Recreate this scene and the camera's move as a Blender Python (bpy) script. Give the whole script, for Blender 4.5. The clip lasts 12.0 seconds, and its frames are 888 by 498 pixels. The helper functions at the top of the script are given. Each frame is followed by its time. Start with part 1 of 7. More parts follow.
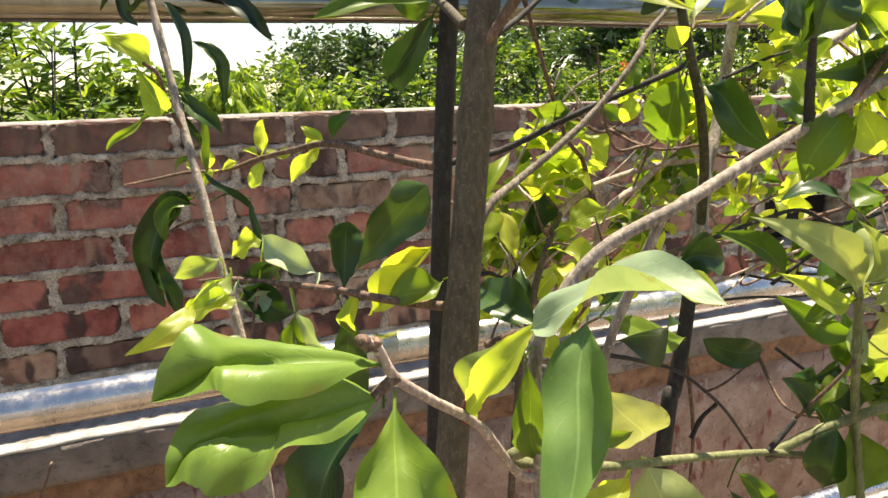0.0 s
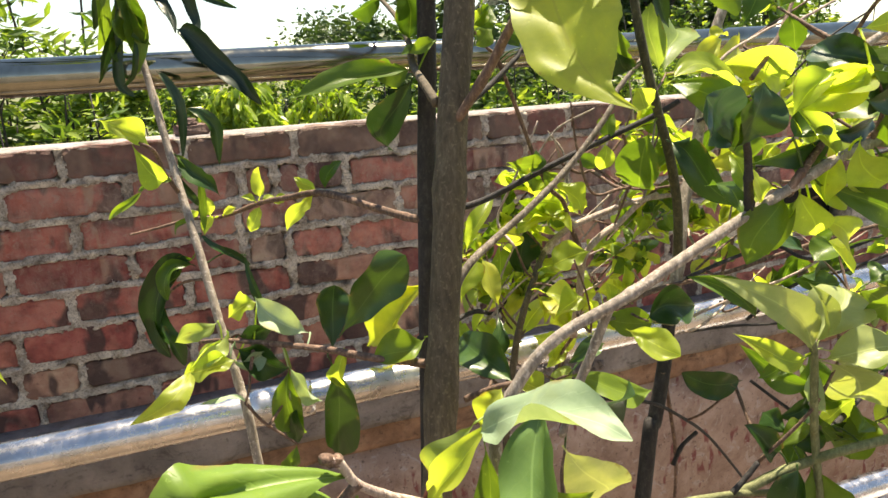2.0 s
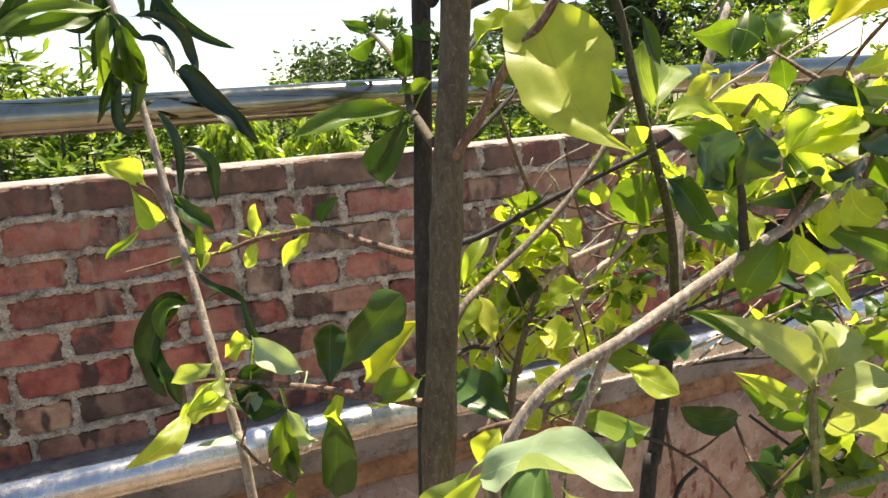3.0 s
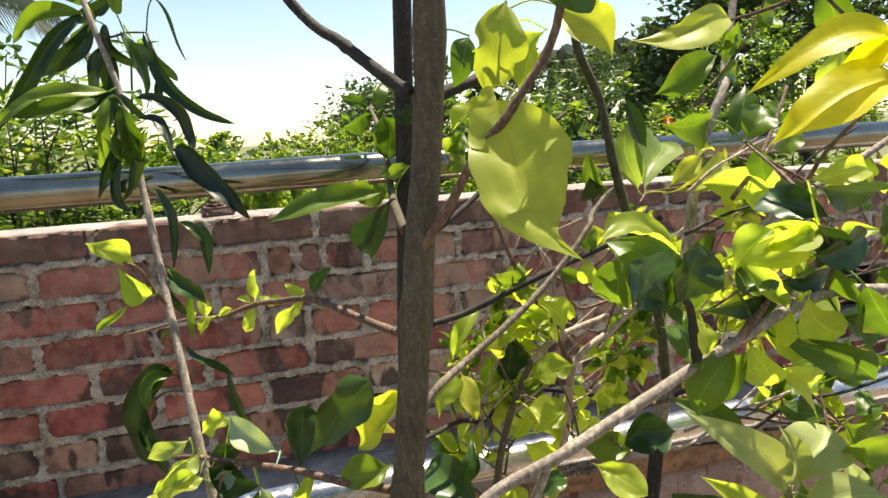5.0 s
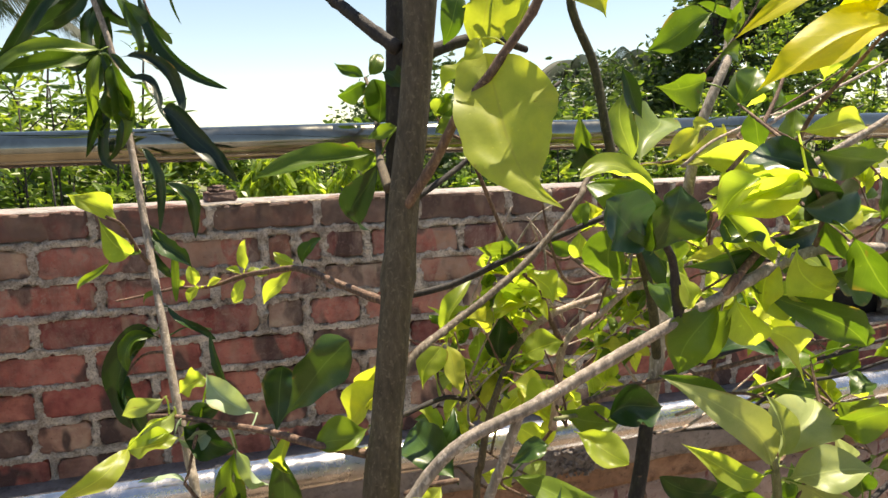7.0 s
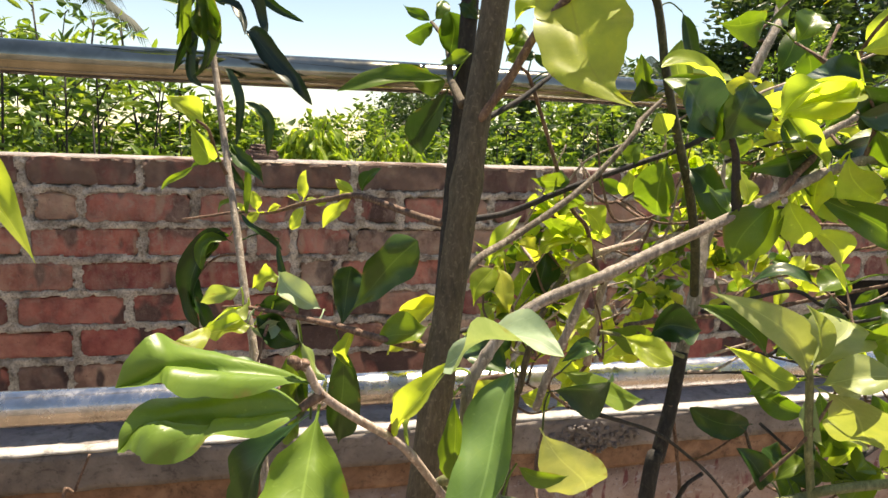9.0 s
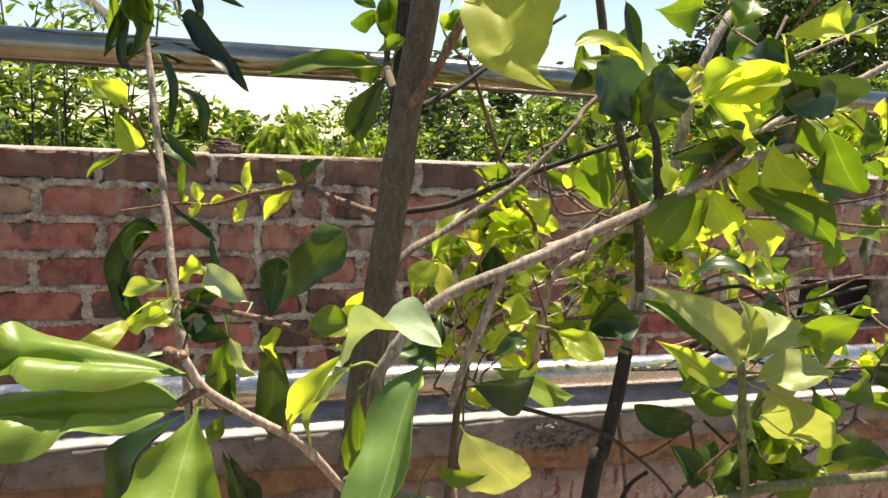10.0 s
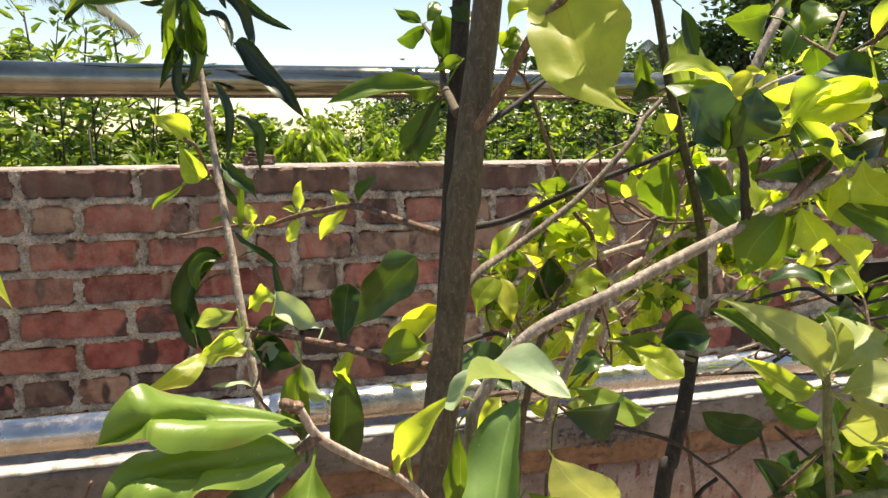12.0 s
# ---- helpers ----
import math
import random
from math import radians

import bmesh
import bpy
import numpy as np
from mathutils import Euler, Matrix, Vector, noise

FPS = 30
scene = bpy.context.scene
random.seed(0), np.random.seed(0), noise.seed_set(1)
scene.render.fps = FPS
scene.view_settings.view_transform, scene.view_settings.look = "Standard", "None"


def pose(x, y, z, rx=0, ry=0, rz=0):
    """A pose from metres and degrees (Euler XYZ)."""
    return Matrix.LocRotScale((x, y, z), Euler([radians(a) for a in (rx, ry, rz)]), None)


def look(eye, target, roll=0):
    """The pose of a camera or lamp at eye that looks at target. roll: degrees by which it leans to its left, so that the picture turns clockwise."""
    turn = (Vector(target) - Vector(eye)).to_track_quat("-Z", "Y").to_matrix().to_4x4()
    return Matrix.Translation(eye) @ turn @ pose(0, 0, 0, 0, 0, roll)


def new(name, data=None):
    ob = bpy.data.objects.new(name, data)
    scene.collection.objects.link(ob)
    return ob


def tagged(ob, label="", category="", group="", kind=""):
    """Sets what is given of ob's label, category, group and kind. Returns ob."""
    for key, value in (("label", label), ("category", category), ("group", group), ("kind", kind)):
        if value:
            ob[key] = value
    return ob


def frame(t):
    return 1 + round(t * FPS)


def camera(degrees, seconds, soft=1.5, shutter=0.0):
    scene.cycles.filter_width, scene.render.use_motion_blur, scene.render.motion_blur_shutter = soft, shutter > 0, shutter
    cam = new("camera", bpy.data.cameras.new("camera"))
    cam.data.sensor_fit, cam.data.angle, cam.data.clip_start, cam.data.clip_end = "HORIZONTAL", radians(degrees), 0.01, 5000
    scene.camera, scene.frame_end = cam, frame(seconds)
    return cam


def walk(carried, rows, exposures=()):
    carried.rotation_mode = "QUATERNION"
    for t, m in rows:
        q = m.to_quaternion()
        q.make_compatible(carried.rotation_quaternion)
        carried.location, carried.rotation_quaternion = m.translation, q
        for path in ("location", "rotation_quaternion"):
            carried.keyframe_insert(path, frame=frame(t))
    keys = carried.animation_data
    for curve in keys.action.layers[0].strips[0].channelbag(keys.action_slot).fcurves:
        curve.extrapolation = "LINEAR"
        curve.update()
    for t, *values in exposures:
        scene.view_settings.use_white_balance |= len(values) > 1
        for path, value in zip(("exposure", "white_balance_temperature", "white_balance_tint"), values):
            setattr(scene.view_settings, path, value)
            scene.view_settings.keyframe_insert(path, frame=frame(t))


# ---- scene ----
cam = camera(66.4, 12.0)
PATH = [
    (0, (-0.499, -0.079, 1.596), (0.199, 1.739, 1.14), -1.5),
    (0.5, (-0.488, -0.112, 1.618), (0.162, 1.726, 1.168), -1.9),
    (1, (-0.485, -0.111, 1.616), (0.198, 1.707, 1.135), -1.4),
    (1.5, (-0.498, -0.113, 1.618), (0.122, 1.701, 1.048), -1.7),
    (2, (-0.474, -0.108, 1.669), (0.172, 1.715, 1.158), -3.3),
    (2.5, (-0.472, -0.109, 1.68), (0.189, 1.722, 1.22), -3.6),
    (4.3, (-0.483, -0.098, 1.669), (0.277, 1.716, 1.304), -0.1),
    (4.5, (-0.469, -0.103, 1.679), (0.273, 1.724, 1.34), 2.2),
    (5, (-0.41, -0.122, 1.72), (0.139, 1.772, 1.386), -3.2),
    (5.5, (-0.358, -0.122, 1.705), (0.002, 1.811, 1.338), -5.0),
    (6, (-0.359, -0.099, 1.676), (0.025, 1.837, 1.357), -4.5),
    (6.5, (-0.39, -0.109, 1.672), (0.095, 1.804, 1.348), -2.3),
    (6.7, (-0.39, -0.115, 1.679), (0.131, 1.797, 1.37), -1.8),
    (8.3, (-0.418, -0.156, 1.665), (0.091, 1.75, 1.333), -0.6),
    (8.5, (-0.439, -0.164, 1.639), (0.045, 1.753, 1.333), 0.7),
    (9, (-0.447, -0.164, 1.61), (0.04, 1.751, 1.3), 2.0),
    (9.5, (-0.417, -0.156, 1.602), (0.103, 1.747, 1.278), 2.5),
    (10, (-0.397, -0.158, 1.602), (0.133, 1.745, 1.292), 2.5),
    (10.5, (-0.405, -0.164, 1.612), (0.101, 1.747, 1.311), 2.0),
    (11, (-0.396, -0.138, 1.631), (0.097, 1.779, 1.347), -0.6),
    (11.5, (-0.407, -0.136, 1.63), (0.062, 1.784, 1.325), -1.1),
    (12, (-0.438, -0.144, 1.626), (0.037, 1.77, 1.292), -0.2),
]
walk(cam, [(t, look(eye, target, roll)) for t, eye, target, roll in PATH], [(0, 1.48, 8000, 9), (2.5, 1.52, 8000, 9), (4.5, 1.42, 7900, 11), (5, 1.32, 7750, 8), (6.5, 1.26, 7850, 10), (8.5, 1.33, 8150, 11), (12, 1.32, 8150, 10)])

# ---------------------------------------------------------------- light
SUN_FROM = Vector((0.26, 0.20, 0.94)).normalized()
world = bpy.data.worlds.new("sky")
scene.world = world
world.use_nodes = True
wn = world.node_tree
sky = wn.nodes.new("ShaderNodeTexSky")
sky.sky_type = "NISHITA"
sky.sun_disc = False
sky.sun_elevation = math.asin(SUN_FROM.z)
sky.sun_rotation = math.atan2(SUN_FROM.x, SUN_FROM.y)
sky.air_density, sky.dust_density, sky.ozone_density = 1.0, 0.1, 1.0
wn.nodes["Background"].inputs[1].default_value = 0.08
wn.links.new(sky.outputs[0], wn.nodes["Background"].inputs[0])
sun_data = bpy.data.lights.new("sun", "SUN")
sun_data.energy, sun_data.angle, sun_data.color = 4.8, radians(0.53), (1.0, 0.95, 0.86)
sun = new("sun", sun_data)
sun.matrix_world = look(SUN_FROM * 30, (0, 0, 0))


# ---------------------------------------------------------------- materials
def material(name):
    m = bpy.data.materials.new(name)
    m.use_nodes = True
    nt = m.node_tree
    return m, nt, nt.nodes["Principled BSDF"]


def node(nt, kind, **values):
    n = nt.nodes.new(kind)
    for key, value in values.items():
        setattr(n, key, value)
    return n


def noise_of(nt, scale, detail=5.0, rough=0.6, space="Object", distort=0.0):
    tc = node(nt, "ShaderNodeTexCoord")
    n = node(nt, "ShaderNodeTexNoise")
    n.inputs["Scale"].default_value = scale
    n.inputs["Detail"].default_value = detail
    n.inputs["Roughness"].default_value = rough
    n.inputs["Distortion"].default_value = distort
    nt.links.new(tc.outputs[space], n.inputs["Vector"])
    return n


def ramp(nt, source, stops):
    r = node(nt, "ShaderNodeValToRGB")
    els = r.color_ramp.elements
    while len(els) < len(stops):
        els.new(0.5)
    for e, (p, c) in zip(els, stops):
        e.position, e.color = p, (*c, 1.0)
    nt.links.new(source, r.inputs[0])
    return r.outputs[0]


def mixed(nt, fac, a, b, blend="MIX"):
    m = node(nt, "ShaderNodeMix", data_type="RGBA", blend_type=blend)
    for sock, v in ((m.inputs[0], fac), (m.inputs[6], a), (m.inputs[7], b)):
        if isinstance(v, bpy.types.NodeSocket):
            nt.links.new(v, sock)
        elif isinstance(v, tuple):
            sock.default_value = (*v, 1.0)
        else:
            sock.default_value = v
    return m.outputs[2]


def bump(nt, bsdf, height, strength, distance):
    b = node(nt, "ShaderNodeBump")
    b.inputs["Strength"].default_value, b.inputs["Distance"].default_value = strength, distance
    nt.links.new(height, b.inputs["Height"])
    nt.links.new(b.outputs[0], bsdf.inputs["Normal"])
    return b


def world_noise(nt, scale, detail=5.0, rough=0.6, stretch=(1.0, 1.0, 1.0), distort=0.0):
    """Noise laid over the whole wall, so that no two bricks carry the same marks."""
    geo = node(nt, "ShaderNodeNewGeometry")
    mp = node(nt, "ShaderNodeMapping")
    mp.inputs["Scale"].default_value = stretch
    nt.links.new(geo.outputs["Position"], mp.inputs[0])
    n = node(nt, "ShaderNodeTexNoise")
    n.inputs["Scale"].default_value, n.inputs["Detail"].default_value = scale, detail
    n.inputs["Roughness"].default_value, n.inputs["Distortion"].default_value = rough, distort
    nt.links.new(mp.outputs[0], n.inputs["Vector"])
    return n.outputs[0]


def brick_material():
    m, nt, b = material("fired_clay_brick")
    info = node(nt, "ShaderNodeObjectInfo")
    tone = ramp(nt, info.outputs["Random"], [(0.0, (0.15, 0.047, 0.044)), (0.22, (0.36, 0.092, 0.078)), (0.45, (0.46, 0.15, 0.115)),
                                             (0.66, (0.35, 0.145, 0.11)), (0.80, (0.44, 0.22, 0.16)), (0.92, (0.50, 0.33, 0.25)), (1.0, (0.17, 0.095, 0.08))])
    patch = ramp(nt, world_noise(nt, 16.0, 4.0, 0.6), [(0.36, (0.5, 0.44, 0.44)), (0.5, (1.1, 1.08, 1.05)), (0.64, (1.5, 1.85, 1.75))])
    c = mixed(nt, 0.8, tone, patch, "MULTIPLY")
    # pale and sooty stacking marks across the stretchers
    place = node(nt, "ShaderNodeSeparateXYZ")
    nt.links.new(node(nt, "ShaderNodeNewGeometry").outputs["Position"], place.inputs[0])
    high = node(nt, "ShaderNodeMapRange")
    high.inputs[1].default_value, high.inputs[2].default_value, high.inputs[3].default_value, high.inputs[4].default_value = 1.12, 1.36, 0.22, 1.0
    nt.links.new(place.outputs[2], high.inputs[0])
    pale = ramp(nt, world_noise(nt, 1.0, 2.0, 0.5, (15.0, 1.0, 5.0), 0.2), [(0.54, (0, 0, 0)), (0.585, (0.78, 0.78, 0.78))])
    c = mixed(nt, mixed(nt, 1.0, pale, high.outputs[0], "MULTIPLY"), c, (0.46, 0.30, 0.21))
    soot = ramp(nt, world_noise(nt, 1.0, 2.0, 0.5, (13.0, 1.0, 7.0), 0.2), [(0.395, (0.88, 0.88, 0.88)), (0.45, (0, 0, 0))])
    c = mixed(nt, soot, c, (0.070, 0.042, 0.038))
    dust = ramp(nt, world_noise(nt, 52.0, 7.0, 0.72, distort=0.6), [(0.52, (0, 0, 0)), (0.66, (0.62, 0.62, 0.62))])
    c = mixed(nt, mixed(nt, 1.0, dust, high.outputs[0], "MULTIPLY"), c, (0.46, 0.35, 0.28))
    pits = ramp(nt, world_noise(nt, 120.0, 4.0, 0.7), [(0.30, (0.7, 0.7, 0.7)), (0.37, (0, 0, 0))])
    c = mixed(nt, pits, c, (0.05, 0.022, 0.018))
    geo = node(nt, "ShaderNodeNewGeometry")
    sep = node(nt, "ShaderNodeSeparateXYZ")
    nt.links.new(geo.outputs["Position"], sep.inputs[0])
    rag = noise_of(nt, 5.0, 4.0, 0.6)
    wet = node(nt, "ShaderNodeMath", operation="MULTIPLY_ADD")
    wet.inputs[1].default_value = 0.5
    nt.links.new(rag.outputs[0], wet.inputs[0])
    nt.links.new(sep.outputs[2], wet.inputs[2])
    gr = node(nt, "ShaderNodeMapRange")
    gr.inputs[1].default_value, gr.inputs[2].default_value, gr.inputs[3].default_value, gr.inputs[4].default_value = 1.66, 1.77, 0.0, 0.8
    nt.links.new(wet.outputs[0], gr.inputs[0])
    # lime dust that has run down over the upper courses
    lime = node(nt, "ShaderNodeMapRange")
    lime.inputs[1].default_value, lime.inputs[2].default_value, lime.inputs[3].default_value, lime.inputs[4].default_value = 1.34, 1.54, 0.0, 0.42
    nt.links.new(wet.outputs[0], lime.inputs[0])
    veil = ramp(nt, world_noise(nt, 1.0, 6.0, 0.7, (22.0, 1.0, 11.0), 0.5), [(0.40, (0, 0, 0)), (0.62, (1, 1, 1))])
    c = mixed(nt, mixed(nt, 1.0, veil, lime.outputs[0], "MULTIPLY"), c, (0.52, 0.38, 0.31))
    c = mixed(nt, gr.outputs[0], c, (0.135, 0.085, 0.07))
    nt.links.new(c, b.inputs["Base Color"])
    b.inputs["Roughness"].default_value = 0.9
    bump(nt, b, world_noise(nt, 75.0, 8.0, 0.78), 1.0, 0.012)
    return m


def mortar_material():
    m, nt, b = material("cement_mortar")
    c = ramp(nt, world_noise(nt, 22.0, 7.0, 0.68), [(0.3, (0.16, 0.125, 0.105)), (0.44, (0.42, 0.355, 0.295)), (0.60, (0.74, 0.66, 0.57))])
    grit = ramp(nt, world_noise(nt, 190.0, 4.0, 0.75), [(0.36, (0.35, 0.33, 0.31)), (0.5, (1, 1, 1)), (0.7, (1.2, 1.2, 1.2))])
    c = mixed(nt, 0.8, c, grit, "MULTIPLY")
    nt.links.new(c, b.inputs["Base Color"])
    b.inputs["Roughness"].default_value = 0.95
    bump(nt, b, world_noise(nt, 120.0, 8.0, 0.78), 1.0, 0.010)
    return m


def cement_material(name, lo, mid, hi, scale=7.0):
    m, nt, b = material(name)
    a = noise_of(nt, scale, 7.0, 0.65, "Object", 0.3)
    c = ramp(nt, a.outputs[0], [(0.3, lo), (0.5, mid), (0.7, hi)])
    s = noise_of(nt, 55.0, 5.0, 0.7)
    c = mixed(nt, ramp(nt, s.outputs[0], [(0.56, (0, 0, 0)), (0.70, (0.7, 0.7, 0.7))]), c, tuple(v * 0.45 for v in lo))
    nt.links.new(c, b.inputs["Base Color"])
    b.inputs["Roughness"].default_value = 0.88
    crack = ramp(nt, world_noise(nt, 1.0, 6.0, 0.7, (16.0, 16.0, 24.0), 0.8), [(0.34, (0.4, 0.38, 0.36)), (0.44, (1, 1, 1)), (0.66, (1.25, 1.22, 1.2))])
    c = mixed(nt, 0.75, c, crack, "MULTIPLY")
    nt.links.new(c, b.inputs["Base Color"])
    bump(nt, b, world_noise(nt, 60.0, 8.0, 0.74), 0.8, 0.007)
    return m


def plaster_material():
    """Faded pink wash over cement with rust-red runs and dark specks."""
    m, nt, b = material("faded_pink_plaster")
    a = noise_of(nt, 9.0, 7.0, 0.65, "Object", 0.4)
    c = ramp(nt, a.outputs[0], [(0.3, (0.20, 0.128, 0.10)), (0.5, (0.32, 0.222, 0.18)), (0.7, (0.44, 0.33, 0.28))])
    tc = node(nt, "ShaderNodeTexCoord")
    mp = node(nt, "ShaderNodeMapping")
    mp.inputs["Scale"].default_value = (34.0, 34.0, 10.0)
    nt.links.new(tc.outputs["Object"], mp.inputs[0])
    n = node(nt, "ShaderNodeTexNoise")
    n.inputs["Scale"].default_value, n.inputs["Detail"].default_value = 1.0, 3.0
    nt.links.new(mp.outputs[0], n.inputs["Vector"])
    run = ramp(nt, n.outputs[0], [(0.55, (0, 0, 0)), (0.62, (1, 1, 1))])
    gate = ramp(nt, world_noise(nt, 1.0, 3.0, 0.6, (4.0, 1.0, 9.0)), [(0.47, (0, 0, 0)), (0.56, (0.9, 0.9, 0.9))])
    c = mixed(nt, mixed(nt, 1.0, run, gate, "MULTIPLY"), c, (0.17, 0.042, 0.042))
    flake = ramp(nt, world_noise(nt, 24.0, 6.0, 0.7, distort=0.8), [(0.57, (0, 0, 0)), (0.61, (0.7, 0.7, 0.7))])
    c = mixed(nt, flake, c, (0.40, 0.34, 0.32))
    grime = ramp(nt, world_noise(nt, 70.0, 6.0, 0.75), [(0.34, (0.85, 0.85, 0.85)), (0.42, (0, 0, 0))])
    c = mixed(nt, grime, c, (0.07, 0.045, 0.04))
    nt.links.new(c, b.inputs["Base Color"])
    b.inputs["Roughness"].default_value = 0.85
    bump(nt, b, world_noise(nt, 45.0, 8.0, 0.72), 0.9, 0.008)
    return m


def steel_material(name, lo, hi, gain, cool=1.0):
    m, nt, b = material(name)
    a = noise_of(nt, 22.0, 6.0, 0.7, "Object", 0.5)
    c = ramp(nt, a.outputs[0], [(0.35, (0.315 * gain, 0.305 * gain, 0.25 * gain * cool)), (0.6, (0.485 * gain, 0.465 * gain, 0.39 * gain * cool)), (0.74, (0.35 * gain, 0.30 * gain, 0.235 * gain))])
    nt.links.new(c, b.inputs["Base Color"])
    b.inputs["Metallic"].default_value = 1.0
    r = ramp(nt, noise_of(nt, 40.0, 6.0, 0.7).outputs[0], [(0.35, (lo,) * 3), (0.68, (hi,) * 3)])
    nt.links.new(r, b.inputs["Roughness"])
    f = noise_of(nt, 14.0, 3.0, 0.5)
    bump(nt, b, f.outputs[0], 0.05, 0.003)
    return m


def bark_material(name, dark, mid, pale, pale_amount=0.6):
    m, nt, b = material(name)
    tc = node(nt, "ShaderNodeTexCoord")
    mp = node(nt, "ShaderNodeMapping")
    mp.inputs["Scale"].default_value = (1.0, 1.0, 0.3)
    nt.links.new(tc.outputs["Object"], mp.inputs[0])
    n = node(nt, "ShaderNodeTexNoise")
    n.inputs["Scale"].default_value, n.inputs["Detail"].default_value, n.inputs["Roughness"].default_value = 260.0, 6.0, 0.7
    nt.links.new(mp.outputs[0], n.inputs["Vector"])
    c = ramp(nt, n.outputs[0], [(0.32, dark), (0.52, mid), (0.70, pale)])
    spots = noise_of(nt, 300.0, 2.0, 0.5)
    c = mixed(nt, ramp(nt, spots.outputs[0], [(0.61, (0, 0, 0)), (0.66, (pale_amount,) * 3)]), c, tuple(min(1.0, v * 1.7) for v in pale))
    wide = noise_of(nt, 30.0, 4.0, 0.6)
    c = mixed(nt, 0.7, c, ramp(nt, wide.outputs[0], [(0.3, (0.6, 0.6, 0.6)), (0.7, (1.3, 1.3, 1.3))]), "MULTIPLY")
    nt.links.new(c, b.inputs["Base Color"])
    b.inputs["Roughness"].default_value = 0.8
    bump(nt, b, n.outputs[0], 0.7, 0.002)
    return m


def leaf_material(name, dark, mid, light, through_gain=1.0, share=0.45, gloss=0.38, by_island=False, rib_tone=1.5):
    """A waxy blade with a pale midrib and side veins, that lets sunlight through."""
    m, nt, b = material(name)
    if by_island:
        rnd = node(nt, "ShaderNodeNewGeometry").outputs["Random Per Island"]
    else:
        rnd = node(nt, "ShaderNodeObjectInfo").outputs["Random"]
    c = ramp(nt, rnd, [(0.0, dark), (0.5, mid), (1.0, light)])
    blot = noise_of(nt, 45.0, 5.0, 0.6, "Object", 0.4)
    c = mixed(nt, 0.75, c, ramp(nt, blot.outputs[0], [(0.3, (0.72, 0.78, 0.7)), (0.55, (1, 1, 1)), (0.75, (1.25, 1.15, 0.95))]), "MULTIPLY")
    specks = ramp(nt, noise_of(nt, 240.0, 3.0, 0.6).outputs[0], [(0.67, (0, 0, 0)), (0.73, (0.28, 0.28, 0.28))])
    c = mixed(nt, specks, c, tuple(min(1.0, v * 1.5 + 0.05) for v in light))
    scorch = ramp(nt, noise_of(nt, 60.0, 5.0, 0.7, "Object", 0.5).outputs[0], [(0.67, (0, 0, 0)), (0.73, (0.6, 0.6, 0.6))])
    c = mixed(nt, scorch, c, (0.16, 0.10, 0.03))
    if not by_island:
        uv = node(nt, "ShaderNodeUVMap", uv_map="blade")
        sep = node(nt, "ShaderNodeSeparateXYZ")
        nt.links.new(uv.outputs[0], sep.inputs[0])
        side = node(nt, "ShaderNodeMath", operation="ABSOLUTE")
        nt.links.new(sep.outputs[0], side.inputs[0])
        rib = ramp(nt, side.outputs[0], [(0.015, (1, 1, 1)), (0.045, (0, 0, 0))])
        lift = node(nt, "ShaderNodeMath", operation="MULTIPLY_ADD")
        lift.inputs[1].default_value = -0.22
        nt.links.new(side.outputs[0], lift.inputs[0])
        nt.links.new(sep.outputs[1], lift.inputs[2])
        beat = node(nt, "ShaderNodeMath", operation="MULTIPLY")
        beat.inputs[1].default_value = 9.0
        sway = node(nt, "ShaderNodeMath", operation="MULTIPLY_ADD")
        sway.inputs[1].default_value = 0.16
        nt.links.new(blot.outputs[0], sway.inputs[0])
        nt.links.new(lift.outputs[0], sway.inputs[2])
        nt.links.new(sway.outputs[0], beat.inputs[0])
        frac = node(nt, "ShaderNodeMath", operation="PINGPONG")
        frac.inputs[1].default_value = 0.5
        nt.links.new(beat.outputs[0], frac.inputs[0])
        vein = ramp(nt, frac.outputs[0], [(0.0, (1, 1, 1)), (0.07, (0, 0, 0))])
        both = mixed(nt, 0.14, rib, vein, "ADD")
        c = mixed(nt, mixed(nt, 1.0, both, (0.36, 0.36, 0.36), "MULTIPLY"), c, tuple(min(1.0, v * rib_tone + 0.03) for v in light))
        h = mixed(nt, 0.85, vein, blot.outputs[0])
        bump(nt, b, h, 0.25, 0.0013)
        # dry brown margin that follows the blade's edge here and there
        rim = ramp(nt, side.outputs[0], [(0.80, (0, 0, 0)), (0.98, (1, 1, 1))])
        dry = ramp(nt, noise_of(nt, 32.0, 4.0, 0.7).outputs[0], [(0.56, (0, 0, 0)), (0.64, (0.8, 0.8, 0.8))])
        c = mixed(nt, mixed(nt, 1.0, rim, dry, "MULTIPLY"), c, (0.24, 0.17, 0.05))
    nt.links.new(c, b.inputs["Base Color"])
    b.inputs["Roughness"].default_value = gloss
    b.inputs["Specular IOR Level"].default_value = 0.45
    tr = node(nt, "ShaderNodeBsdfTranslucent")
    warm = mixed(nt, 1.0, c, (1.75 * through_gain, 1.7 * through_gain, 0.7 * through_gain), "MULTIPLY")
    nt.links.new(warm, tr.inputs[0])
    mix = node(nt, "ShaderNodeMixShader")
    mix.inputs[0].default_value = share
    nt.links.new(b.outputs[0], mix.inputs[1])
    nt.links.new(tr.outputs[0], mix.inputs[2])
    nt.links.new(mix.outputs[0], nt.nodes["Material Output"].inputs[0])
    return m


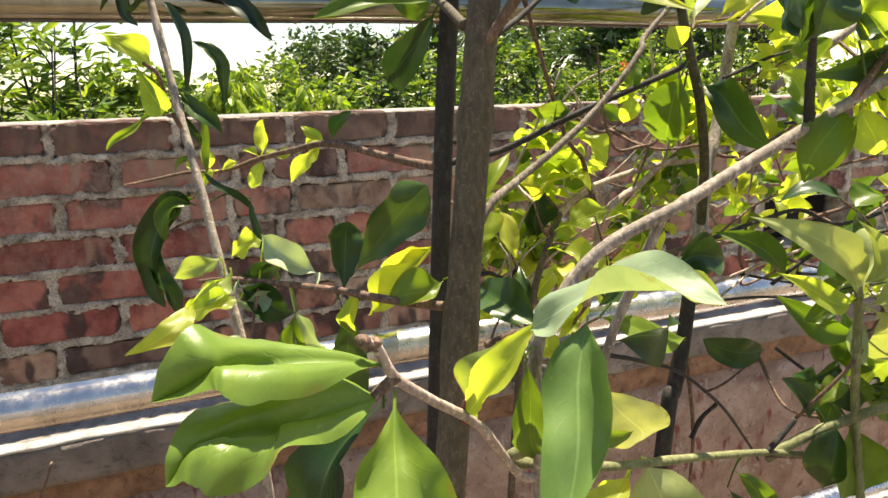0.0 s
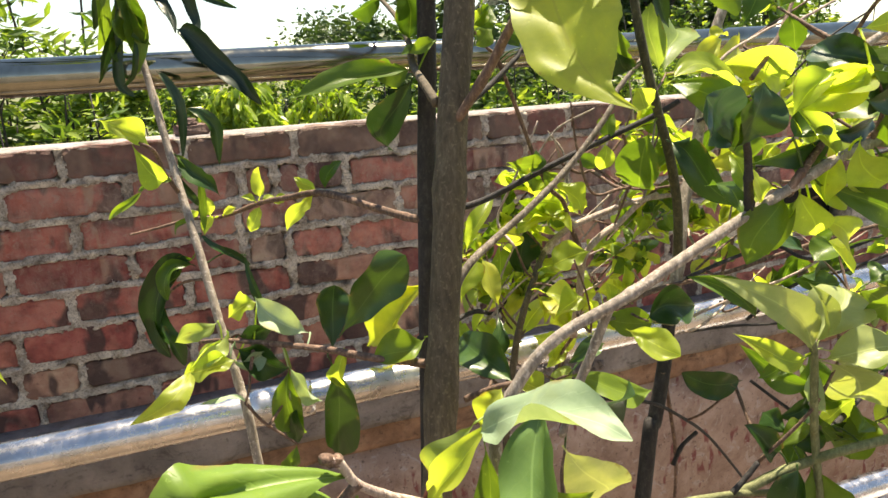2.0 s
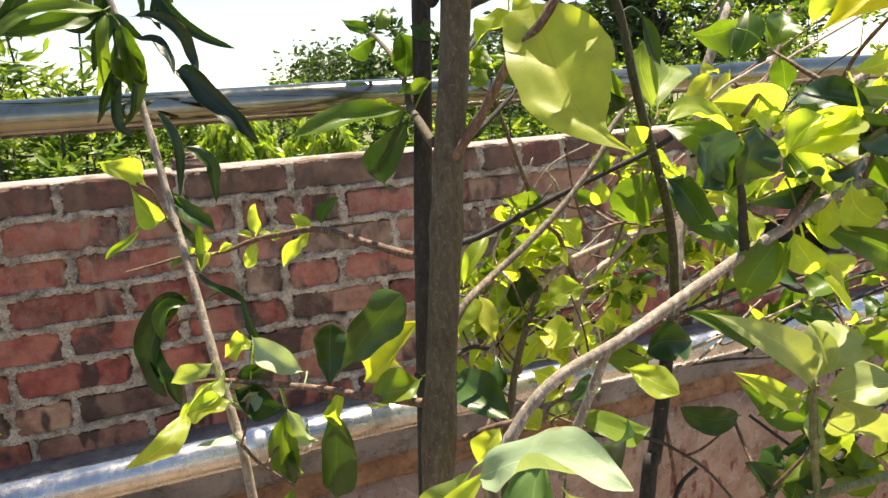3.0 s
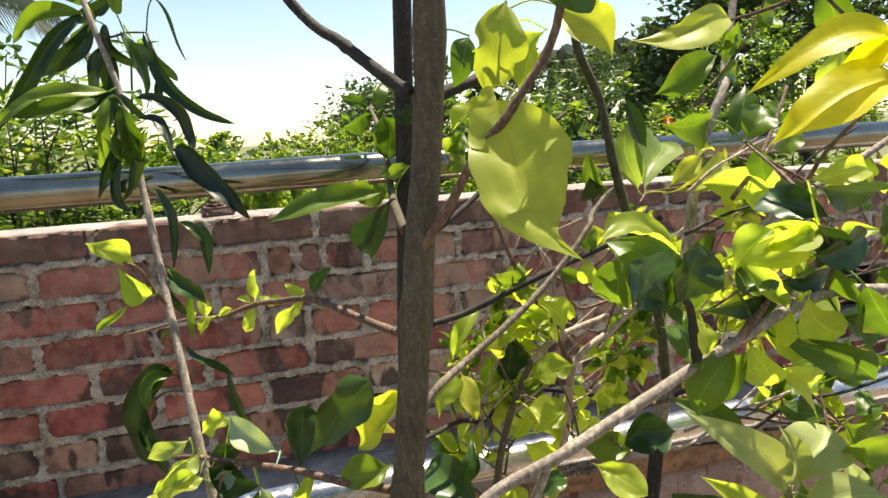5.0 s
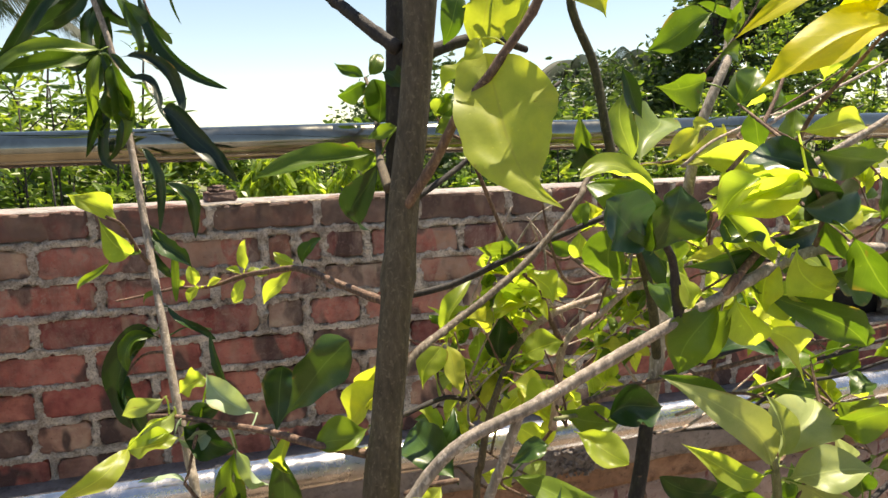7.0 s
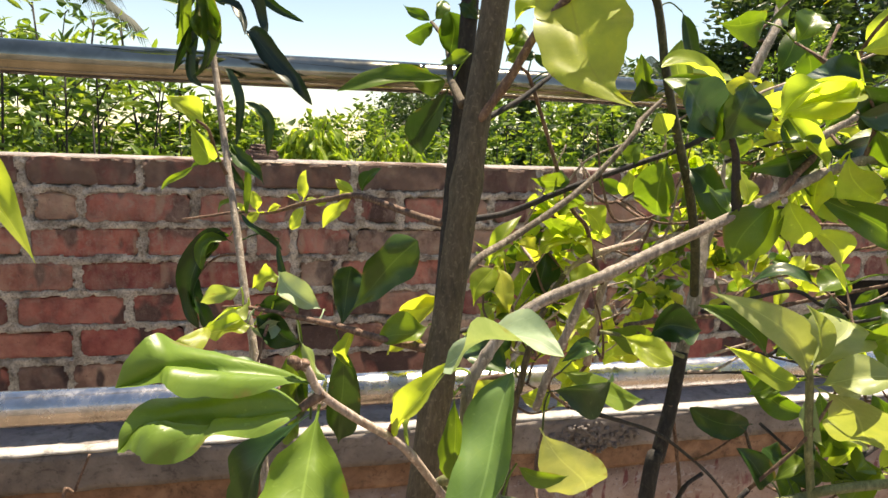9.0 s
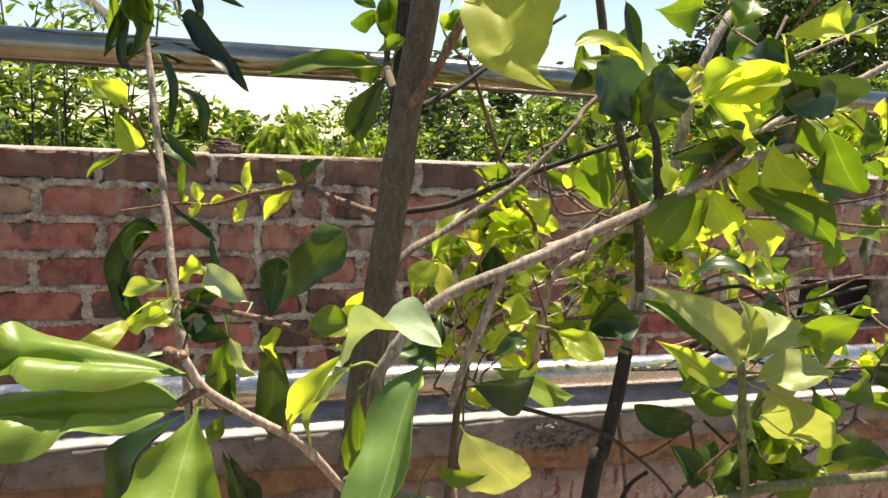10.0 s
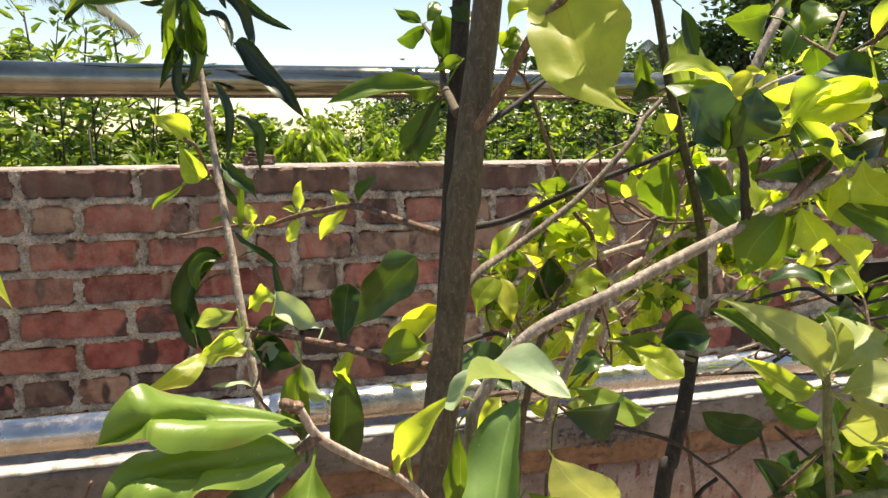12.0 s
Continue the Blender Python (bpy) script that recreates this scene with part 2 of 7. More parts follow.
BRICK, MORTAR = brick_material(), mortar_material()
CEMENT = cement_material("grey_cement_render", (0.10, 0.083, 0.075), (0.18, 0.152, 0.136), (0.27, 0.235, 0.215))
LIME = cement_material("whitewashed_cement", (0.58, 0.56, 0.53), (0.75, 0.73, 0.70), (0.84, 0.82, 0.79), 20.0)
# On the ledge, BED's darker tone holds the wall's shade, CAPTOP's the sun.
BED = cement_material("grey_brown_mortar_bed", (0.17, 0.15, 0.14), (0.29, 0.26, 0.25), (0.42, 0.39, 0.37), 9.0)
CAPTOP = cement_material("pale_mortar", (0.30, 0.28, 0.265), (0.46, 0.44, 0.42), (0.56, 0.54, 0.52), 11.0)
ROUGHCAST = cement_material("brown_rough_cement", (0.12, 0.065, 0.038), (0.21, 0.115, 0.068), (0.30, 0.18, 0.115), 14.0)
SOIL = cement_material("dry_brown_soil", (0.09, 0.065, 0.045), (0.16, 0.12, 0.085), (0.24, 0.18, 0.13), 3.0)
GRASS = cement_material("weedy_earth", (0.05, 0.055, 0.02), (0.10, 0.11, 0.04), (0.17, 0.16, 0.08), 2.0)
PLASTER, STEEL = plaster_material(), steel_material("galvanised_steel", 0.07, 0.22, 0.68)
DUSTY_STEEL = steel_material("dusty_steel", 0.15, 0.38, 1.36, 1.2)
# Near-black base colour that stands in for the deep shade inside the gap.
GAP_SHADE = cement_material("gap_shade_dark", (0.006, 0.005, 0.005), (0.012, 0.010, 0.009), (0.025, 0.021, 0.018), 12.0)
CLAY = cement_material("terracotta", (0.14, 0.05, 0.03), (0.24, 0.085, 0.05), (0.32, 0.13, 0.08), 16.0)
BARK = bark_material("grey_brown_bark", (0.056, 0.041, 0.026), (0.098, 0.075, 0.048), (0.150, 0.118, 0.078), 0.35)
DARK_BARK = bark_material("dark_bark", (0.014, 0.012, 0.012), (0.028, 0.024, 0.024), (0.055, 0.047, 0.043), 0.3)
PALE_BARK = bark_material("pale_grey_bark", (0.15, 0.12, 0.096), (0.30, 0.25, 0.205), (0.47, 0.405, 0.345), 0.4)
# Darker copy of the pale bark, with the canopy's shade in its colour.
SHADED_BARK = bark_material("shaded_grey_bark", (0.085, 0.066, 0.05), (0.17, 0.137, 0.108), (0.30, 0.255, 0.21), 0.4)
TWIG = bark_material("brown_twig_bark", (0.06, 0.034, 0.024), (0.145, 0.085, 0.06), (0.27, 0.175, 0.125), 0.4)
PINK_BARK = bark_material("pale_pinkish_twig", (0.23, 0.165, 0.14), (0.40, 0.31, 0.265), (0.56, 0.46, 0.40), 0.4)
SHOOT = bark_material("green_shoot", (0.10, 0.11, 0.045), (0.18, 0.19, 0.085), (0.28, 0.275, 0.14), 0.2)
OLIVE_BARK = bark_material("olive_bark", (0.026, 0.024, 0.012), (0.055, 0.052, 0.024), (0.10, 0.092, 0.045), 0.3)
LEAF = leaf_material("broad_green_leaf", (0.052, 0.11, 0.014), (0.090, 0.162, 0.020), (0.145, 0.22, 0.03))
GLOSSY_LEAF = leaf_material("large_glossy_leaf", (0.132, 0.222, 0.034), (0.165, 0.262, 0.043), (0.20, 0.30, 0.052), 0.9, 0.28, 0.40)
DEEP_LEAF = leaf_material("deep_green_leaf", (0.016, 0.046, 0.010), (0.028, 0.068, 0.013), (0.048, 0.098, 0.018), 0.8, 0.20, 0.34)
YOUNG_LEAF = leaf_material("young_lime_leaf", (0.21, 0.285, 0.055), (0.285, 0.36, 0.07), (0.37, 0.43, 0.085), 1.4, 0.62)
PALE_LEAF = leaf_material("pale_dusty_leaf", (0.20, 0.28, 0.075), (0.25, 0.33, 0.09), (0.31, 0.39, 0.12), 1.0, 0.45, 0.42)
YELLOW_LEAF = leaf_material("yellow_green_leaf", (0.32, 0.39, 0.065), (0.39, 0.44, 0.075), (0.47, 0.49, 0.085), 0.9, 0.5, 0.45, False, 0.55)
SILVER_LEAF = leaf_material("silvery_leaf", (0.24, 0.33, 0.21), (0.30, 0.40, 0.26), (0.36, 0.45, 0.31), 0.8, 0.3, 0.55)
WAXY_LEAF = leaf_material("waxy_grey_green_leaf", (0.118, 0.215, 0.062), (0.145, 0.25, 0.078), (0.175, 0.285, 0.097), 0.7, 0.2, 0.42)
# Dark leaf copy: shade on blades turned off the sun is put into the colour.
SHADED_LEAF = leaf_material("shaded_green_leaf", (0.008, 0.022, 0.012), (0.013, 0.034, 0.016), (0.02, 0.05, 0.02), 0.8, 0.15, 0.38)
ASHEN_LEAF = leaf_material("pale_ashen_leaf", (0.27, 0.33, 0.12), (0.32, 0.38, 0.145), (0.38, 0.43, 0.18), 0.85, 0.34, 0.45)
RED_PETAL = leaf_material("red_petal", (0.45, 0.02, 0.03), (0.55, 0.03, 0.04), (0.65, 0.06, 0.06), 0.8, 0.4, 0.5, True)
TEAL_LEAF = leaf_material("bluish_green_leaf", (0.03, 0.078, 0.048), (0.04, 0.095, 0.058), (0.055, 0.115, 0.07), 0.8, 0.25, 0.28)
# Brighter copy of the yellow leaf; the sun behind it is in the colour.
BACKLIT_LEAF = leaf_material("backlit_yellow_leaf", (0.52, 0.50, 0.03), (0.58, 0.54, 0.035), (0.62, 0.57, 0.04), 1.0, 0.62, 0.45)
CREAM_LEAF = leaf_material("creamy_fading_leaf", (0.34, 0.40, 0.17), (0.39, 0.44, 0.20), (0.45, 0.49, 0.23), 0.75, 0.28, 0.45)
PALM_LEAF = leaf_material("dark_palm_leaflet", (0.010, 0.024, 0.010), (0.016, 0.034, 0.014), (0.025, 0.045, 0.02), 0.8, 0.15, 0.5, True)
FAR_LEAF = leaf_material("hedge_leaf", (0.026, 0.062, 0.014), (0.105, 0.185, 0.034), (0.27, 0.345, 0.07), 1.1, 0.42, 0.42, True)
HANGING_LEAF = leaf_material("hanging_lime_leaflet", (0.12, 0.21, 0.03), (0.22, 0.31, 0.05), (0.34, 0.42, 0.08), 1.1, 0.5, 0.4, True)
TREE_LEAF = leaf_material("distant_tree_leaf", (0.028, 0.060, 0.020), (0.045, 0.085, 0.028), (0.08, 0.125, 0.045), 0.9, 0.35, 0.5, True)


# ---------------------------------------------------------------- building helpers
def mesh_of(bm, name, mat, smooth=True):
    me = bpy.data.meshes.new(name)
    bm.normal_update()
    bm.to_mesh(me)
    bm.free()
    if smooth:
        for p in me.polygons:
            p.use_smooth = True
    me.materials.append(mat)
    return me


def thing(name, at, label, category, group="", kind=""):
    ob = new(name)
    ob.empty_display_size = 0.05
    ob.location = at
    ob["at"] = tuple(at)
    return tagged(ob, label, category, group, kind)


def origin(ob):
    p = Vector((0, 0, 0))
    while ob is not None:
        p += Vector(ob.location)
        ob = ob.parent
    return p


def part(name, bm, mat, parent, label="", smooth=True):
    """One mesh in world places, linked under a thing or a part."""
    if parent is not None:
        bmesh.ops.translate(bm, verts=bm.verts, vec=-origin(parent))
    ob = new(name, mesh_of(bm, name, mat, smooth))
    ob.parent = parent
    if label:
        tagged(ob, label)
    return ob


def box(bm, x0, x1, y0, y1, z0, z1, bevel=0.0):
    r = bmesh.ops.create_cube(bm, size=1.0)
    for v in r["verts"]:
        v.co = Vector(((x0 + x1) / 2 + v.co.x * (x1 - x0), (y0 + y1) / 2 + v.co.y * (y1 - y0), (z0 + z1) / 2 + v.co.z * (z1 - z0)))
    if bevel:
        edges = list({e for v in r["verts"] for e in v.link_edges})
        bmesh.ops.bevel(bm, geom=edges, offset=bevel, segments=2, affect="EDGES", profile=0.6)


def spline(points, steps):
    """Catmull-Rom through the points, as (place, share of the way)."""
    ps = [Vector(p) for p in points]
    ps = [ps[0] * 2 - ps[1]] + ps + [ps[-1] * 2 - ps[-2]]
    out = []
    for i in range(1, len(ps) - 2):
        a, b, c, d = ps[i - 1:i + 3]
        for k in range(steps):
            t = k / steps
            out.append(0.5 * (2 * b + (c - a) * t + (2 * a - 5 * b + 4 * c - d) * t * t + (3 * b - a - 3 * c + d) * t ** 3))
    out.append(ps[-2])
    return out


def tube(bm, points, r0, r1, sides=8, steps=6, rough=0.06, seed=0, caps=True, knots=0.0):
    rnd = random.Random(seed)
    line = spline(points, steps)
    n = len(line)
    up = Vector((0.31, 0.2, 0.93)).normalized()
    rings = []
    bumps = [rnd.random() < knots for _ in line]
    for i, p in enumerate(line):
        d = (line[min(i + 1, n - 1)] - line[max(i - 1, 0)]).normalized()
        side = d.cross(up) if i == 0 else side - d * side.dot(d)
        if side.length < 0.2 and i == 0:
            side = d.cross(Vector((1, 0, 0)))
        side.normalize()
        other = d.cross(side)
        r = r0 + (r1 - r0) * i / (n - 1)
        if bumps[i]:
            r *= 1.16
        ring = []
        for k in range(sides):
            a = 2 * math.pi * k / sides
            ring.append(bm.verts.new(p + (side * math.cos(a) + other * math.sin(a)) * r * (1 + rnd.uniform(-rough, rough))))
        rings.append(ring)
    for ra, rb in zip(rings, rings[1:]):
        for k in range(sides):
            bm.faces.new((ra[k], ra[(k + 1) % sides], rb[(k + 1) % sides], rb[k]))
    if caps:
        bm.faces.new(list(reversed(rings[0])))
        bm.faces.new(rings[-1])


# ---------------------------------------------------------------- ground
def sheet(name, x0, x1, y0, y1, z, mat, n, wave, label, category):
    bm = bmesh.new()
    bmesh.ops.create_grid(bm, x_segments=n, y_segments=n, size=0.5)
    for v in bm.verts:
        x, y = x0 + (v.co.x + 0.5) * (x1 - x0), y0 + (v.co.y + 0.5) * (y1 - y0)
        v.co = Vector((x, y, z + wave * noise.noise(Vector((x * 1.3, y * 1.3, 0)))))
    ob = new(name, mesh_of(bm, name, mat))
    return tagged(ob, label, category, kind="structure")


sheet("ground", -900, 900, -900, 900, -0.02, GRASS, 60, 0.0, "wide flat weedy earth reaching the horizon", "ground")
sheet("soil_bed", -4.0, 5.0, -2.5, 1.435, 0.02, SOIL, 70, 0.02, "dry brown soil of a narrow garden bed", "soil")


# ---------------------------------------------------------------- brick wall
WALL_Y, WALL_TOP, COURSE, PITCH = 1.6, 1.55, 0.084, 0.256
WALL_X0, WALL_X1 = -2.6, 3.4
HOLE = (1.30, 1.68, 1.05, 1.215)
# short bricks that break the bond: course, joint
CUTS = ((1, -1.001), (1, -0.300), (1, -0.231), (2, -0.398), (3, -0.282), (6, -0.931), (4, 0.17))
JOINTS = (-0.757, -0.890, -0.757, -0.906, -0.793, -0.914, -0.80, -0.90)


def brick_wall():
    wall = thing("brick_wall", (0, WALL_Y, 0), "weathered red brick wall with thick grey mortar joints", "wall", kind="structure")
    z0 = WALL_TOP - 8 * COURSE
    rnd = random.Random(11)
    courses = []
    for c in range(8):
        first = JOINTS[c] - PITCH * math.ceil((JOINTS[c] - WALL_X0) / PITCH)
        pieces, k = [], 0
        while first + PITCH * k < WALL_X1 - 0.03:
            a, b = max(first + PITCH * k, WALL_X0 - 0.01), min(first + PITCH * (k + 1), WALL_X1)
            k += 1
            if b - a < 0.06:
                continue
            ends = [a] + [x for course, x in CUTS if course == c and a + 0.03 < x < b - 0.03] + [b]
            if rnd.random() < 0.16 and b - a > 0.2 and not -1.1 < a < 0.1:
                ends.insert(1, a + rnd.choice((0.118, 0.138)))
            pieces += list(zip(ends, ends[1:]))
        courses.append(pieces)
    # mortar: ragged beads along the joints, sunk behind the bricks elsewhere
    bm = bmesh.new()
    nx, nz = 1250, 168
    edges = [np.array([p[0] for p in pieces]) for pieces in courses]
    grid = []
    for j in range(nz + 1):
        z = z0 + (WALL_TOP - 0.005 - z0) * j / nz
        c = min(7, max(0, int((WALL_TOP + 0.0045 - z) / COURSE)))
        dz = abs(((WALL_TOP + 0.0045 - z) / COURSE + 0.5) % 1.0 - 0.5) * COURSE
        row = []
        for i in range(nx + 1):
            x = WALL_X0 + (WALL_X1 - WALL_X0) * i / nx
            d = min(dz, float(np.min(np.abs(edges[c] - x))) * 0.85)
            rag = noise.noise(Vector((x * 26, z * 40, 3.0))) + 0.6 * noise.noise(Vector((x * 75, z * 90, 9.0)))
            lump = noise.noise(Vector((x * 45, z * 55, 5.0))) + 0.8 * noise.noise(Vector((x * 130, z * 130, 1.0)))
            bead = 0.0104 + 0.0088 * rag
            dy = (-0.0016 + 0.0048 * lump) if d < bead else 0.017
            row.append(bm.verts.new((x, WALL_Y + dy, z)))
        grid.append(row)
    for j in range(nz):
        for i in range(nx):
            p = grid[j][i].co
            if HOLE[0] < p.x < HOLE[1] and HOLE[2] < p.z < HOLE[3]:
                continue
            bm.faces.new((grid[j][i], grid[j][i + 1], grid[j + 1][i + 1], grid[j + 1][i]))
    y0, y1, top = WALL_Y + 0.022, WALL_Y + 0.125, WALL_TOP - 0.004
    box(bm, WALL_X0, HOLE[0], y0, y1, z0, top)
    box(bm, HOLE[1], WALL_X1, y0, y1, z0, top)
    box(bm, HOLE[0], HOLE[1], y0, y1, HOLE[3], top)
    box(bm, HOLE[0], HOLE[1], y0, y1, z0, HOLE[2])
    box(bm, WALL_X0, WALL_X1, y0, y1, -0.02, z0 - 0.001)
    part("mortar", bm, MORTAR, wall, "uneven pale grey mortar")
    # The gap's shade is put into the colour of its back.
    bm = bmesh.new()
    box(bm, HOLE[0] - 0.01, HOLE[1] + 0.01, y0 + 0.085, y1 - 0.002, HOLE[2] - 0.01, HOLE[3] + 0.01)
    part("recess_back", bm, GAP_SHADE, wall, "back of a gap in the brickwork, coloured dark for its shade")
    bm = bmesh.new()
    rows = []
    for i in range(601):
        x = WALL_X0 + (WALL_X1 - WALL_X0) * i / 600
        rag = noise.noise(Vector((x * 7, 2, 8))) * 0.012 + noise.noise(Vector((x * 31, 4, 8))) * 0.008
        lift = noise.noise(Vector((x * 5, 9, 3))) * 0.0025 + noise.noise(Vector((x * 23, 9, 3))) * 0.0018
        front = WALL_Y + 0.012 + rag
        rows.append([bm.verts.new(v) for v in ((x, front + 0.004, WALL_TOP - 0.004), (x, front + 0.007, WALL_TOP - 0.001 + lift * 0.5), (x, WALL_Y + 0.06, WALL_TOP + 0.002 + lift * 0.5), (x, WALL_Y + 0.124, WALL_TOP + 0.001), (x, WALL_Y + 0.124, WALL_TOP - 0.006))])
    for ra, rb in zip(rows, rows[1:]):
        for k in range(4):
            bm.faces.new((ra[k], rb[k], rb[k + 1], ra[k + 1]))
    bmesh.ops.recalc_face_normals(bm, faces=bm.faces)
    part("top_skin", bm, BED, wall, "sunlit ragged mortar skin along the wall's top")
    shapes = {}

    def brick_mesh(length, style):
        key = (round(length, 3), style)
        if key not in shapes:
            rnd = random.Random(style * 91 + int(length * 1000))
            b2 = bmesh.new()
            hl, hz, r = length / 2, rnd.uniform(0.0328, 0.0372), 0.006
            # a worn front with chipped corners, swept back into the wall
            outline = []
            for cx, cz in ((-1, -1), (1, -1), (1, 1), (-1, 1)):
                c = rnd.uniform(0.6, 2.6) * r
                a, b = (cx * (hl - c), cz * hz), (cx * hl, cz * (hz - c))
                outline += [a, b] if cx * cz < 0 else [b, a]
            mids = []
            for (xa, za), (xb, zb) in zip(outline, outline[1:] + outline[:1]):
                mids.append((xa, za))
                if abs(xa - xb) > 0.05:
                    for s in (0.2, 0.4, 0.6, 0.8):
                        mids.append((xa + (xb - xa) * s, za + (zb - za) * s + rnd.uniform(-0.004, 0.0035)))
                else:
                    mids.append(((xa + xb) / 2 + rnd.uniform(-0.003, 0.003), (za + zb) / 2))
            rings = []
            for inset, y in ((0.007, 0.0), (0.0015, 0.003), (0.0, 0.05)):
                rings.append([b2.verts.new((x * (1 - inset / hl), y + (rnd.uniform(-0.0015, 0.0015)), z * (1 - inset / hz))) for x, z in mids])
            n = len(mids)
            for ra, rb in zip(rings, rings[1:]):
                for k in range(n):
                    b2.faces.new((ra[k], rb[k], rb[(k + 1) % n], ra[(k + 1) % n]))
            b2.faces.new(rings[0])
            bmesh.ops.recalc_face_normals(b2, faces=b2.faces)
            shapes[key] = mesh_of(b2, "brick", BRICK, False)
        return shapes[key]

    for c, pieces in enumerate(courses):
        z = WALL_TOP - COURSE * c - 0.0375
        for p0, p1 in pieces:
            if HOLE[0] - 0.1 < (p0 + p1) / 2 < HOLE[1] + 0.1 and HOLE[2] < z < HOLE[3]:
                continue
            gap = rnd.choice((0.010, 0.014, 0.020))
            ob = new("brick", brick_mesh(round((p1 - p0 - gap) / 0.008) * 0.008, rnd.randrange(5)))
            ob.parent = wall
            ob.location = ((p0 + p1) / 2 + rnd.uniform(-0.003, 0.003), rnd.uniform(-0.003, 0.002), z + rnd.uniform(-0.003, 0.003))
            ob.rotation_euler = (rnd.uniform(-0.03, 0.03), rnd.uniform(-0.014, 0.014), rnd.uniform(-0.015, 0.015))
    return wall


# ---------------------------------------------------------------- parapet and rails
def parapet():
    p = thing("parapet", (0, 1.42, 0), "low cement ledge at the wall's foot over faded pink plaster", "parapet", kind="structure")
    def slab(name, x0, x1, y0, y1, z0, z1, mat, label, wob, nx=220, ny=4, nz=5):
        bm = bmesh.new()
        box(bm, x0, x1, y0, y1, z0, z1)
        long = [e for e in bm.edges if abs(e.verts[0].co.x - e.verts[1].co.x) > 1]
        bmesh.ops.subdivide_edges(bm, edges=long, cuts=nx, use_grid_fill=True)
        up = [e for e in bm.edges if abs(e.verts[0].co.z - e.verts[1].co.z) > (z1 - z0) * 0.9]
        bmesh.ops.subdivide_edges(bm, edges=up, cuts=nz, use_grid_fill=True)
        for v in bm.verts:
            q = v.co * 14
            v.co += Vector((0, noise.noise(q) * wob, noise.noise(q + Vector((7, 3, 1))) * wob * 0.8))
            v.co.z += noise.noise(Vector((v.co.x * 2.5, 5, 5))) * wob * 0.8
        part(name, bm, mat, p, label)
    slab("cap", -5, 7, 1.420, 1.598, 0.803, 0.8900, CEMENT, "grey cement cap", 0.005)
    slab("band", -5, 7, 1.432, 1.598, 0.735, 0.8025, ROUGHCAST, "brown crumbling band under the cap", 0.008)
    slab("body", -5, 7, 1.445, 1.598, -0.05, 0.7345, PLASTER, "pink plaster with rust runs", 0.003)
    def swept(name, profile, mat, label):
        bm = bmesh.new()
        rings = []
        for i in range(601):
            x = -5 + 12 * i / 600
            ring = []
            for y, z in profile:
                q = Vector((x * 9, y * 18, 2.0))
                dy = noise.noise(q) * 0.0065 + noise.noise(q * 3.1) * 0.0055
                lift = noise.noise(q * 1.7) * 0.0014 + noise.noise(Vector((x * 2.5, 5, 5))) * 0.0024
                ring.append(bm.verts.new((x, y + (dy if y < 1.45 else 0), z + lift * (z > 0.893))))
            rings.append(ring)
        for ra, rb in zip(rings, rings[1:]):
            for k in range(len(profile)):
                bm.faces.new((ra[k], ra[(k + 1) % len(profile)], rb[(k + 1) % len(profile)], rb[k]))
        bmesh.ops.recalc_face_normals(bm, faces=bm.faces)
        part(name, bm, mat, p, label)

    # Sunlit lip and shaded bed of one surface, told apart by painted tone.
    swept("lip", [(1.4240, 0.8905), (1.4200, 0.8960), (1.4260, 0.9003), (1.4480, 0.9035), (1.4480, 0.8905)], CAPTOP, "worn front lip of the cap, paler to carry its sunlight")
    swept("mortar_bed", [(1.4320, 0.8903), (1.4320, 0.8965), (1.4700, 0.9005), (1.5000, 0.9040), (1.5985, 0.9080), (1.5985, 0.8905)], BED, "mortar bed along the wall's foot, darker to carry its shade")
    # a crumbled stretch of the cap with loose lumps of cement
    rnd = random.Random(44)
    bm = bmesh.new()
    for k in range(150):
        a, r = rnd.uniform(0, 2 * math.pi), math.sqrt(rnd.random())
        c = Vector((0.39 + 0.135 * r * math.cos(a), 1.419 - rnd.uniform(0, 0.004), 0.835 + 0.042 * r * math.sin(a)))
        made = bmesh.ops.create_icosphere(bm, subdivisions=1, radius=rnd.uniform(0.003, 0.0085))
        for v in made["verts"]:
            v.co = c + v.co * rnd.uniform(0.6, 1.3)
    tagged(part("rubble", bm, CEMENT, p, "crumbled dark cement", False), kind="stuff")
    return p


def pipe(name, y, z, radius, x0, x1, label, collars, mat=None):
    mat = mat or STEEL
    root = thing(name, (0, y, z), label, "rail")
    bm = bmesh.new()
    n = 60
    pts = [(x0 + (x1 - x0) * i / n, y, z + 0.0012 * math.sin(i * 1.7)) for i in range(n + 1)]
    tube(bm, pts, radius, radius, 28, 1, 0.0, 1)
    part("tube", bm, mat, root)
    for cx in collars:
        bm = bmesh.new()
        tube(bm, [(cx - 0.035, y, z), (cx, y, z), (cx + 0.035, y, z)], radius * 1.10, radius * 1.10, 28, 3, 0.0, 2)
        part("coupling", bm, mat, root, "short pipe coupling")
    for px in (-2.2, 2.6, 4.8):
        if px < x0 or px > x1:
            continue
        bm = bmesh.new()
        tube(bm, [(px, y, 0.0), (px, y, z)] if z > 1.0 else [(px, y, 0.79), (px, y, z)], radius * 0.8, radius * 0.8, 16, 2, 0.0, 3)
        part("post", bm, STEEL, root)
    return root


# Added out of view to bounce light and to be mirrored in the rails.
def unseen_bounce_wall():
    bm = bmesh.new()
    box(bm, -7.0, 8.0, -2.9, -2.6, -0.05, 2.2, 0.01)
    ob = new("unseen_bounce_wall", mesh_of(bm, "unseen_bounce_wall", CAPTOP))
    return tagged(ob, "unseen pale wall added behind the camera for bounce and reflections", "wall", kind="structure")


unseen_bounce_wall()
parapet()
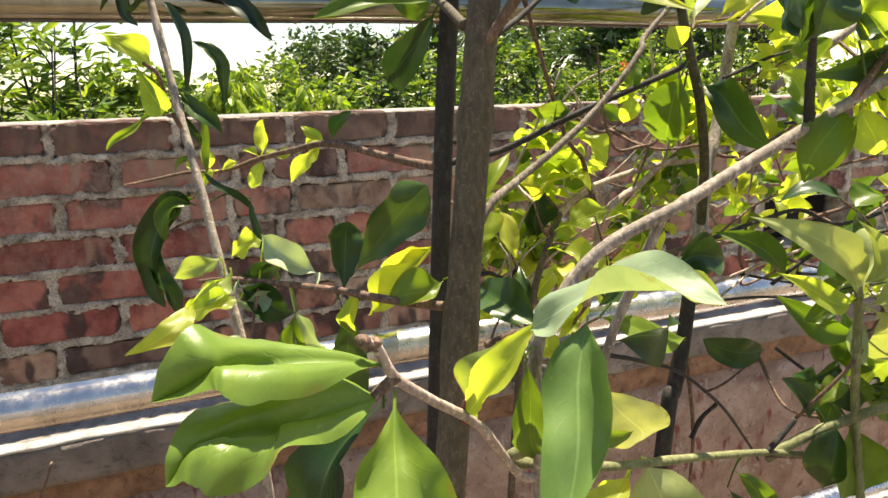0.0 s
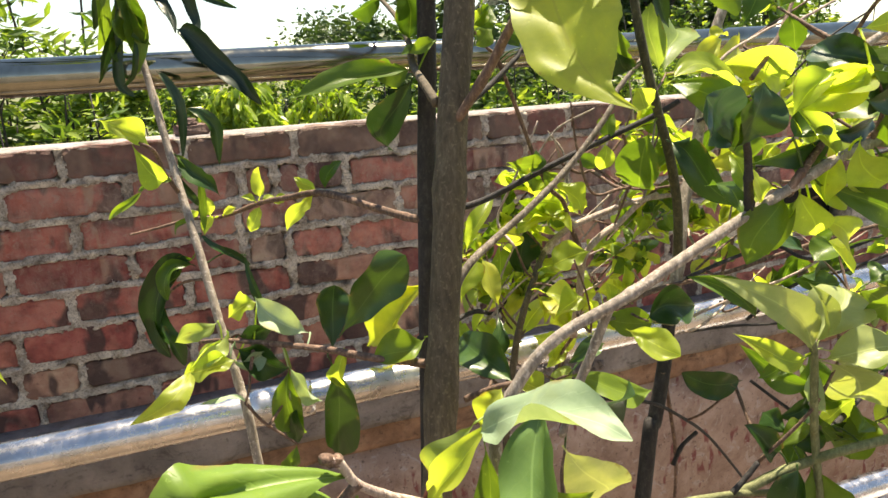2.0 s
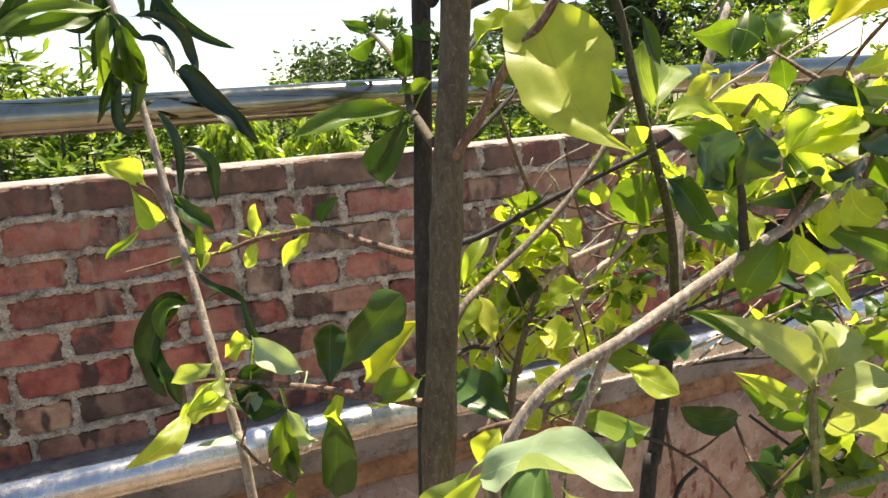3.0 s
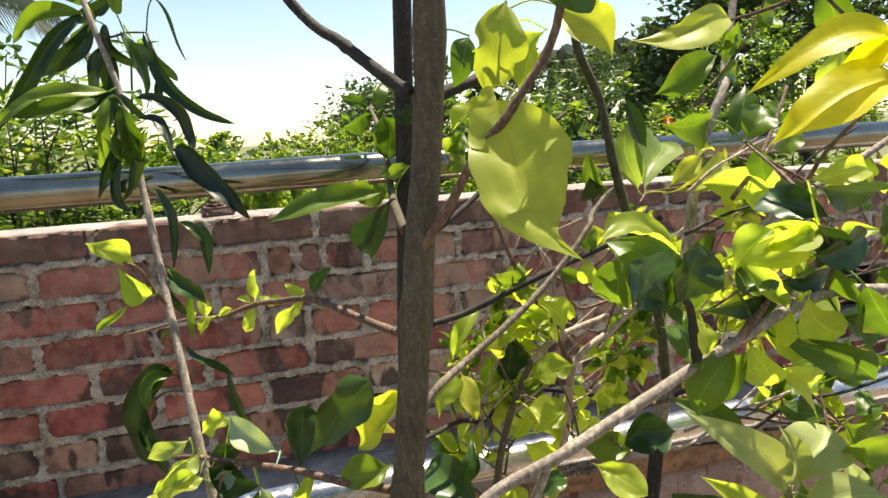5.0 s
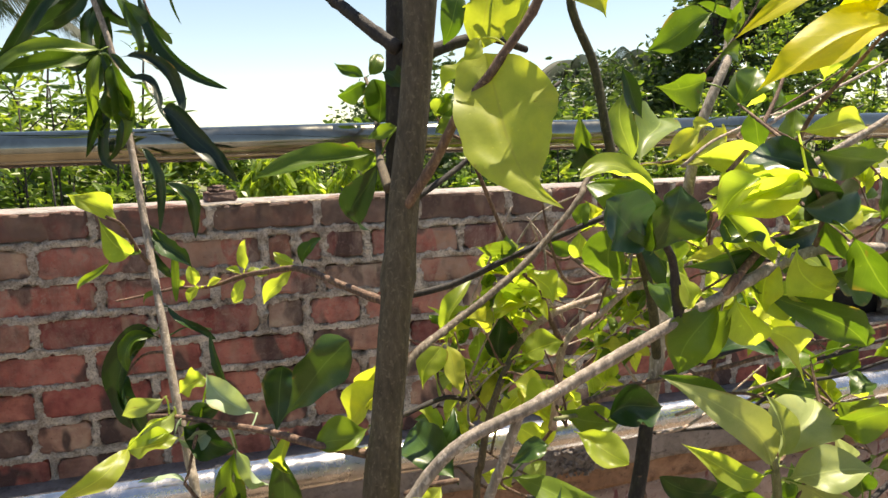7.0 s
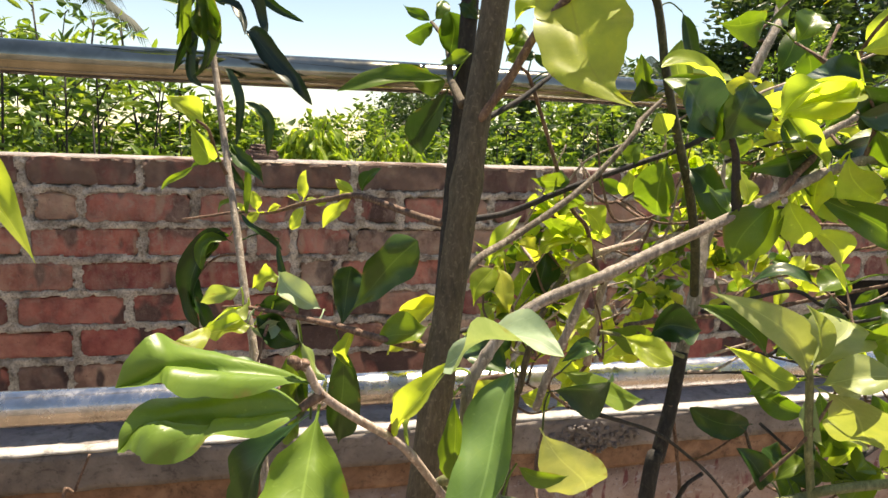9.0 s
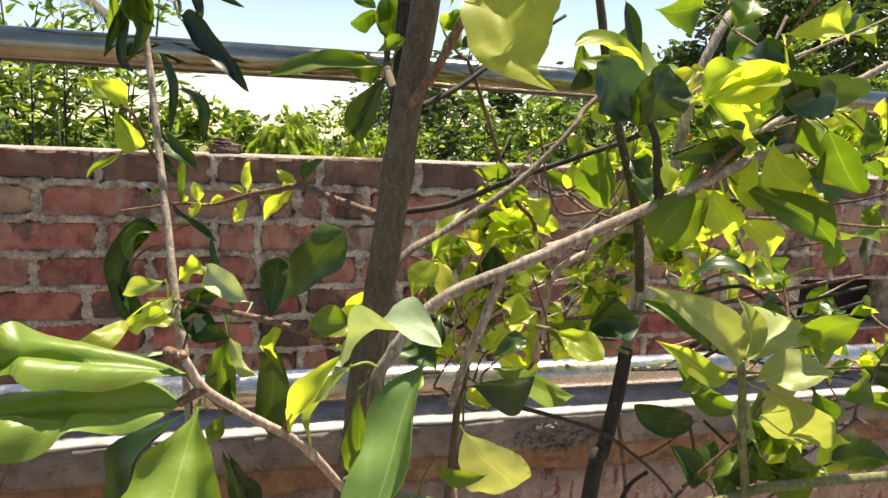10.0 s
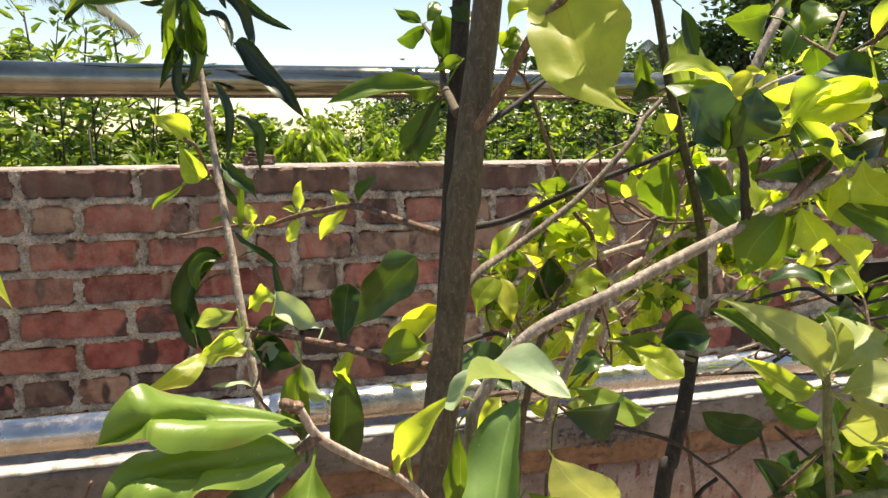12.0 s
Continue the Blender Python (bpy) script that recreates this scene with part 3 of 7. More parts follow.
pipe("upper_rail", 0.66, 1.6845, 0.0181, -4.5, 6.5, "shiny galvanised steel upper pipe rail", ())
pipe("lower_rail", 0.64, 1.3035, 0.0199, -4.5, 6.5, "scuffed galvanised steel pipe rail in front of the ledge", (-0.42,), DUSTY_STEEL)
pipe("low_pipe", 0.70, 0.845, 0.0240, 0.1, 6.5, "galvanised steel pipe low along the pale ledge", (), DUSTY_STEEL)

# ---------------------------------------------------------------- plants beyond the wall
def leaves_cloud(name, spots, size, mat, seed, label, category, parent=None, slim=1.0, hang=0.0):
    """Many small folded leaves as one mesh; spots: numpy places; slim narrows them, hang turns their tips down."""
    rng = np.random.default_rng(seed)
    n = len(spots)
    d = rng.normal(size=(n, 3)); d[:, 2] = np.abs(d[:, 2]) * 0.6 - 0.2 - hang
    d /= np.linalg.norm(d, axis=1)[:, None]
    s = np.cross(d, rng.normal(size=(n, 3))); s /= np.linalg.norm(s, axis=1)[:, None]
    u = np.cross(d, s)
    ln = size * rng.uniform(0.55, 1.35, n)[:, None]
    w = ln * slim * rng.uniform(0.13, 0.30, n)[:, None]
    a = spots
    spine = [a + d * ln * k + u * ln * 0.08 * math.sin(3.14 * k) for k in (0.32, 0.70)]
    side = [s * w + u * w * 0.4, -s * w + u * w * 0.4]
    verts = np.stack([a, a + d * ln, spine[0], spine[1], spine[0] + side[0], spine[0] + side[1], spine[1] + side[0] * 0.72, spine[1] + side[1] * 0.72], 1).reshape(-1, 3)
    base = np.arange(n)[:, None] * 8
    faces = np.concatenate([base + f for f in ([0, 4, 2], [0, 2, 5], [6, 1, 3], [3, 1, 7])]).tolist()
    faces += np.concatenate([base + f for f in ([4, 6, 3, 2], [2, 3, 7, 5])]).tolist()
    if parent is not None:
        verts = verts - np.array(origin(parent))
    me = bpy.data.meshes.new(name)
    me.from_pydata(verts.tolist(), [], faces)
    me.materials.append(mat)
    ob = new(name, me)
    ob.parent = parent
    return tagged(ob, label, category, kind="stuff") if parent is None else ob


def bush(name, at, width, depth, height, count, leaf, mat, seed, label, stems=14, slim=1.0, thick=0.010):
    """Thin branching stems with leaves gathered along the twigs."""
    rnd = random.Random(seed)
    root = thing(name, at, label, "bush", "bushes beyond the wall")
    base = Vector(at)
    tips = []
    bm = bmesh.new()
    for s in range(stems):
        p = base + Vector((rnd.uniform(-0.5, 0.5) * width, rnd.uniform(-0.5, 0.5) * depth, 0))
        h = height * rnd.uniform(0.62, 1.0)
        q = p + Vector((rnd.uniform(-0.12, 0.12) * h, rnd.uniform(-0.1, 0.1) * h, h))
        mid = (p + q) / 2 + Vector((rnd.uniform(-0.05, 0.05), rnd.uniform(-0.05, 0.05), 0)) * h
        tube(bm, [p, mid, q], thick, thick * 0.35, 5, 4, 0.1, s)
        for k in range(9):
            t = rnd.uniform(0.35, 1.0)
            o = p.lerp(mid, t * 2) if t < 0.5 else mid.lerp(q, t * 2 - 1)
            e = o + Vector((rnd.uniform(-1, 1), rnd.uniform(-1, 1), rnd.uniform(0.1, 1.0))) * rnd.uniform(0.08, 0.22) * (0.5 + height * 0.25)
            tube(bm, [o, (o + e) / 2 + Vector((0, 0, 0.01)), e], 0.004, 0.0015, 4, 2, 0.0, k)
            tips.append((o, e))
    tagged(part("twigwork", bm, DARK_BARK, root), kind="stuff")
    rng = np.random.default_rng(seed)
    pick = rng.integers(0, len(tips), count)
    a = np.array([tuple(o) for o, e in tips])[pick]
    b = np.array([tuple(e) for o, e in tips])[pick]
    spots = a + (b - a) * rng.uniform(0.1, 1.1, count)[:, None] + rng.normal(size=(count, 3)) * 0.035
    leaves_cloud("crown", spots, leaf, mat, seed, "", "", root, slim)
    return root


def open_shrub(at, height, spread, seed, label, leaf=0.055, count=14):
    """Dark stems that fork again and again, with loose tufts of leaves at the tips."""
    rnd = random.Random(seed)
    root = thing("open_shrub", at, label, "shrub", "bushes beyond the wall")
    bm = bmesh.new()
    tips = []

    def fork(p, d, ln, r, level):
        q = p + d * ln
        tube(bm, [p, (p + q) / 2 + Vector((rnd.uniform(-1, 1), rnd.uniform(-1, 1), 0)) * ln * 0.06, q], r, r * 0.7, 5, 3, 0.05, level)
        if level >= 3:
            tips.append(q)
            tips.append(p.lerp(q, 0.6))
        if level < 5:
            for k in (-1, 1):
                turn = Vector((k * rnd.uniform(0.2, 0.6), rnd.uniform(-0.45, 0.45), rnd.uniform(-0.1, 0.2))) * spread
                fork(q, (d + turn).normalized(), (height * 0.105 if level == 0 else ln * rnd.uniform(0.6, 0.85)), r * 0.66, level + 1)

    fork(Vector(at), Vector((0.04, 0, 1)).normalized(), height * 0.76, 0.010, 0)
    tagged(part("twigwork", bm, DARK_BARK, root), kind="stuff")
    rng = np.random.default_rng(seed)
    spots = np.repeat(np.array([tuple(v) for v in tips]), count, axis=0)
    spots = spots + rng.normal(size=spots.shape) * 0.014
    leaves_cloud("crown", spots, leaf, FAR_LEAF, seed, "", "", root, 1.2)
    return root


def drooping_weed(at, height, reach, arms, seed, label, leaf=0.06):
    """A fountain of thin green stems whose narrow leaflets all hang down."""
    rnd = random.Random(seed)
    root = thing("drooping_weed", at, label, "weed", "bushes beyond the wall")
    base = Vector(at)
    bm = bmesh.new()
    spots = []
    for k in range(arms):
        a = 2 * math.pi * k / arms + rnd.uniform(-0.3, 0.3)
        out = Vector((math.cos(a), math.sin(a) * 0.7, 0)) * reach * rnd.uniform(0.45, 1.0)
        h = height * rnd.uniform(0.93, 1.0)
        line = [base + out * 0.08, base + out * 0.25 + Vector((0, 0, h * 0.94)), base + out * 0.65 + Vector((0, 0, h)), base + out + Vector((0, 0, h - rnd.uniform(0.05, 0.12)))]
        tube(bm, line, 0.005, 0.0015, 5, 8, 0.05, k)
        pts = spline(line, 14)
        for p in pts[int(len(pts) * 0.45):]:
            for _ in range(3):
                spots.append(tuple(p + Vector((rnd.gauss(0, 0.012), rnd.gauss(0, 0.012), rnd.gauss(0, 0.006)))))
    tagged(part("twigwork", bm, SHOOT, root), kind="stuff")
    leaves_cloud("crown", np.array(spots), leaf, HANGING_LEAF, seed, "", "", root, 0.95, 2.2)
    return root


def tree(name, at, height, radius, trunk_r, count, leaf, mat, seed, label, clumps=26):
    rnd = random.Random(seed)
    root = thing(name, at, label, "tree")
    base = Vector(at)
    bm = bmesh.new()
    top = base + Vector((rnd.uniform(-0.4, 0.4), rnd.uniform(-0.4, 0.4), height * 0.8))
    tube(bm, [base, base.lerp(top, 0.5) + Vector((rnd.uniform(-.2, .2), 0, 0)), top], trunk_r, trunk_r * 0.3, 9, 6, 0.08, seed)
    centres = []
    for k in range(clumps):
        a = rnd.uniform(0, 2 * math.pi)
        h = rnd.uniform(0.35, 1.0)
        r = radius * rnd.uniform(0.25, 1.0) * math.sqrt(max(0.15, 1 - (2 * h - 1.15) ** 2))
        c = base + Vector((math.cos(a) * r, math.sin(a) * r, height * h))
        o = base.lerp(top, min(1.0, h * 0.8))
        tube(bm, [o, (o + c) / 2 + Vector((0, 0, 0.1)), c], trunk_r * 0.28, trunk_r * 0.05, 5, 4, 0.1, k)
        centres.append(c)
    part("trunk", bm, DARK_BARK, root)
    rng = np.random.default_rng(seed)
    pick = rng.integers(0, clumps, count)
    c = np.array([tuple(v) for v in centres])[pick]
    spots = c + rng.normal(size=(count, 3)) * np.array([radius * 0.17, radius * 0.17, radius * 0.12])
    leaves_cloud("crown", spots, leaf, mat, seed + 1, "", "", root)
    return root


bush("tall_weed_bush", (-1.85, 3.2, 0), 1.6, 1.0, 2.25, 8200, 0.085, FAR_LEAF, 1, "tall leafy weeds with thin dark stems behind the wall", 40, 0.55, 0.012)
bush("tall_weed_bush", (-2.75, 3.5, 0), 1.5, 1.0, 2.35, 6500, 0.085, FAR_LEAF, 12, "tall leafy weeds crowding behind the wall", 34, 0.55, 0.012)
bush("tall_weed_bush", (-1.15, 3.0, 0), 0.55, 0.7, 1.95, 3200, 0.075, FAR_LEAF, 2, "leafy green weeds with dark upright stems behind the wall", 20, 0.6, 0.009)
bush("tall_weed_bush", (-2.35, 5.0, 0), 1.1, 0.8, 2.5, 2600, 0.085, FAR_LEAF, 15, "broad-leaved bush rising above the weeds", 16, 1.25)
open_shrub((-0.80, 3.2, 0), 1.66, 1.15, 71, "open shrub with forking dark stems and tufts of sunny leaves", 0.052, 5)
open_shrub((-0.12, 4.4, 0), 1.66, 1.0, 72, "airy grey-green shrub topping the wall", 0.045, 3)
drooping_weed((-0.29, 2.75, 0), 1.64, 0.20, 15, 73, "lime-green weed with drooping leaflets just above the wall")
drooping_weed((0.14, 3.1, 0), 1.57, 0.22, 11, 74, "low weed with drooping leaflets just above the wall", 0.05)
bush("low_bush", (0.25, 4.2, 0), 0.9, 1.2, 1.66, 5000, 0.062, FAR_LEAF, 3, "low bright green bush just topping the wall", 26)
bush("low_bush", (1.2, 4.3, 0), 1.6, 1.4, 1.86, 10000, 0.062, FAR_LEAF, 4, "bright green bush with pale leaves above the wall", 26)
flowering = bush("low_bush", (2.5, 4.3, 0), 1.7, 1.4, 1.95, 10000, 0.064, FAR_LEAF, 5, "sunny bush with bare stems behind the wall", 26)
for k, spot in enumerate(((2.43, 4.0, 1.73), (2.47, 4.02, 1.71))):
    rng = np.random.default_rng(60 + k)
    leaves_cloud("blossom", np.array(spot) + rng.normal(size=(12, 3)) * 0.010, 0.024, RED_PETAL, 60 + k, "", "", flowering)
bush("dark_shrub", (4.3, 4.8, 0), 2.2, 1.6, 2.7, 11600, 0.062, FAR_LEAF, 6, "tangled sunny shrub rising beyond the wall", 28)
bush("dark_shrub", (2.6, 7.0, 0), 2.4, 1.6, 2.5, 6500, 0.10, TREE_LEAF, 7, "shaded shrub with dark stems further back", 24)
bush("low_bush", (-3.9, 5.9, 0), 3.4, 1.4, 2.15, 12000, 0.08, FAR_LEAF, 13, "thicket of leafy stems filling the gap behind the weeds", 40)
bush("low_bush", (-1.2, 7.5, 0), 4.5, 2.0, 1.66, 12000, 0.09, FAR_LEAF, 8, "bank of light green growth behind the hedge", 34)
bush("low_bush", (1.6, 9.5, 0), 5.0, 2.0, 1.95, 16000, 0.11, FAR_LEAF, 9, "bank of light green growth far behind", 34)
bush("low_bush", (-1.5, 14.0, 0), 11.0, 2.0, 1.70, 14000, 0.12, FAR_LEAF, 14, "distant bank of low growth closing the view", 60)
tree("far_tree", (7.1, 9.5, 0), 5.2, 1.35, 0.14, 8000, 0.16, TREE_LEAF, 21, "dark broad-leaved tree in the distance")
tree("far_tree", (10.5, 11.0, 0), 6.5, 2.8, 0.18, 9000, 0.2, TREE_LEAF, 22, "tall dark tree in the distance")
tree("far_tree", (7.9, 15.0, 0), 3.3, 1.7, 0.12, 3000, 0.17, TREE_LEAF, 26, "airy grey-green tree beyond the bushes")
tree("far_tree", (5.0, 24.0, 0), 3.4, 2.6, 0.14, 6000, 0.2, TREE_LEAF, 23, "hazy green tree far behind the hedge")
tree("far_tree", (-9.5, 14.0, 0), 4.2, 2.4, 0.16, 6000, 0.2, TREE_LEAF, 25, "green tree behind the tall weeds")


def palm(at, height, seed, label, leaflet=0.017, hung=()):
    rnd = random.Random(seed)
    root = thing("palm_tree", at, label, "palm tree")
    base = Vector(at)
    top = base + Vector((0.3, 0, height))
    bm = bmesh.new()
    tube(bm, [base, base + Vector((0.05, 0, height * 0.5)), top], 0.16, 0.11, 10, 8, 0.08, seed)
    part("trunk", bm, BARK, root)
    rays = []
    for k in range(22):
        a = 2 * math.pi * k / 22 + rnd.uniform(-0.2, 0.2)
        out = Vector((math.cos(a), math.sin(a), 0))
        ln = rnd.uniform(2.2, 3.1)
        mid = top + out * ln * 0.55 + Vector((0, 0, rnd.uniform(0.1, 0.7)))
        end = top + out * ln + Vector((0, 0, rnd.uniform(-1.5, -0.3)))
        if not hung or math.cos(a) < 0.3:
            rays.append((out, mid, end))
    for mid, end in hung:
        out = Vector(end) - top
        rays.append((Vector((out.x, out.y, 0)).normalized(), Vector(mid), Vector(end)))
    for k, (out, mid, end) in enumerate(rays):
        bm = bmesh.new()
        line = [top, mid, end]
        tube(bm, line, 0.013, 0.004, 5, 10, 0.0, k)
        pts = spline(line, 38)
        side = out.cross(Vector((0, 0, 1)))
        for i, p in enumerate(pts[3:]):
            for sgn in (-1, 1):
                q = p + (side * sgn * 0.34 + out * 0.26 + Vector((0, 0, -0.52))) * (1.15 - i / len(pts) * (0.35 if hung else 0.7)) * rnd.uniform(0.8, 1.15)
                m = (p + q) / 2 + Vector((0, 0, 0.05))
                w = out * leaflet
                vs = [bm.verts.new(v) for v in (p - w, p + w, m + w * 1.3, m - w * 1.3, q)]
                bm.faces.new(vs[:4])
                bm.faces.new((vs[3], vs[2], vs[4]))
        part("frond", bm, PALM_LEAF, root)
    return root


palm((-6.2, 12.0, 0), 4.6, 31, "tall palm with drooping dark fronds beyond the weeds", 0.0085, (((-4.0, 11.9, 4.35), (-2.95, 11.8, 3.95)), ((-3.8, 12.7, 4.2), (-2.75, 12.9, 3.5)), ((-4.6, 11.2, 4.3), (-3.6, 11.0, 3.8))))
palm((10.3, 20.0, 0), 3.7, 32, "distant palm with drooping fronds above the bushes")


# ---------------------------------------------------------------- small things on and by the walls
def brick_piece(at, size, turn, label):
    bm = bmesh.new()
    box(bm, -size[0] / 2, size[0] / 2, -size[1] / 2, size[1] / 2, 0, size[2], 0.006)
    rnd = random.Random(5)
    for v in bm.verts:
        v.co += Vector((rnd.uniform(-1, 1), rnd.uniform(-1, 1), rnd.uniform(-0.3, 1))) * 0.004
    ob = new("loose_brick", mesh_of(bm, "loose_brick", BRICK, False))
    ob.matrix_world = pose(*at, 0, 0, turn)
    return tagged(ob, label, "brick")


brick_piece((-0.475, 1.66, WALL_TOP - 0.001), (0.07, 0.06, 0.024), 12, "broken loose brick lying on top of the wall")
brick_piece((-0.48, 1.66, WALL_TOP + 0.0215), (0.03, 0.035, 0.016), 40, "small dark brick fragment on a loose brick")


def clay_pot(at, radius, height):
    root = thing("clay_pot", at, "weathered brown clay flower pot", "flower pot")
    c = Vector(at)
    def lathe(profile, name, mat, label=""):
        bm = bmesh.new()
        rings = []
        for r, z in profile:
            rings.append([bm.verts.new(c + Vector((r * math.cos(2 * math.pi * k / 28), r * math.sin(2 * math.pi * k / 28), z))) for k in range(28)])
        for ra, rb in zip(rings, rings[1:]):
            for k in range(28):
                bm.faces.new((ra[k], ra[(k + 1) % 28], rb[(k + 1) % 28], rb[k]))
        part(name, bm, mat, root, label)
    lathe([(radius * 0.62, 0), (radius * 0.9, height * 0.8), (radius * 0.84, height * 0.82), (radius * 0.58, 0.01)], "body", CLAY)
    lathe([(radius * 0.9, height * 0.78), (radius, height * 0.8), (radius, height), (radius * 0.88, height), (radius * 0.86, height * 0.8)], "rim", CLAY, "thick rolled rim")
    bm = bmesh.new()
    bmesh.ops.create_circle(bm, cap_ends=True, radius=radius * 0.85, segments=24)
    bmesh.ops.translate(bm, verts=bm.verts, vec=c + Vector((0, 0, height * 0.86)))
    part("soil", bm, SOIL, root)


def low_ledge():
    bm = bmesh.new()
    box(bm, 0.15, 6.5, 0.42, 0.747, -0.02, 0.80, 0.008)
    ob = new("ledge", mesh_of(bm, "ledge", LIME))
    return tagged(ob, "sunlit pale cement ledge below a steel pipe", "ledge", kind="structure")


low_ledge()
clay_pot((0.66, 0.50, 0.80), 0.085, 0.045)

# ---------------------------------------------------------------- plants on the near side
LINES = {}


def top_of(ob):
    while ob.parent is not None:
        ob = ob.parent
    return ob.name


def nearest(ob, p):
    """The nearest place on the wood that a plant has so far."""
    return min(LINES[top_of(ob)], key=lambda q: (q - p).length_squared)


def limb(root, name, points, r0, r1, mat, seed, sides=8, knots=0.0, label=""):
    LINES.setdefault(top_of(root), []).extend(spline(points, 6))
    bm = bmesh.new()
    tube(bm, points, r0, r1, sides + 6, 7, 0.02 if r0 > 0.006 else 0.05, seed, True, knots)
    return part(name, bm, mat, root, label)


def blade(parent, base, tip, width, facing, mat, fold=0.22, bend=0.06, wave=0.0, style="broad", seed=0, label=""):
    """A leaf from base to tip that shows its upper side towards facing: folded along the midrib, arched, crumpled and nibbled."""
    rnd = random.Random(seed * 7 + 3)
    a, e = Vector(base), Vector(tip)
    axis = e - a
    length = axis.length
    axis.normalize()
    n = Vector(facing)
    if mat in (YOUNG_LEAF, PALE_LEAF, YELLOW_LEAF):
        n.z += 0.5  # young leaves turn their upper side to the sun
    n = (n - axis * n.dot(axis)).normalized()
    s = axis.cross(n)
    bm = bmesh.new()
    uv = bm.loops.layers.uv.new("blade")
    rows, cols = 22, 8
    long = style == "long"
    width *= 0.8 if long else 1.0
    phase, lean = rnd.uniform(0, 6.28), rnd.uniform(-0.13, 0.13)
    sway = rnd.uniform(-0.05, 0.05)
    camber, twist = rnd.uniform(-0.25, 0.5), rnd.uniform(-1.1, 1.1)
    droop = rnd.uniform(-0.08, 0.34)
    bend += rnd.uniform(-0.07, 0.12)
    fold += rnd.uniform(-0.05, 0.40)
    skew = rnd.uniform(-0.14, 0.14)
    p_low, p_high, blunt = {"long": (0.8, 1.0, 0.55), "round": (0.95, 1.3, 0.62), "egg": (0.68, 0.85, 0.75)}.get(style, (0.72, 1.2, 0.8))
    power = rnd.uniform(p_low, p_high)
    tip_cut = {"round": 0.3, "egg": 1.3, "long": 0.25}.get(style, rnd.uniform(0.2, 1.5))
    bites = [(rnd.uniform(0.25, 0.85), rnd.choice((-1, 1)), rnd.uniform(0.12, 0.42), rnd.uniform(0.03, 0.07)) for _ in range(rnd.choice((0, 0, 0, 1, 1, 2)))]
    stalk = 0.10 if not long else 0.05
    ripple = wave + rnd.uniform(0.05, 0.16) + (0.16 if long else 0.0)
    crumple = rnd.uniform(0.05, 0.16)
    beat = rnd.uniform(7.5, 13.0)
    teeth = rnd.uniform(0.0, 0.045)
    here = Vector((seed * 1.7, seed * 0.31, seed * 2.3))
    grid = []
    for i in range(rows + 1):
        v = 0.35 * i / rows + 0.65 * (0.5 - 0.5 * math.cos(math.pi * i / rows))
        if v < stalk:
            w = 0.03
        else:
            q = (v - stalk) / (1 - stalk)
            w = max(0.03, math.sin(math.pi * min(1.0, q ** power)) ** (blunt * (0.85 + tip_cut * q * q))) if i < rows else 0.012
        row = []
        arch = bend * length * 4 * v * (1 - v) - abs(bend) * length * 0.25 * v * v - droop * length * v ** 3
        aside = lean * length * 4 * v * (1 - v) + sway * length * math.sin(6.28 * v)
        full = min(1.0, w * 2)
        for j in range(cols + 1):
            u = -1 + 2 * j / cols
            ww = w * width * 0.5
            out = u * ww * (1 + skew * (1 if u > 0 else -1) + 0.09 * noise.noise(here + Vector((v * 5, u, 0))) + teeth * noise.noise(here + Vector((v * 34, u * 2, 4))))
            for at, side, deep, wide in bites:
                if u * side > 0.4:
                    out *= 1 - deep * (abs(u) - 0.4) / 0.6 * math.exp(-((v - at) / wide) ** 2)
            lift = fold * abs(u) ** 1.25 * ww + ripple * width * 0.5 * abs(u) ** 1.5 * math.sin(v * beat + phase + (1.3 if u > 0 else 0)) * full
            lift += camber * width * 0.5 * w * u * u + math.sin(twist * v) * out
            lift += crumple * width * full * noise.noise(here + Vector((v * 4.2, u * 1.6, 9))) * (0.35 + abs(u))
            row.append(bm.verts.new(a + axis * (length * v) + s * (out + aside) + n * (lift + arch)))
        grid.append(row)
    for i in range(rows):
        for j in range(cols):
            f = bm.faces.new((grid[i][j], grid[i][j + 1], grid[i + 1][j + 1], grid[i + 1][j]))
            for lp, (du, dv) in zip(f.loops, ((0, 0), (1, 0), (1, 1), (0, 1))):
                lp[uv].uv = (-1 + 2 * (j + du) / cols, (i + dv) / rows)
    o = nearest(parent, a)
    gap = (a - o).length
    if 0.003 < gap < 0.045:
        tube(bm, [o, o.lerp(a, 0.5) + Vector((0, 0, gap * 0.12)), a + axis * length * 0.04], 0.0009, 0.0007, 5, 3, 0.0, seed)
    elif 0.045 <= gap < 0.2:
        hang = Vector((rnd.uniform(-0.1, 0.1), rnd.uniform(-0.1, 0.1), rnd.uniform(-0.16, 0.10))) * gap
        limb(parent if parent.parent is None else parent.parent, "twig", [o, o.lerp(a, 0.35) + hang, o.lerp(a, 0.7) + hang * 0.7, a + axis * length * 0.05], 0.0015, 0.0009, TWIG, seed, 5, 0.3)
    return part("leaf", bm, mat, parent, label)


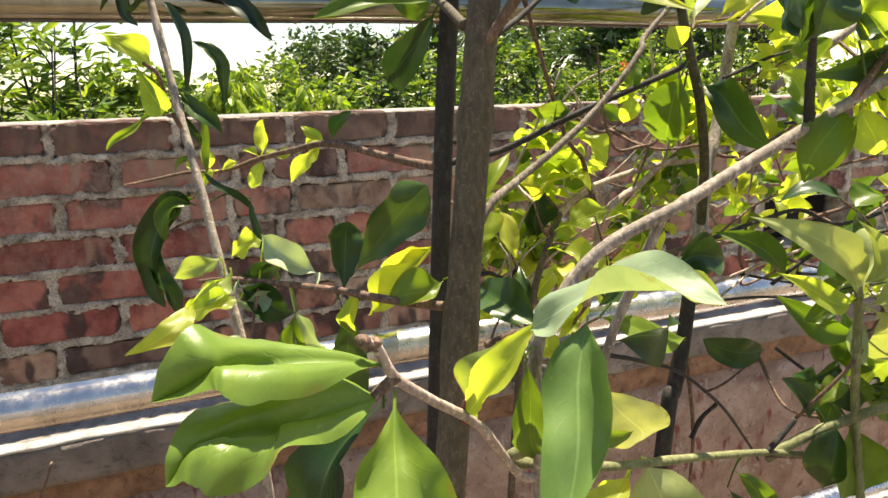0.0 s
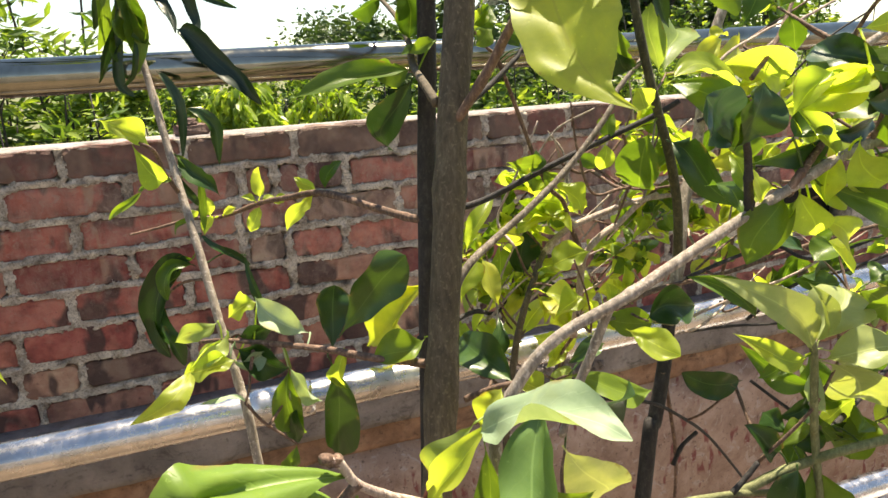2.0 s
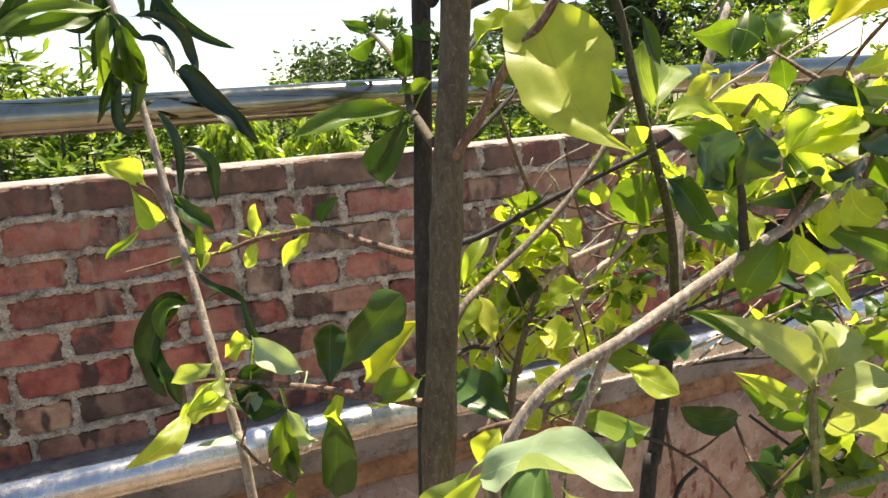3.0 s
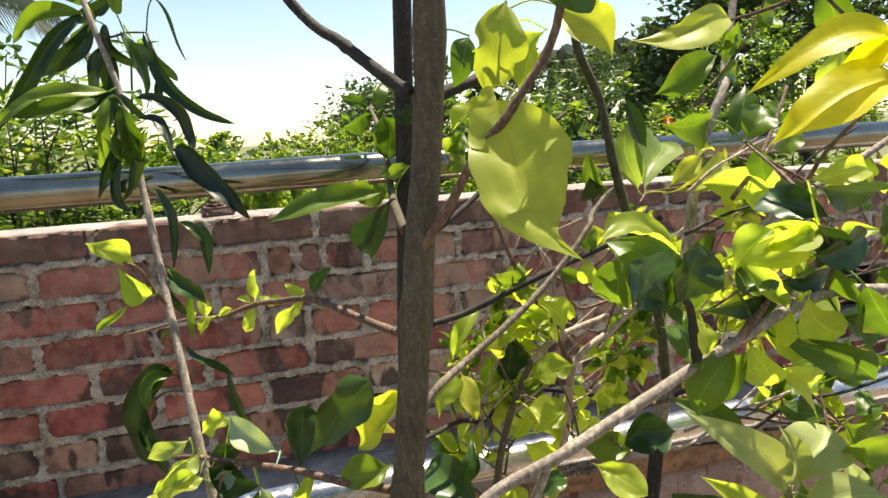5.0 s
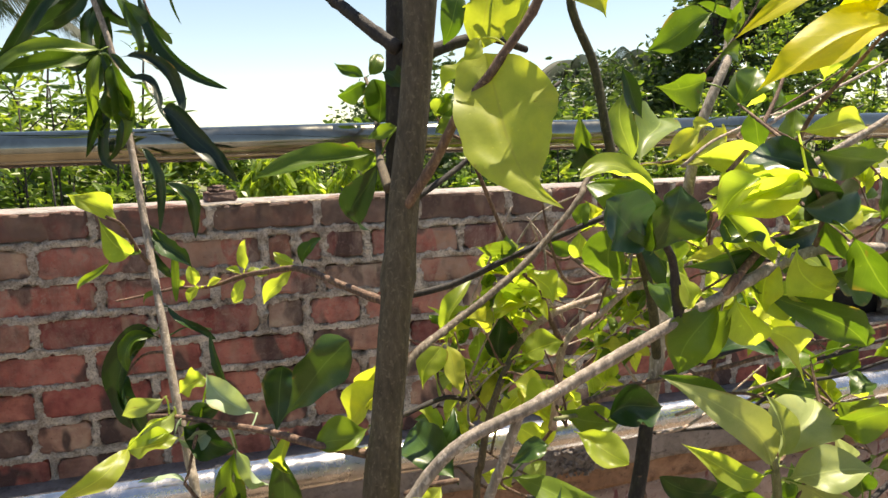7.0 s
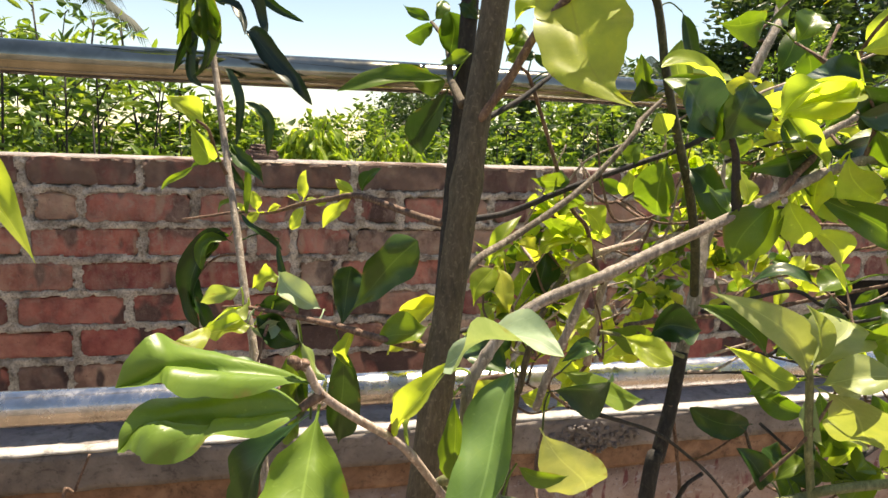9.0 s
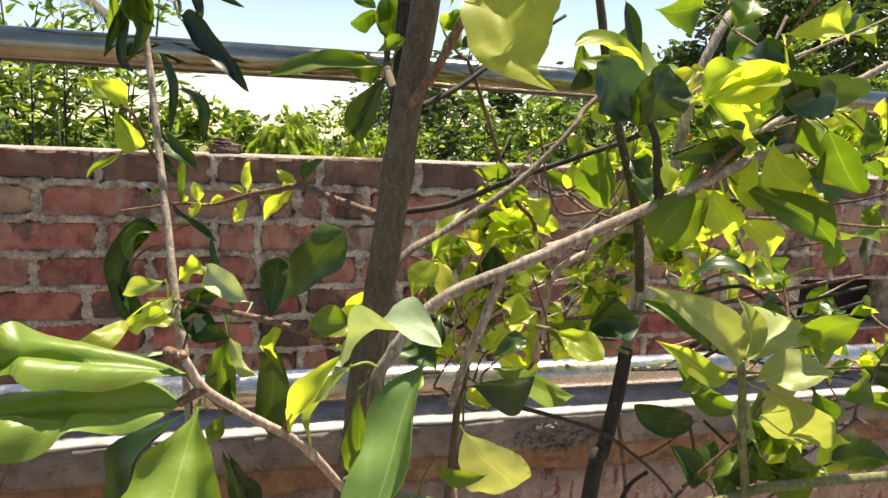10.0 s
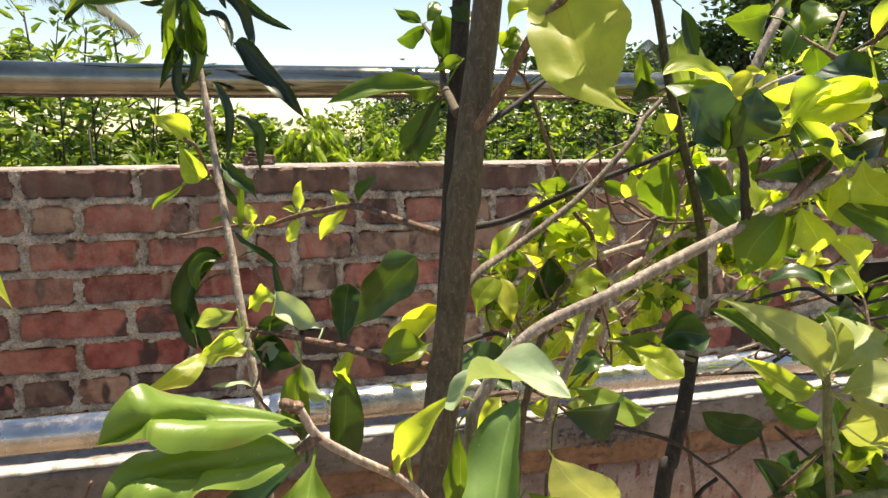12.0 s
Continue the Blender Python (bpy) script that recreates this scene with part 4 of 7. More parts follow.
def curled(parent, points, width, facing, mat, fold=0.5, wave=0.0, style="broad", seed=0, turn=0.0):
    """A leaf along a bent midrib; facing: the way its upper side looks at the base, turn: degrees that it twists towards the tip."""
    line = spline(points, 6)
    n = len(line) - 1
    up0 = Vector(facing).normalized()
    bm = bmesh.new()
    uv = bm.loops.layers.uv.new("blade")
    cols, grid = 8, []
    for i, p in enumerate(line):
        v = i / n
        d = (line[min(i + 1, n)] - line[max(i - 1, 0)]).normalized()
        up = Matrix.Rotation(radians(turn) * v, 3, d) @ (up0 - d * up0.dot(d)).normalized()
        s = d.cross(up)
        q = max(0.0, (v - 0.08) / 0.92)
        power = {"broad": 1.15, "spoon": 1.7, "egg": 0.75, "long": 0.9}[style]
        w = max(0.03, math.sin(math.pi * min(1.0, q ** power)) ** 0.7) if v < 1 else 0.02
        row = []
        for j in range(cols + 1):
            u = -1 + 2 * j / cols
            ww = w * width * 0.5
            ang = fold * abs(u)
            ww *= 1 + 0.24 * noise.noise(Vector((v * 6, u * 1.2, seed * 1.9))) * abs(u)
            out, lift = u * ww * math.cos(ang * 0.8), abs(u) * ww * math.sin(ang) + wave * ww * u * u * math.sin(v * 9 + seed + (1 if u > 0 else 0))
            lift += 0.18 * width * min(1.0, w * 2) * noise.noise(Vector((v * 4.5, u * 1.5, seed * 0.7 + 5))) * (0.3 + abs(u))
            row.append(bm.verts.new(p + s * out + up * lift))
        grid.append(row)
    for i in range(n):
        for j in range(cols):
            f = bm.faces.new((grid[i][j], grid[i][j + 1], grid[i + 1][j + 1], grid[i + 1][j]))
            for lp, (du, dv) in zip(f.loops, ((0, 0), (1, 0), (1, 1), (0, 1))):
                lp[uv].uv = (-1 + 2 * (j + du) / cols, (i + dv) / n)
    return part("leaf", bm, mat, parent)


def lofted(parent, rib, back, front, puff, mat):
    """A leaf spread between its midrib and its two edges, each half puffed out by puff towards its own side."""
    n = 42
    lines = []
    for pts in (back, rib, front):
        line = spline(pts, 16)
        lines.append([line[round(k * (len(line) - 1) / n)] for k in range(n + 1)])
    bm = bmesh.new()
    uv = bm.loops.layers.uv.new("blade")
    grid = []
    for i in range(n + 1):
        v = i / n
        b, m, f = lines[0][i], lines[1][i], lines[2][i]
        d = lines[1][min(i + 1, n)] - lines[1][max(i - 1, 0)]
        row = []
        for j in range(13):
            u = -1 + j / 6
            edge = b if u < 0 else f
            across = edge - m
            side = d.cross(across)
            if side.length > 1e-9:
                side.normalize()
            if u < 0:
                side = -side
            row.append(bm.verts.new(m.lerp(edge, abs(u)) + side * (puff * math.sin(math.pi * abs(u)) * across.length * math.sin(math.pi * v) ** 0.5 + across.length * abs(u) * 0.30 * math.sin(math.pi * v) * noise.noise(Vector((v * 5.5, u * 1.4, rib[0][2] * 90)))) + across * abs(u) * 0.10 * math.sin(math.pi * v) * (noise.noise(Vector((v * 13, u, rib[0][2] * 50))) + 0.6 * noise.noise(Vector((v * 46, u, 3))))))
        grid.append(row)
    for i in range(n):
        for j in range(12):
            f = bm.faces.new((grid[i][j], grid[i][j + 1], grid[i + 1][j + 1], grid[i + 1][j]))
            for lp, (du, dv) in zip(f.loops, ((0, 0), (1, 0), (1, 1), (0, 1))):
                lp[uv].uv = (-1 + (j + du) / 6, (i + dv) / n)
    bmesh.ops.remove_doubles(bm, verts=bm.verts, dist=1e-6)
    return part("leaf", bm, mat, parent)


def sprig(root, points, r0, count, size, mats, seed, spread=0.9, mat=None):
    """A twig with leaves set alternately along it, pointing outwards and a little up."""
    rnd = random.Random(seed)
    o, first = nearest(root, Vector(points[0])), Vector(points[0])
    gap = (first - o).length
    hang = Vector((rnd.uniform(-0.12, 0.12), rnd.uniform(-0.1, 0.1), rnd.uniform(-0.18, 0.05))) * gap
    stem = [o, o.lerp(first, 0.4) + hang, o.lerp(first, 0.75) + hang * 0.5] if gap > 0.006 else []
    line = spline(points, 8)
    twig = limb(root, "twig", stem + list(points), r0, r0 * 0.4, mat or TWIG, seed, 6, 0.2)
    for k in range(count):
        p = line[min(len(line) - 1, int((0.2 + 0.8 * (k + rnd.random()) / count) * (len(line) - 1)))]
        d = (line[-1] - line[0]).normalized()
        side = Vector((rnd.uniform(-1, 1), rnd.uniform(-0.6, 0.6), rnd.uniform(-0.7, 0.9)))
        go = (d * 0.5 + side * spread).normalized()
        ln = size * rnd.uniform(0.7, 1.25)
        face = Vector((rnd.uniform(-0.7, 0.7), rnd.choice((-1.0, -1.0, 0.8)), rnd.uniform(0.3, 1.3)))
        blade(twig, p, p + go * ln, ln * rnd.uniform(0.42, 0.62), face, rnd.choice(mats), rnd.uniform(0.1, 0.4), rnd.uniform(-0.05, 0.12), rnd.uniform(0, 0.12), "broad", seed * 50 + k)
    return twig


young_tree = thing("young_tree", (-0.5, 0.25, 0), "young tree with a slim speckled grey-brown trunk and broad leaves", "tree")
trunk = limb(young_tree, "trunk", [(-0.5, 0.25, 0), (-0.4, 0.33, 0.7), (-0.336, 0.369, 1.2), (-0.301, 0.395, 1.45), (-0.277, 0.412, 1.62), (-0.252, 0.431, 1.8), (-0.24, 0.44, 2.2), (-0.23, 0.45, 2.6)], 0.0138, 0.0118, BARK, 1, 14, 0.1, "speckled grey-brown bark")
limb(young_tree, "stem", [(-0.36, 0.5, 0), (-0.31, 0.53, 0.7), (-0.268, 0.524, 1.5), (-0.260, 0.51, 1.7), (-0.249, 0.49, 2.1), (-0.244, 0.48, 2.5)], 0.0100, 0.0080, DARK_BARK, 2, 10, 0.0, "dark almost black stem")
fork = limb(young_tree, "branch", [(-0.276, 0.405, 1.628), (-0.256, 0.385, 1.665), (-0.239, 0.365, 1.704), (-0.215, 0.35, 1.736), (-0.177, 0.345, 1.805), (-0.19, 0.33, 1.93)], 0.004, 0.003, TWIG, 3, 8, 0.2)
limb(young_tree, "branch", [(-0.272, 0.43, 1.754), (-0.296, 0.45, 1.777), (-0.319, 0.47, 1.801), (-0.354, 0.5, 1.838), (-0.44, 0.52, 1.97)], 0.0058, 0.004, DARK_BARK, 4, 8, 0.15)
limb(young_tree, "branch", [(-0.249, 0.43, 1.751), (-0.216, 0.44, 1.762), (-0.186, 0.45, 1.767), (-0.145, 0.47, 1.76)], 0.006, 0.003, DARK_BARK, 5, 8, 0.0)
limb(young_tree, "branch", [(-0.297, 0.397, 1.475), (-0.274, 0.402, 1.507), (-0.242, 0.42, 1.521), (-0.203, 0.43, 1.542), (-0.158, 0.44, 1.571), (-0.121, 0.445, 1.605), (-0.1, 0.45, 1.627), (-0.09, 0.46, 1.638), (-0.053, 0.47, 1.668)], 0.0036, 0.0024, SHADED_BARK, 6, 9, 0.1)
thin_branch = limb(young_tree, "branch", [(-0.270, 0.522, 1.527), (-0.247, 0.52, 1.531), (-0.202, 0.52, 1.539), (-0.147, 0.5, 1.566), (-0.086, 0.49, 1.59), (-0.031, 0.48, 1.611), (-0.007, 0.47, 1.625)], 0.0036, 0.0028, DARK_BARK, 7, 8, 0.0)
blade(thin_branch, (-0.147, 0.5, 1.569), (-0.185, 0.5, 1.573), 0.021, (-0.04, -0.94, -0.34), LEAF, 0.22, 0.06, 0.0, "broad", 8)
blade(thin_branch, (-0.15, 0.5, 1.565), (-0.124, 0.5, 1.547), 0.022, (-0.27, -0.88, -0.39), LEAF, 0.22, 0.06, 0.0, "broad", 9)
blade(thin_branch, (-0.114, 0.5, 1.577), (-0.08, 0.5, 1.561), 0.016, (-0.00, -1.00, -0.01), LEAF, 0.22, 0.06, 0.0, "broad", 10)
blade(thin_branch, (-0.163, 0.5, 1.562), (-0.153, 0.5, 1.587), 0.018, (0.02, -1.00, -0.01), LEAF, 0.22, 0.06, 0.0, "broad", 11)
blade(thin_branch, (-0.079, 0.49, 1.59), (-0.071, 0.49, 1.617), 0.019, (-0.81, -0.53, 0.24), LEAF, 0.22, 0.06, 0.0, "broad", 12)
blade(thin_branch, (-0.083, 0.49, 1.589), (-0.086, 0.49, 1.56), 0.018, (-0.33, -0.94, 0.03), YOUNG_LEAF, 0.22, 0.06, 0.0, "broad", 13)
limb(young_tree, "branch", [(-0.079, 0.56, 1.35), (-0.076, 0.55, 1.41), (-0.073, 0.545, 1.451), (-0.05, 0.548, 1.472), (-0.022, 0.55, 1.485), (0.006, 0.55, 1.505), (0.03, 0.55, 1.513)], 0.0046, 0.003, PINK_BARK, 14, 8, 0.15)
limb(young_tree, "branch", [(-0.073, 0.545, 1.451), (-0.092, 0.54, 1.49), (-0.102, 0.54, 1.521), (-0.125, 0.53, 1.541), (-0.146, 0.52, 1.575), (-0.187, 0.5, 1.659), (-0.201, 0.49, 1.681)], 0.003, 0.0018, TWIG, 15, 6, 0.2)
limb(young_tree, "branch", [(-0.118, 0.56, 1.459), (-0.088, 0.56, 1.482), (-0.042, 0.56, 1.496), (0.013, 0.56, 1.506), (0.063, 0.55, 1.509)], 0.0042, 0.0028, PINK_BARK, 16, 8, 0.1)
limb(young_tree, "stem", [(-0.22, 0.58, 0.3), (-0.188, 0.53, 1.215), (-0.179, 0.52, 1.345), (-0.166, 0.52, 1.403), (-0.145, 0.53, 1.442), (-0.116, 0.56, 1.461)], 0.0042, 0.0034, BARK, 17, 8, 0.0)
side_twig = limb(young_tree, "twig", [(-0.286, 0.42, 1.643), (-0.284, 0.46, 1.661), (-0.278, 0.5, 1.674), (-0.275, 0.52, 1.696), (-0.267, 0.58, 1.723), (-0.258, 0.68, 1.755)], 0.0042, 0.0022, BARK, 18, 8, 0.1)
blade(side_twig, (-0.277, 0.5, 1.67), (-0.39, 0.482, 1.653), 0.023, (0.06, -0.86, 0.50), LEAF, 0.3, 0.04, 0.0, "broad", 19)
blade(side_twig, (-0.275, 0.5, 1.67), (-0.291, 0.58, 1.572), 0.036, (-0.64, -0.58, -0.50), DEEP_LEAF, 0.18, 0.06, 0.0, "broad", 20)
blade(side_twig, (-0.274, 0.52, 1.695), (-0.277, 0.52, 1.739), 0.038, (0.11, -0.99, 0.01), LEAF, 0.22, 0.06, 0.0, "round", 21)
blade(side_twig, (-0.277, 0.51, 1.671), (-0.315, 0.51, 1.673), 0.023, (-0.02, -0.94, -0.34), LEAF, 0.22, 0.06, 0.0, "round", 22)
blade(side_twig, (-0.258, 0.68, 1.755), (-0.294, 0.68, 1.773), 0.014, (0.03, -1.00, 0.07), LEAF, 0.22, 0.06, 0.0, "broad", 23)
blade(side_twig, (-0.255, 0.68, 1.757), (-0.238, 0.68, 1.784), 0.019, (-0.16, -0.98, 0.10), LEAF, 0.22, 0.06, 0.0, "round", 24)
blade(side_twig, (-0.258, 0.66, 1.747), (-0.293, 0.66, 1.733), 0.027, (0.17, -0.89, -0.42), LEAF, 0.22, 0.06, 0.0, "round", 25)
blade(side_twig, (-0.252, 0.5, 1.729), (-0.272, 0.5, 1.744), 0.020, (0.07, -0.99, 0.09), DEEP_LEAF, 0.22, 0.06, 0.0, "broad", 26)
blade(side_twig, (-0.259, 0.52, 1.731), (-0.246, 0.52, 1.746), 0.021, (-0.12, -0.99, 0.11), DEEP_LEAF, 0.22, 0.06, 0.0, "broad", 27)
blade(side_twig, (-0.263, 0.5, 1.69), (-0.288, 0.5, 1.686), 0.013, (-0.06, -0.92, 0.39), LEAF, 0.22, 0.06, 0.0, "broad", 28)
blade(side_twig, (-0.265, 0.47, 1.694), (-0.289, 0.47, 1.688), 0.012, (-0.11, -0.89, 0.45), LEAF, 0.22, 0.06, 0.0, "broad", 29)
blade(trunk, (-0.234, 0.46, 1.699), (-0.222, 0.46, 1.72), 0.017, (0.10, -0.99, -0.06), YOUNG_LEAF, 0.22, 0.06, 0.0, "broad", 30)
blade(trunk, (-0.195, 0.49, 1.702), (-0.208, 0.49, 1.694), 0.013, (-0.12, -0.98, 0.19), DEEP_LEAF, 0.22, 0.06, 0.0, "broad", 31)
blade(trunk, (-0.174, 0.49, 1.684), (-0.195, 0.49, 1.699), 0.011, (-0.19, -0.95, -0.26), DEEP_LEAF, 0.22, 0.06, 0.0, "broad", 32)
blade(trunk, (-0.168, 0.49, 1.681), (-0.137, 0.49, 1.675), 0.015, (0.03, -0.99, 0.14), DEEP_LEAF, 0.22, 0.06, 0.0, "broad", 33)
bg_twig = limb(young_tree, "twig", [(-0.257, 0.45, 1.632), (-0.216, 0.47, 1.653), (-0.186, 0.48, 1.674), (-0.168, 0.49, 1.687), (-0.097, 0.5, 1.734)], 0.003, 0.0018, DARK_BARK, 34, 8, 0.0)
blade(bg_twig, (-0.236, 0.46, 1.704), (-0.215, 0.46, 1.72), 0.019, (0.07, -0.99, -0.09), LEAF, 0.22, 0.06, 0.0, "broad", 35)
blade(bg_twig, (-0.235, 0.46, 1.687), (-0.215, 0.46, 1.703), 0.015, (0.11, -0.99, -0.13), LEAF, 0.22, 0.06, 0.0, "broad", 36)
young_twig = limb(young_tree, "twig", [(-0.268, 0.522, 1.53), (-0.277, 0.53, 1.526), (-0.307, 0.58, 1.533), (-0.348, 0.64, 1.544), (-0.381, 0.69, 1.535), (-0.411, 0.73, 1.525), (-0.452, 0.745, 1.512), (-0.491, 0.75, 1.512), (-0.53, 0.75, 1.506), (-0.56, 0.75, 1.502)], 0.0048, 0.0012, TWIG, 37, 7, 0.15, "brown twig, grey at its tip")
blade(young_twig, (-0.41, 0.73, 1.53), (-0.406, 0.73, 1.569), 0.024, (-0.54, -0.84, 0.06), YOUNG_LEAF, 0.3, 0.06, 0.0, "round", 38)
blade(young_twig, (-0.414, 0.73, 1.527), (-0.43, 0.73, 1.536), 0.012, (0.25, -0.86, 0.44), YOUNG_LEAF, 0.3, 0.06, 0.0, "round", 39)
blade(young_twig, (-0.406, 0.73, 1.524), (-0.393, 0.73, 1.533), 0.011, (-0.01, -1.00, 0.02), YOUNG_LEAF, 0.3, 0.06, 0.0, "round", 40)
blade(young_twig, (-0.41, 0.73, 1.523), (-0.427, 0.73, 1.492), 0.021, (-0.24, -0.96, 0.13), YOUNG_LEAF, 0.3, 0.06, 0.0, "round", 41)
blade(young_twig, (-0.398, 0.72, 1.528), (-0.378, 0.72, 1.531), 0.012, (-0.01, -1.00, 0.04), YOUNG_LEAF, 0.3, 0.06, 0.0, "round", 42)
blade(young_twig, (-0.353, 0.65, 1.546), (-0.375, 0.65, 1.563), 0.013, (-0.18, -0.95, -0.24), YOUNG_LEAF, 0.22, 0.06, 0.0, "broad", 43)
blade(young_twig, (-0.354, 0.66, 1.542), (-0.39, 0.66, 1.503), 0.016, (-0.37, -0.86, 0.34), YOUNG_LEAF, 0.22, 0.12, 0.0, "broad", 44)
blade(young_twig, (-0.345, 0.64, 1.546), (-0.326, 0.64, 1.579), 0.018, (-0.49, -0.83, 0.28), LEAF, 0.22, 0.06, 0.0, "round", 45)
blade(young_twig, (-0.369, 0.68, 1.536), (-0.352, 0.68, 1.548), 0.010, (-0.13, -0.98, 0.18), YOUNG_LEAF, 0.22, 0.06, 0.0, "broad", 46)
blade(young_twig, (-0.468, 0.74, 1.514), (-0.474, 0.74, 1.54), 0.016, (0.14, -0.99, 0.03), YOUNG_LEAF, 0.22, 0.06, 0.0, "round", 47)
blade(young_twig, (-0.462, 0.74, 1.513), (-0.481, 0.74, 1.492), 0.015, (-0.28, -0.93, 0.25), YOUNG_LEAF, 0.22, 0.06, 0.0, "broad", 48)
blade(young_twig, (-0.484, 0.75, 1.512), (-0.492, 0.75, 1.525), 0.010, (0.20, -0.97, 0.12), YOUNG_LEAF, 0.22, 0.06, 0.0, "broad", 49)
blade(young_twig, (-0.455, 0.74, 1.514), (-0.437, 0.74, 1.521), 0.010, (-0.02, -1.00, 0.04), YOUNG_LEAF, 0.22, 0.06, 0.0, "broad", 50)
low_branch = limb(young_tree, "branch", [(-0.301, 0.385, 1.428), (-0.319, 0.4, 1.43), (-0.357, 0.42, 1.435), (-0.389, 0.44, 1.441), (-0.427, 0.46, 1.446), (-0.47, 0.48, 1.451), (-0.494, 0.5, 1.447)], 0.0044, 0.0016, TWIG, 51, 8, 0.15)
curled(low_branch, [(-0.388, 0.44, 1.437), (-0.384, 0.445, 1.456), (-0.381, 0.45, 1.48), (-0.378, 0.45, 1.495)], 0.032, (0.1, -1, 0.15), DEEP_LEAF, 0.25, 0.2, "spoon", 52, 0.0)
curled(low_branch, [(-0.383, 0.43, 1.454), (-0.365, 0.425, 1.477), (-0.345, 0.41, 1.507), (-0.327, 0.4, 1.526)], 0.040, (0.0, -0.95, 0.25), DEEP_LEAF, 0.3, 0.3, "spoon", 53, 0.0)
blade(low_branch, (-0.377, 0.44, 1.441), (-0.378, 0.44, 1.401), 0.017, (-0.44, -0.90, 0.01), YOUNG_LEAF, 0.22, 0.12, 0.24, "broad", 54)
blade(low_branch, (-0.392, 0.44, 1.439), (-0.385, 0.49, 1.308), 0.032, (0.04, -0.93, -0.35), DEEP_LEAF, 0.22, 0.06, 0.24, "broad", 55)
blade(low_branch, (-0.311, 0.41, 1.449), (-0.359, 0.41, 1.444), 0.029, (-0.07, -0.70, 0.71), LEAF, 0.22, 0.06, 0.24, "broad", 56)
blade(young_twig, (-0.236, 0.62, 1.429), (-0.313, 0.71, 1.329), 0.050, (-0.84, -0.52, 0.17), YELLOW_LEAF, 0.22, 0.06, 0.12, "broad", 57)
blade(young_twig, (-0.237, 0.62, 1.432), (-0.264, 0.7, 1.336), 0.041, (-0.87, -0.47, -0.15), YELLOW_LEAF, 0.22, 0.06, 0.1, "broad", 58)
blade(low_branch, (-0.4, 0.46, 1.451), (-0.443, 0.486, 1.486), 0.024, (-0.06, -0.84, 0.54), SILVER_LEAF, 0.4, 0.06, 0.34, "broad", 59)
blade(low_branch, (-0.44, 0.49, 1.478), (-0.469, 0.49, 1.472), 0.020, (-0.09, -0.90, 0.43), YOUNG_LEAF, 0.22, 0.06, 0.34, "broad", 60)
blade(low_branch, (-0.469, 0.48, 1.461), (-0.502, 0.46, 1.443), 0.022, (0.15, -0.79, 0.60), PALE_LEAF, 0.22, -0.25, 0.32, "broad", 61)
blade(low_branch, (-0.475, 0.48, 1.471), (-0.514, 0.48, 1.459), 0.016, (-0.05, -0.98, 0.18), PALE_LEAF, 0.22, 0.15, 0.24, "broad", 62)
blade(low_branch, (-0.463, 0.47, 1.437), (-0.511, 0.47, 1.436), 0.020, (-0.01, -0.73, 0.68), YOUNG_LEAF, 0.22, 0.06, 0.36, "broad", 63)
blade(low_branch, (-0.502, 0.45, 1.443), (-0.538, 0.4, 1.434), 0.020, (0.77, -0.60, 0.21), YOUNG_LEAF, 0.22, 0.06, 0.3, "broad", 64)
blade(low_branch, (-0.467, 0.47, 1.447), (-0.42, 0.47, 1.415), 0.026, (0.03, -1.00, 0.05), DEEP_LEAF, 0.22, 0.06, 0.24, "broad", 65)
blade(low_branch, (-0.463, 0.48, 1.454), (-0.428, 0.48, 1.452), 0.024, (-0.01, -0.99, -0.14), DEEP_LEAF, 0.22, 0.06, 0.24, "broad", 66)
blade(low_branch, (-0.472, 0.47, 1.439), (-0.436, 0.47, 1.44), 0.017, (0.01, -0.95, -0.30), SILVER_LEAF, 0.22, 0.06, 0.24, "broad", 67)
blade(low_branch, (-0.421, 0.47, 1.422), (-0.417, 0.47, 1.34), 0.026, (-0.24, -0.97, -0.01), LEAF, 0.22, 0.06, 0.34, "broad", 68)
blade(low_branch, (-0.424, 0.47, 1.422), (-0.398, 0.47, 1.377), 0.024, (-0.45, -0.85, -0.26), SILVER_LEAF, 0.22, 0.06, 0.3, "broad", 69)
blade(low_branch, (-0.462, 0.45, 1.403), (-0.499, 0.45, 1.413), 0.007, (0.21, -0.57, 0.79), SILVER_LEAF, 0.22, 0.06, 0.24, "long", 70)
blade(low_branch, (-0.424, 0.45, 1.355), (-0.435, 0.45, 1.324), 0.017, (0.03, -1.00, -0.01), LEAF, 0.22, 0.06, 0.34, "broad", 71)
blade(low_branch, (-0.42, 0.48, 1.4), (-0.425, 0.48, 1.332), 0.019, (-0.09, -1.00, 0.01), DEEP_LEAF, 0.22, 0.06, 0.34, "broad", 72)
bg_branch = limb(young_tree, "branch", [(-0.284, 0.524, 1.40), (-0.261, 0.53, 1.403), (-0.206, 0.56, 1.404), (-0.165, 0.59, 1.386), (-0.133, 0.6, 1.409), (-0.085, 0.61, 1.403), (-0.011, 0.61, 1.384)], 0.003, 0.002, DARK_BARK, 73, 6, 0.2)
blade(bg_branch, (-0.204, 0.58, 1.468), (-0.178, 0.58, 1.535), 0.024, (-0.66, -0.70, 0.26), YOUNG_LEAF, 0.3, 0.06, 0.08, "broad", 74)
blade(bg_branch, (-0.185, 0.59, 1.48), (-0.132, 0.59, 1.506), 0.029, (-0.03, -1.00, 0.06), LEAF, 0.3, 0.06, 0.08, "broad", 75)
blade(bg_branch, (-0.158, 0.6, 1.41), (-0.189, 0.6, 1.426), 0.026, (-0.11, -0.97, -0.20), YOUNG_LEAF, 0.3, 0.06, 0.08, "broad", 76)
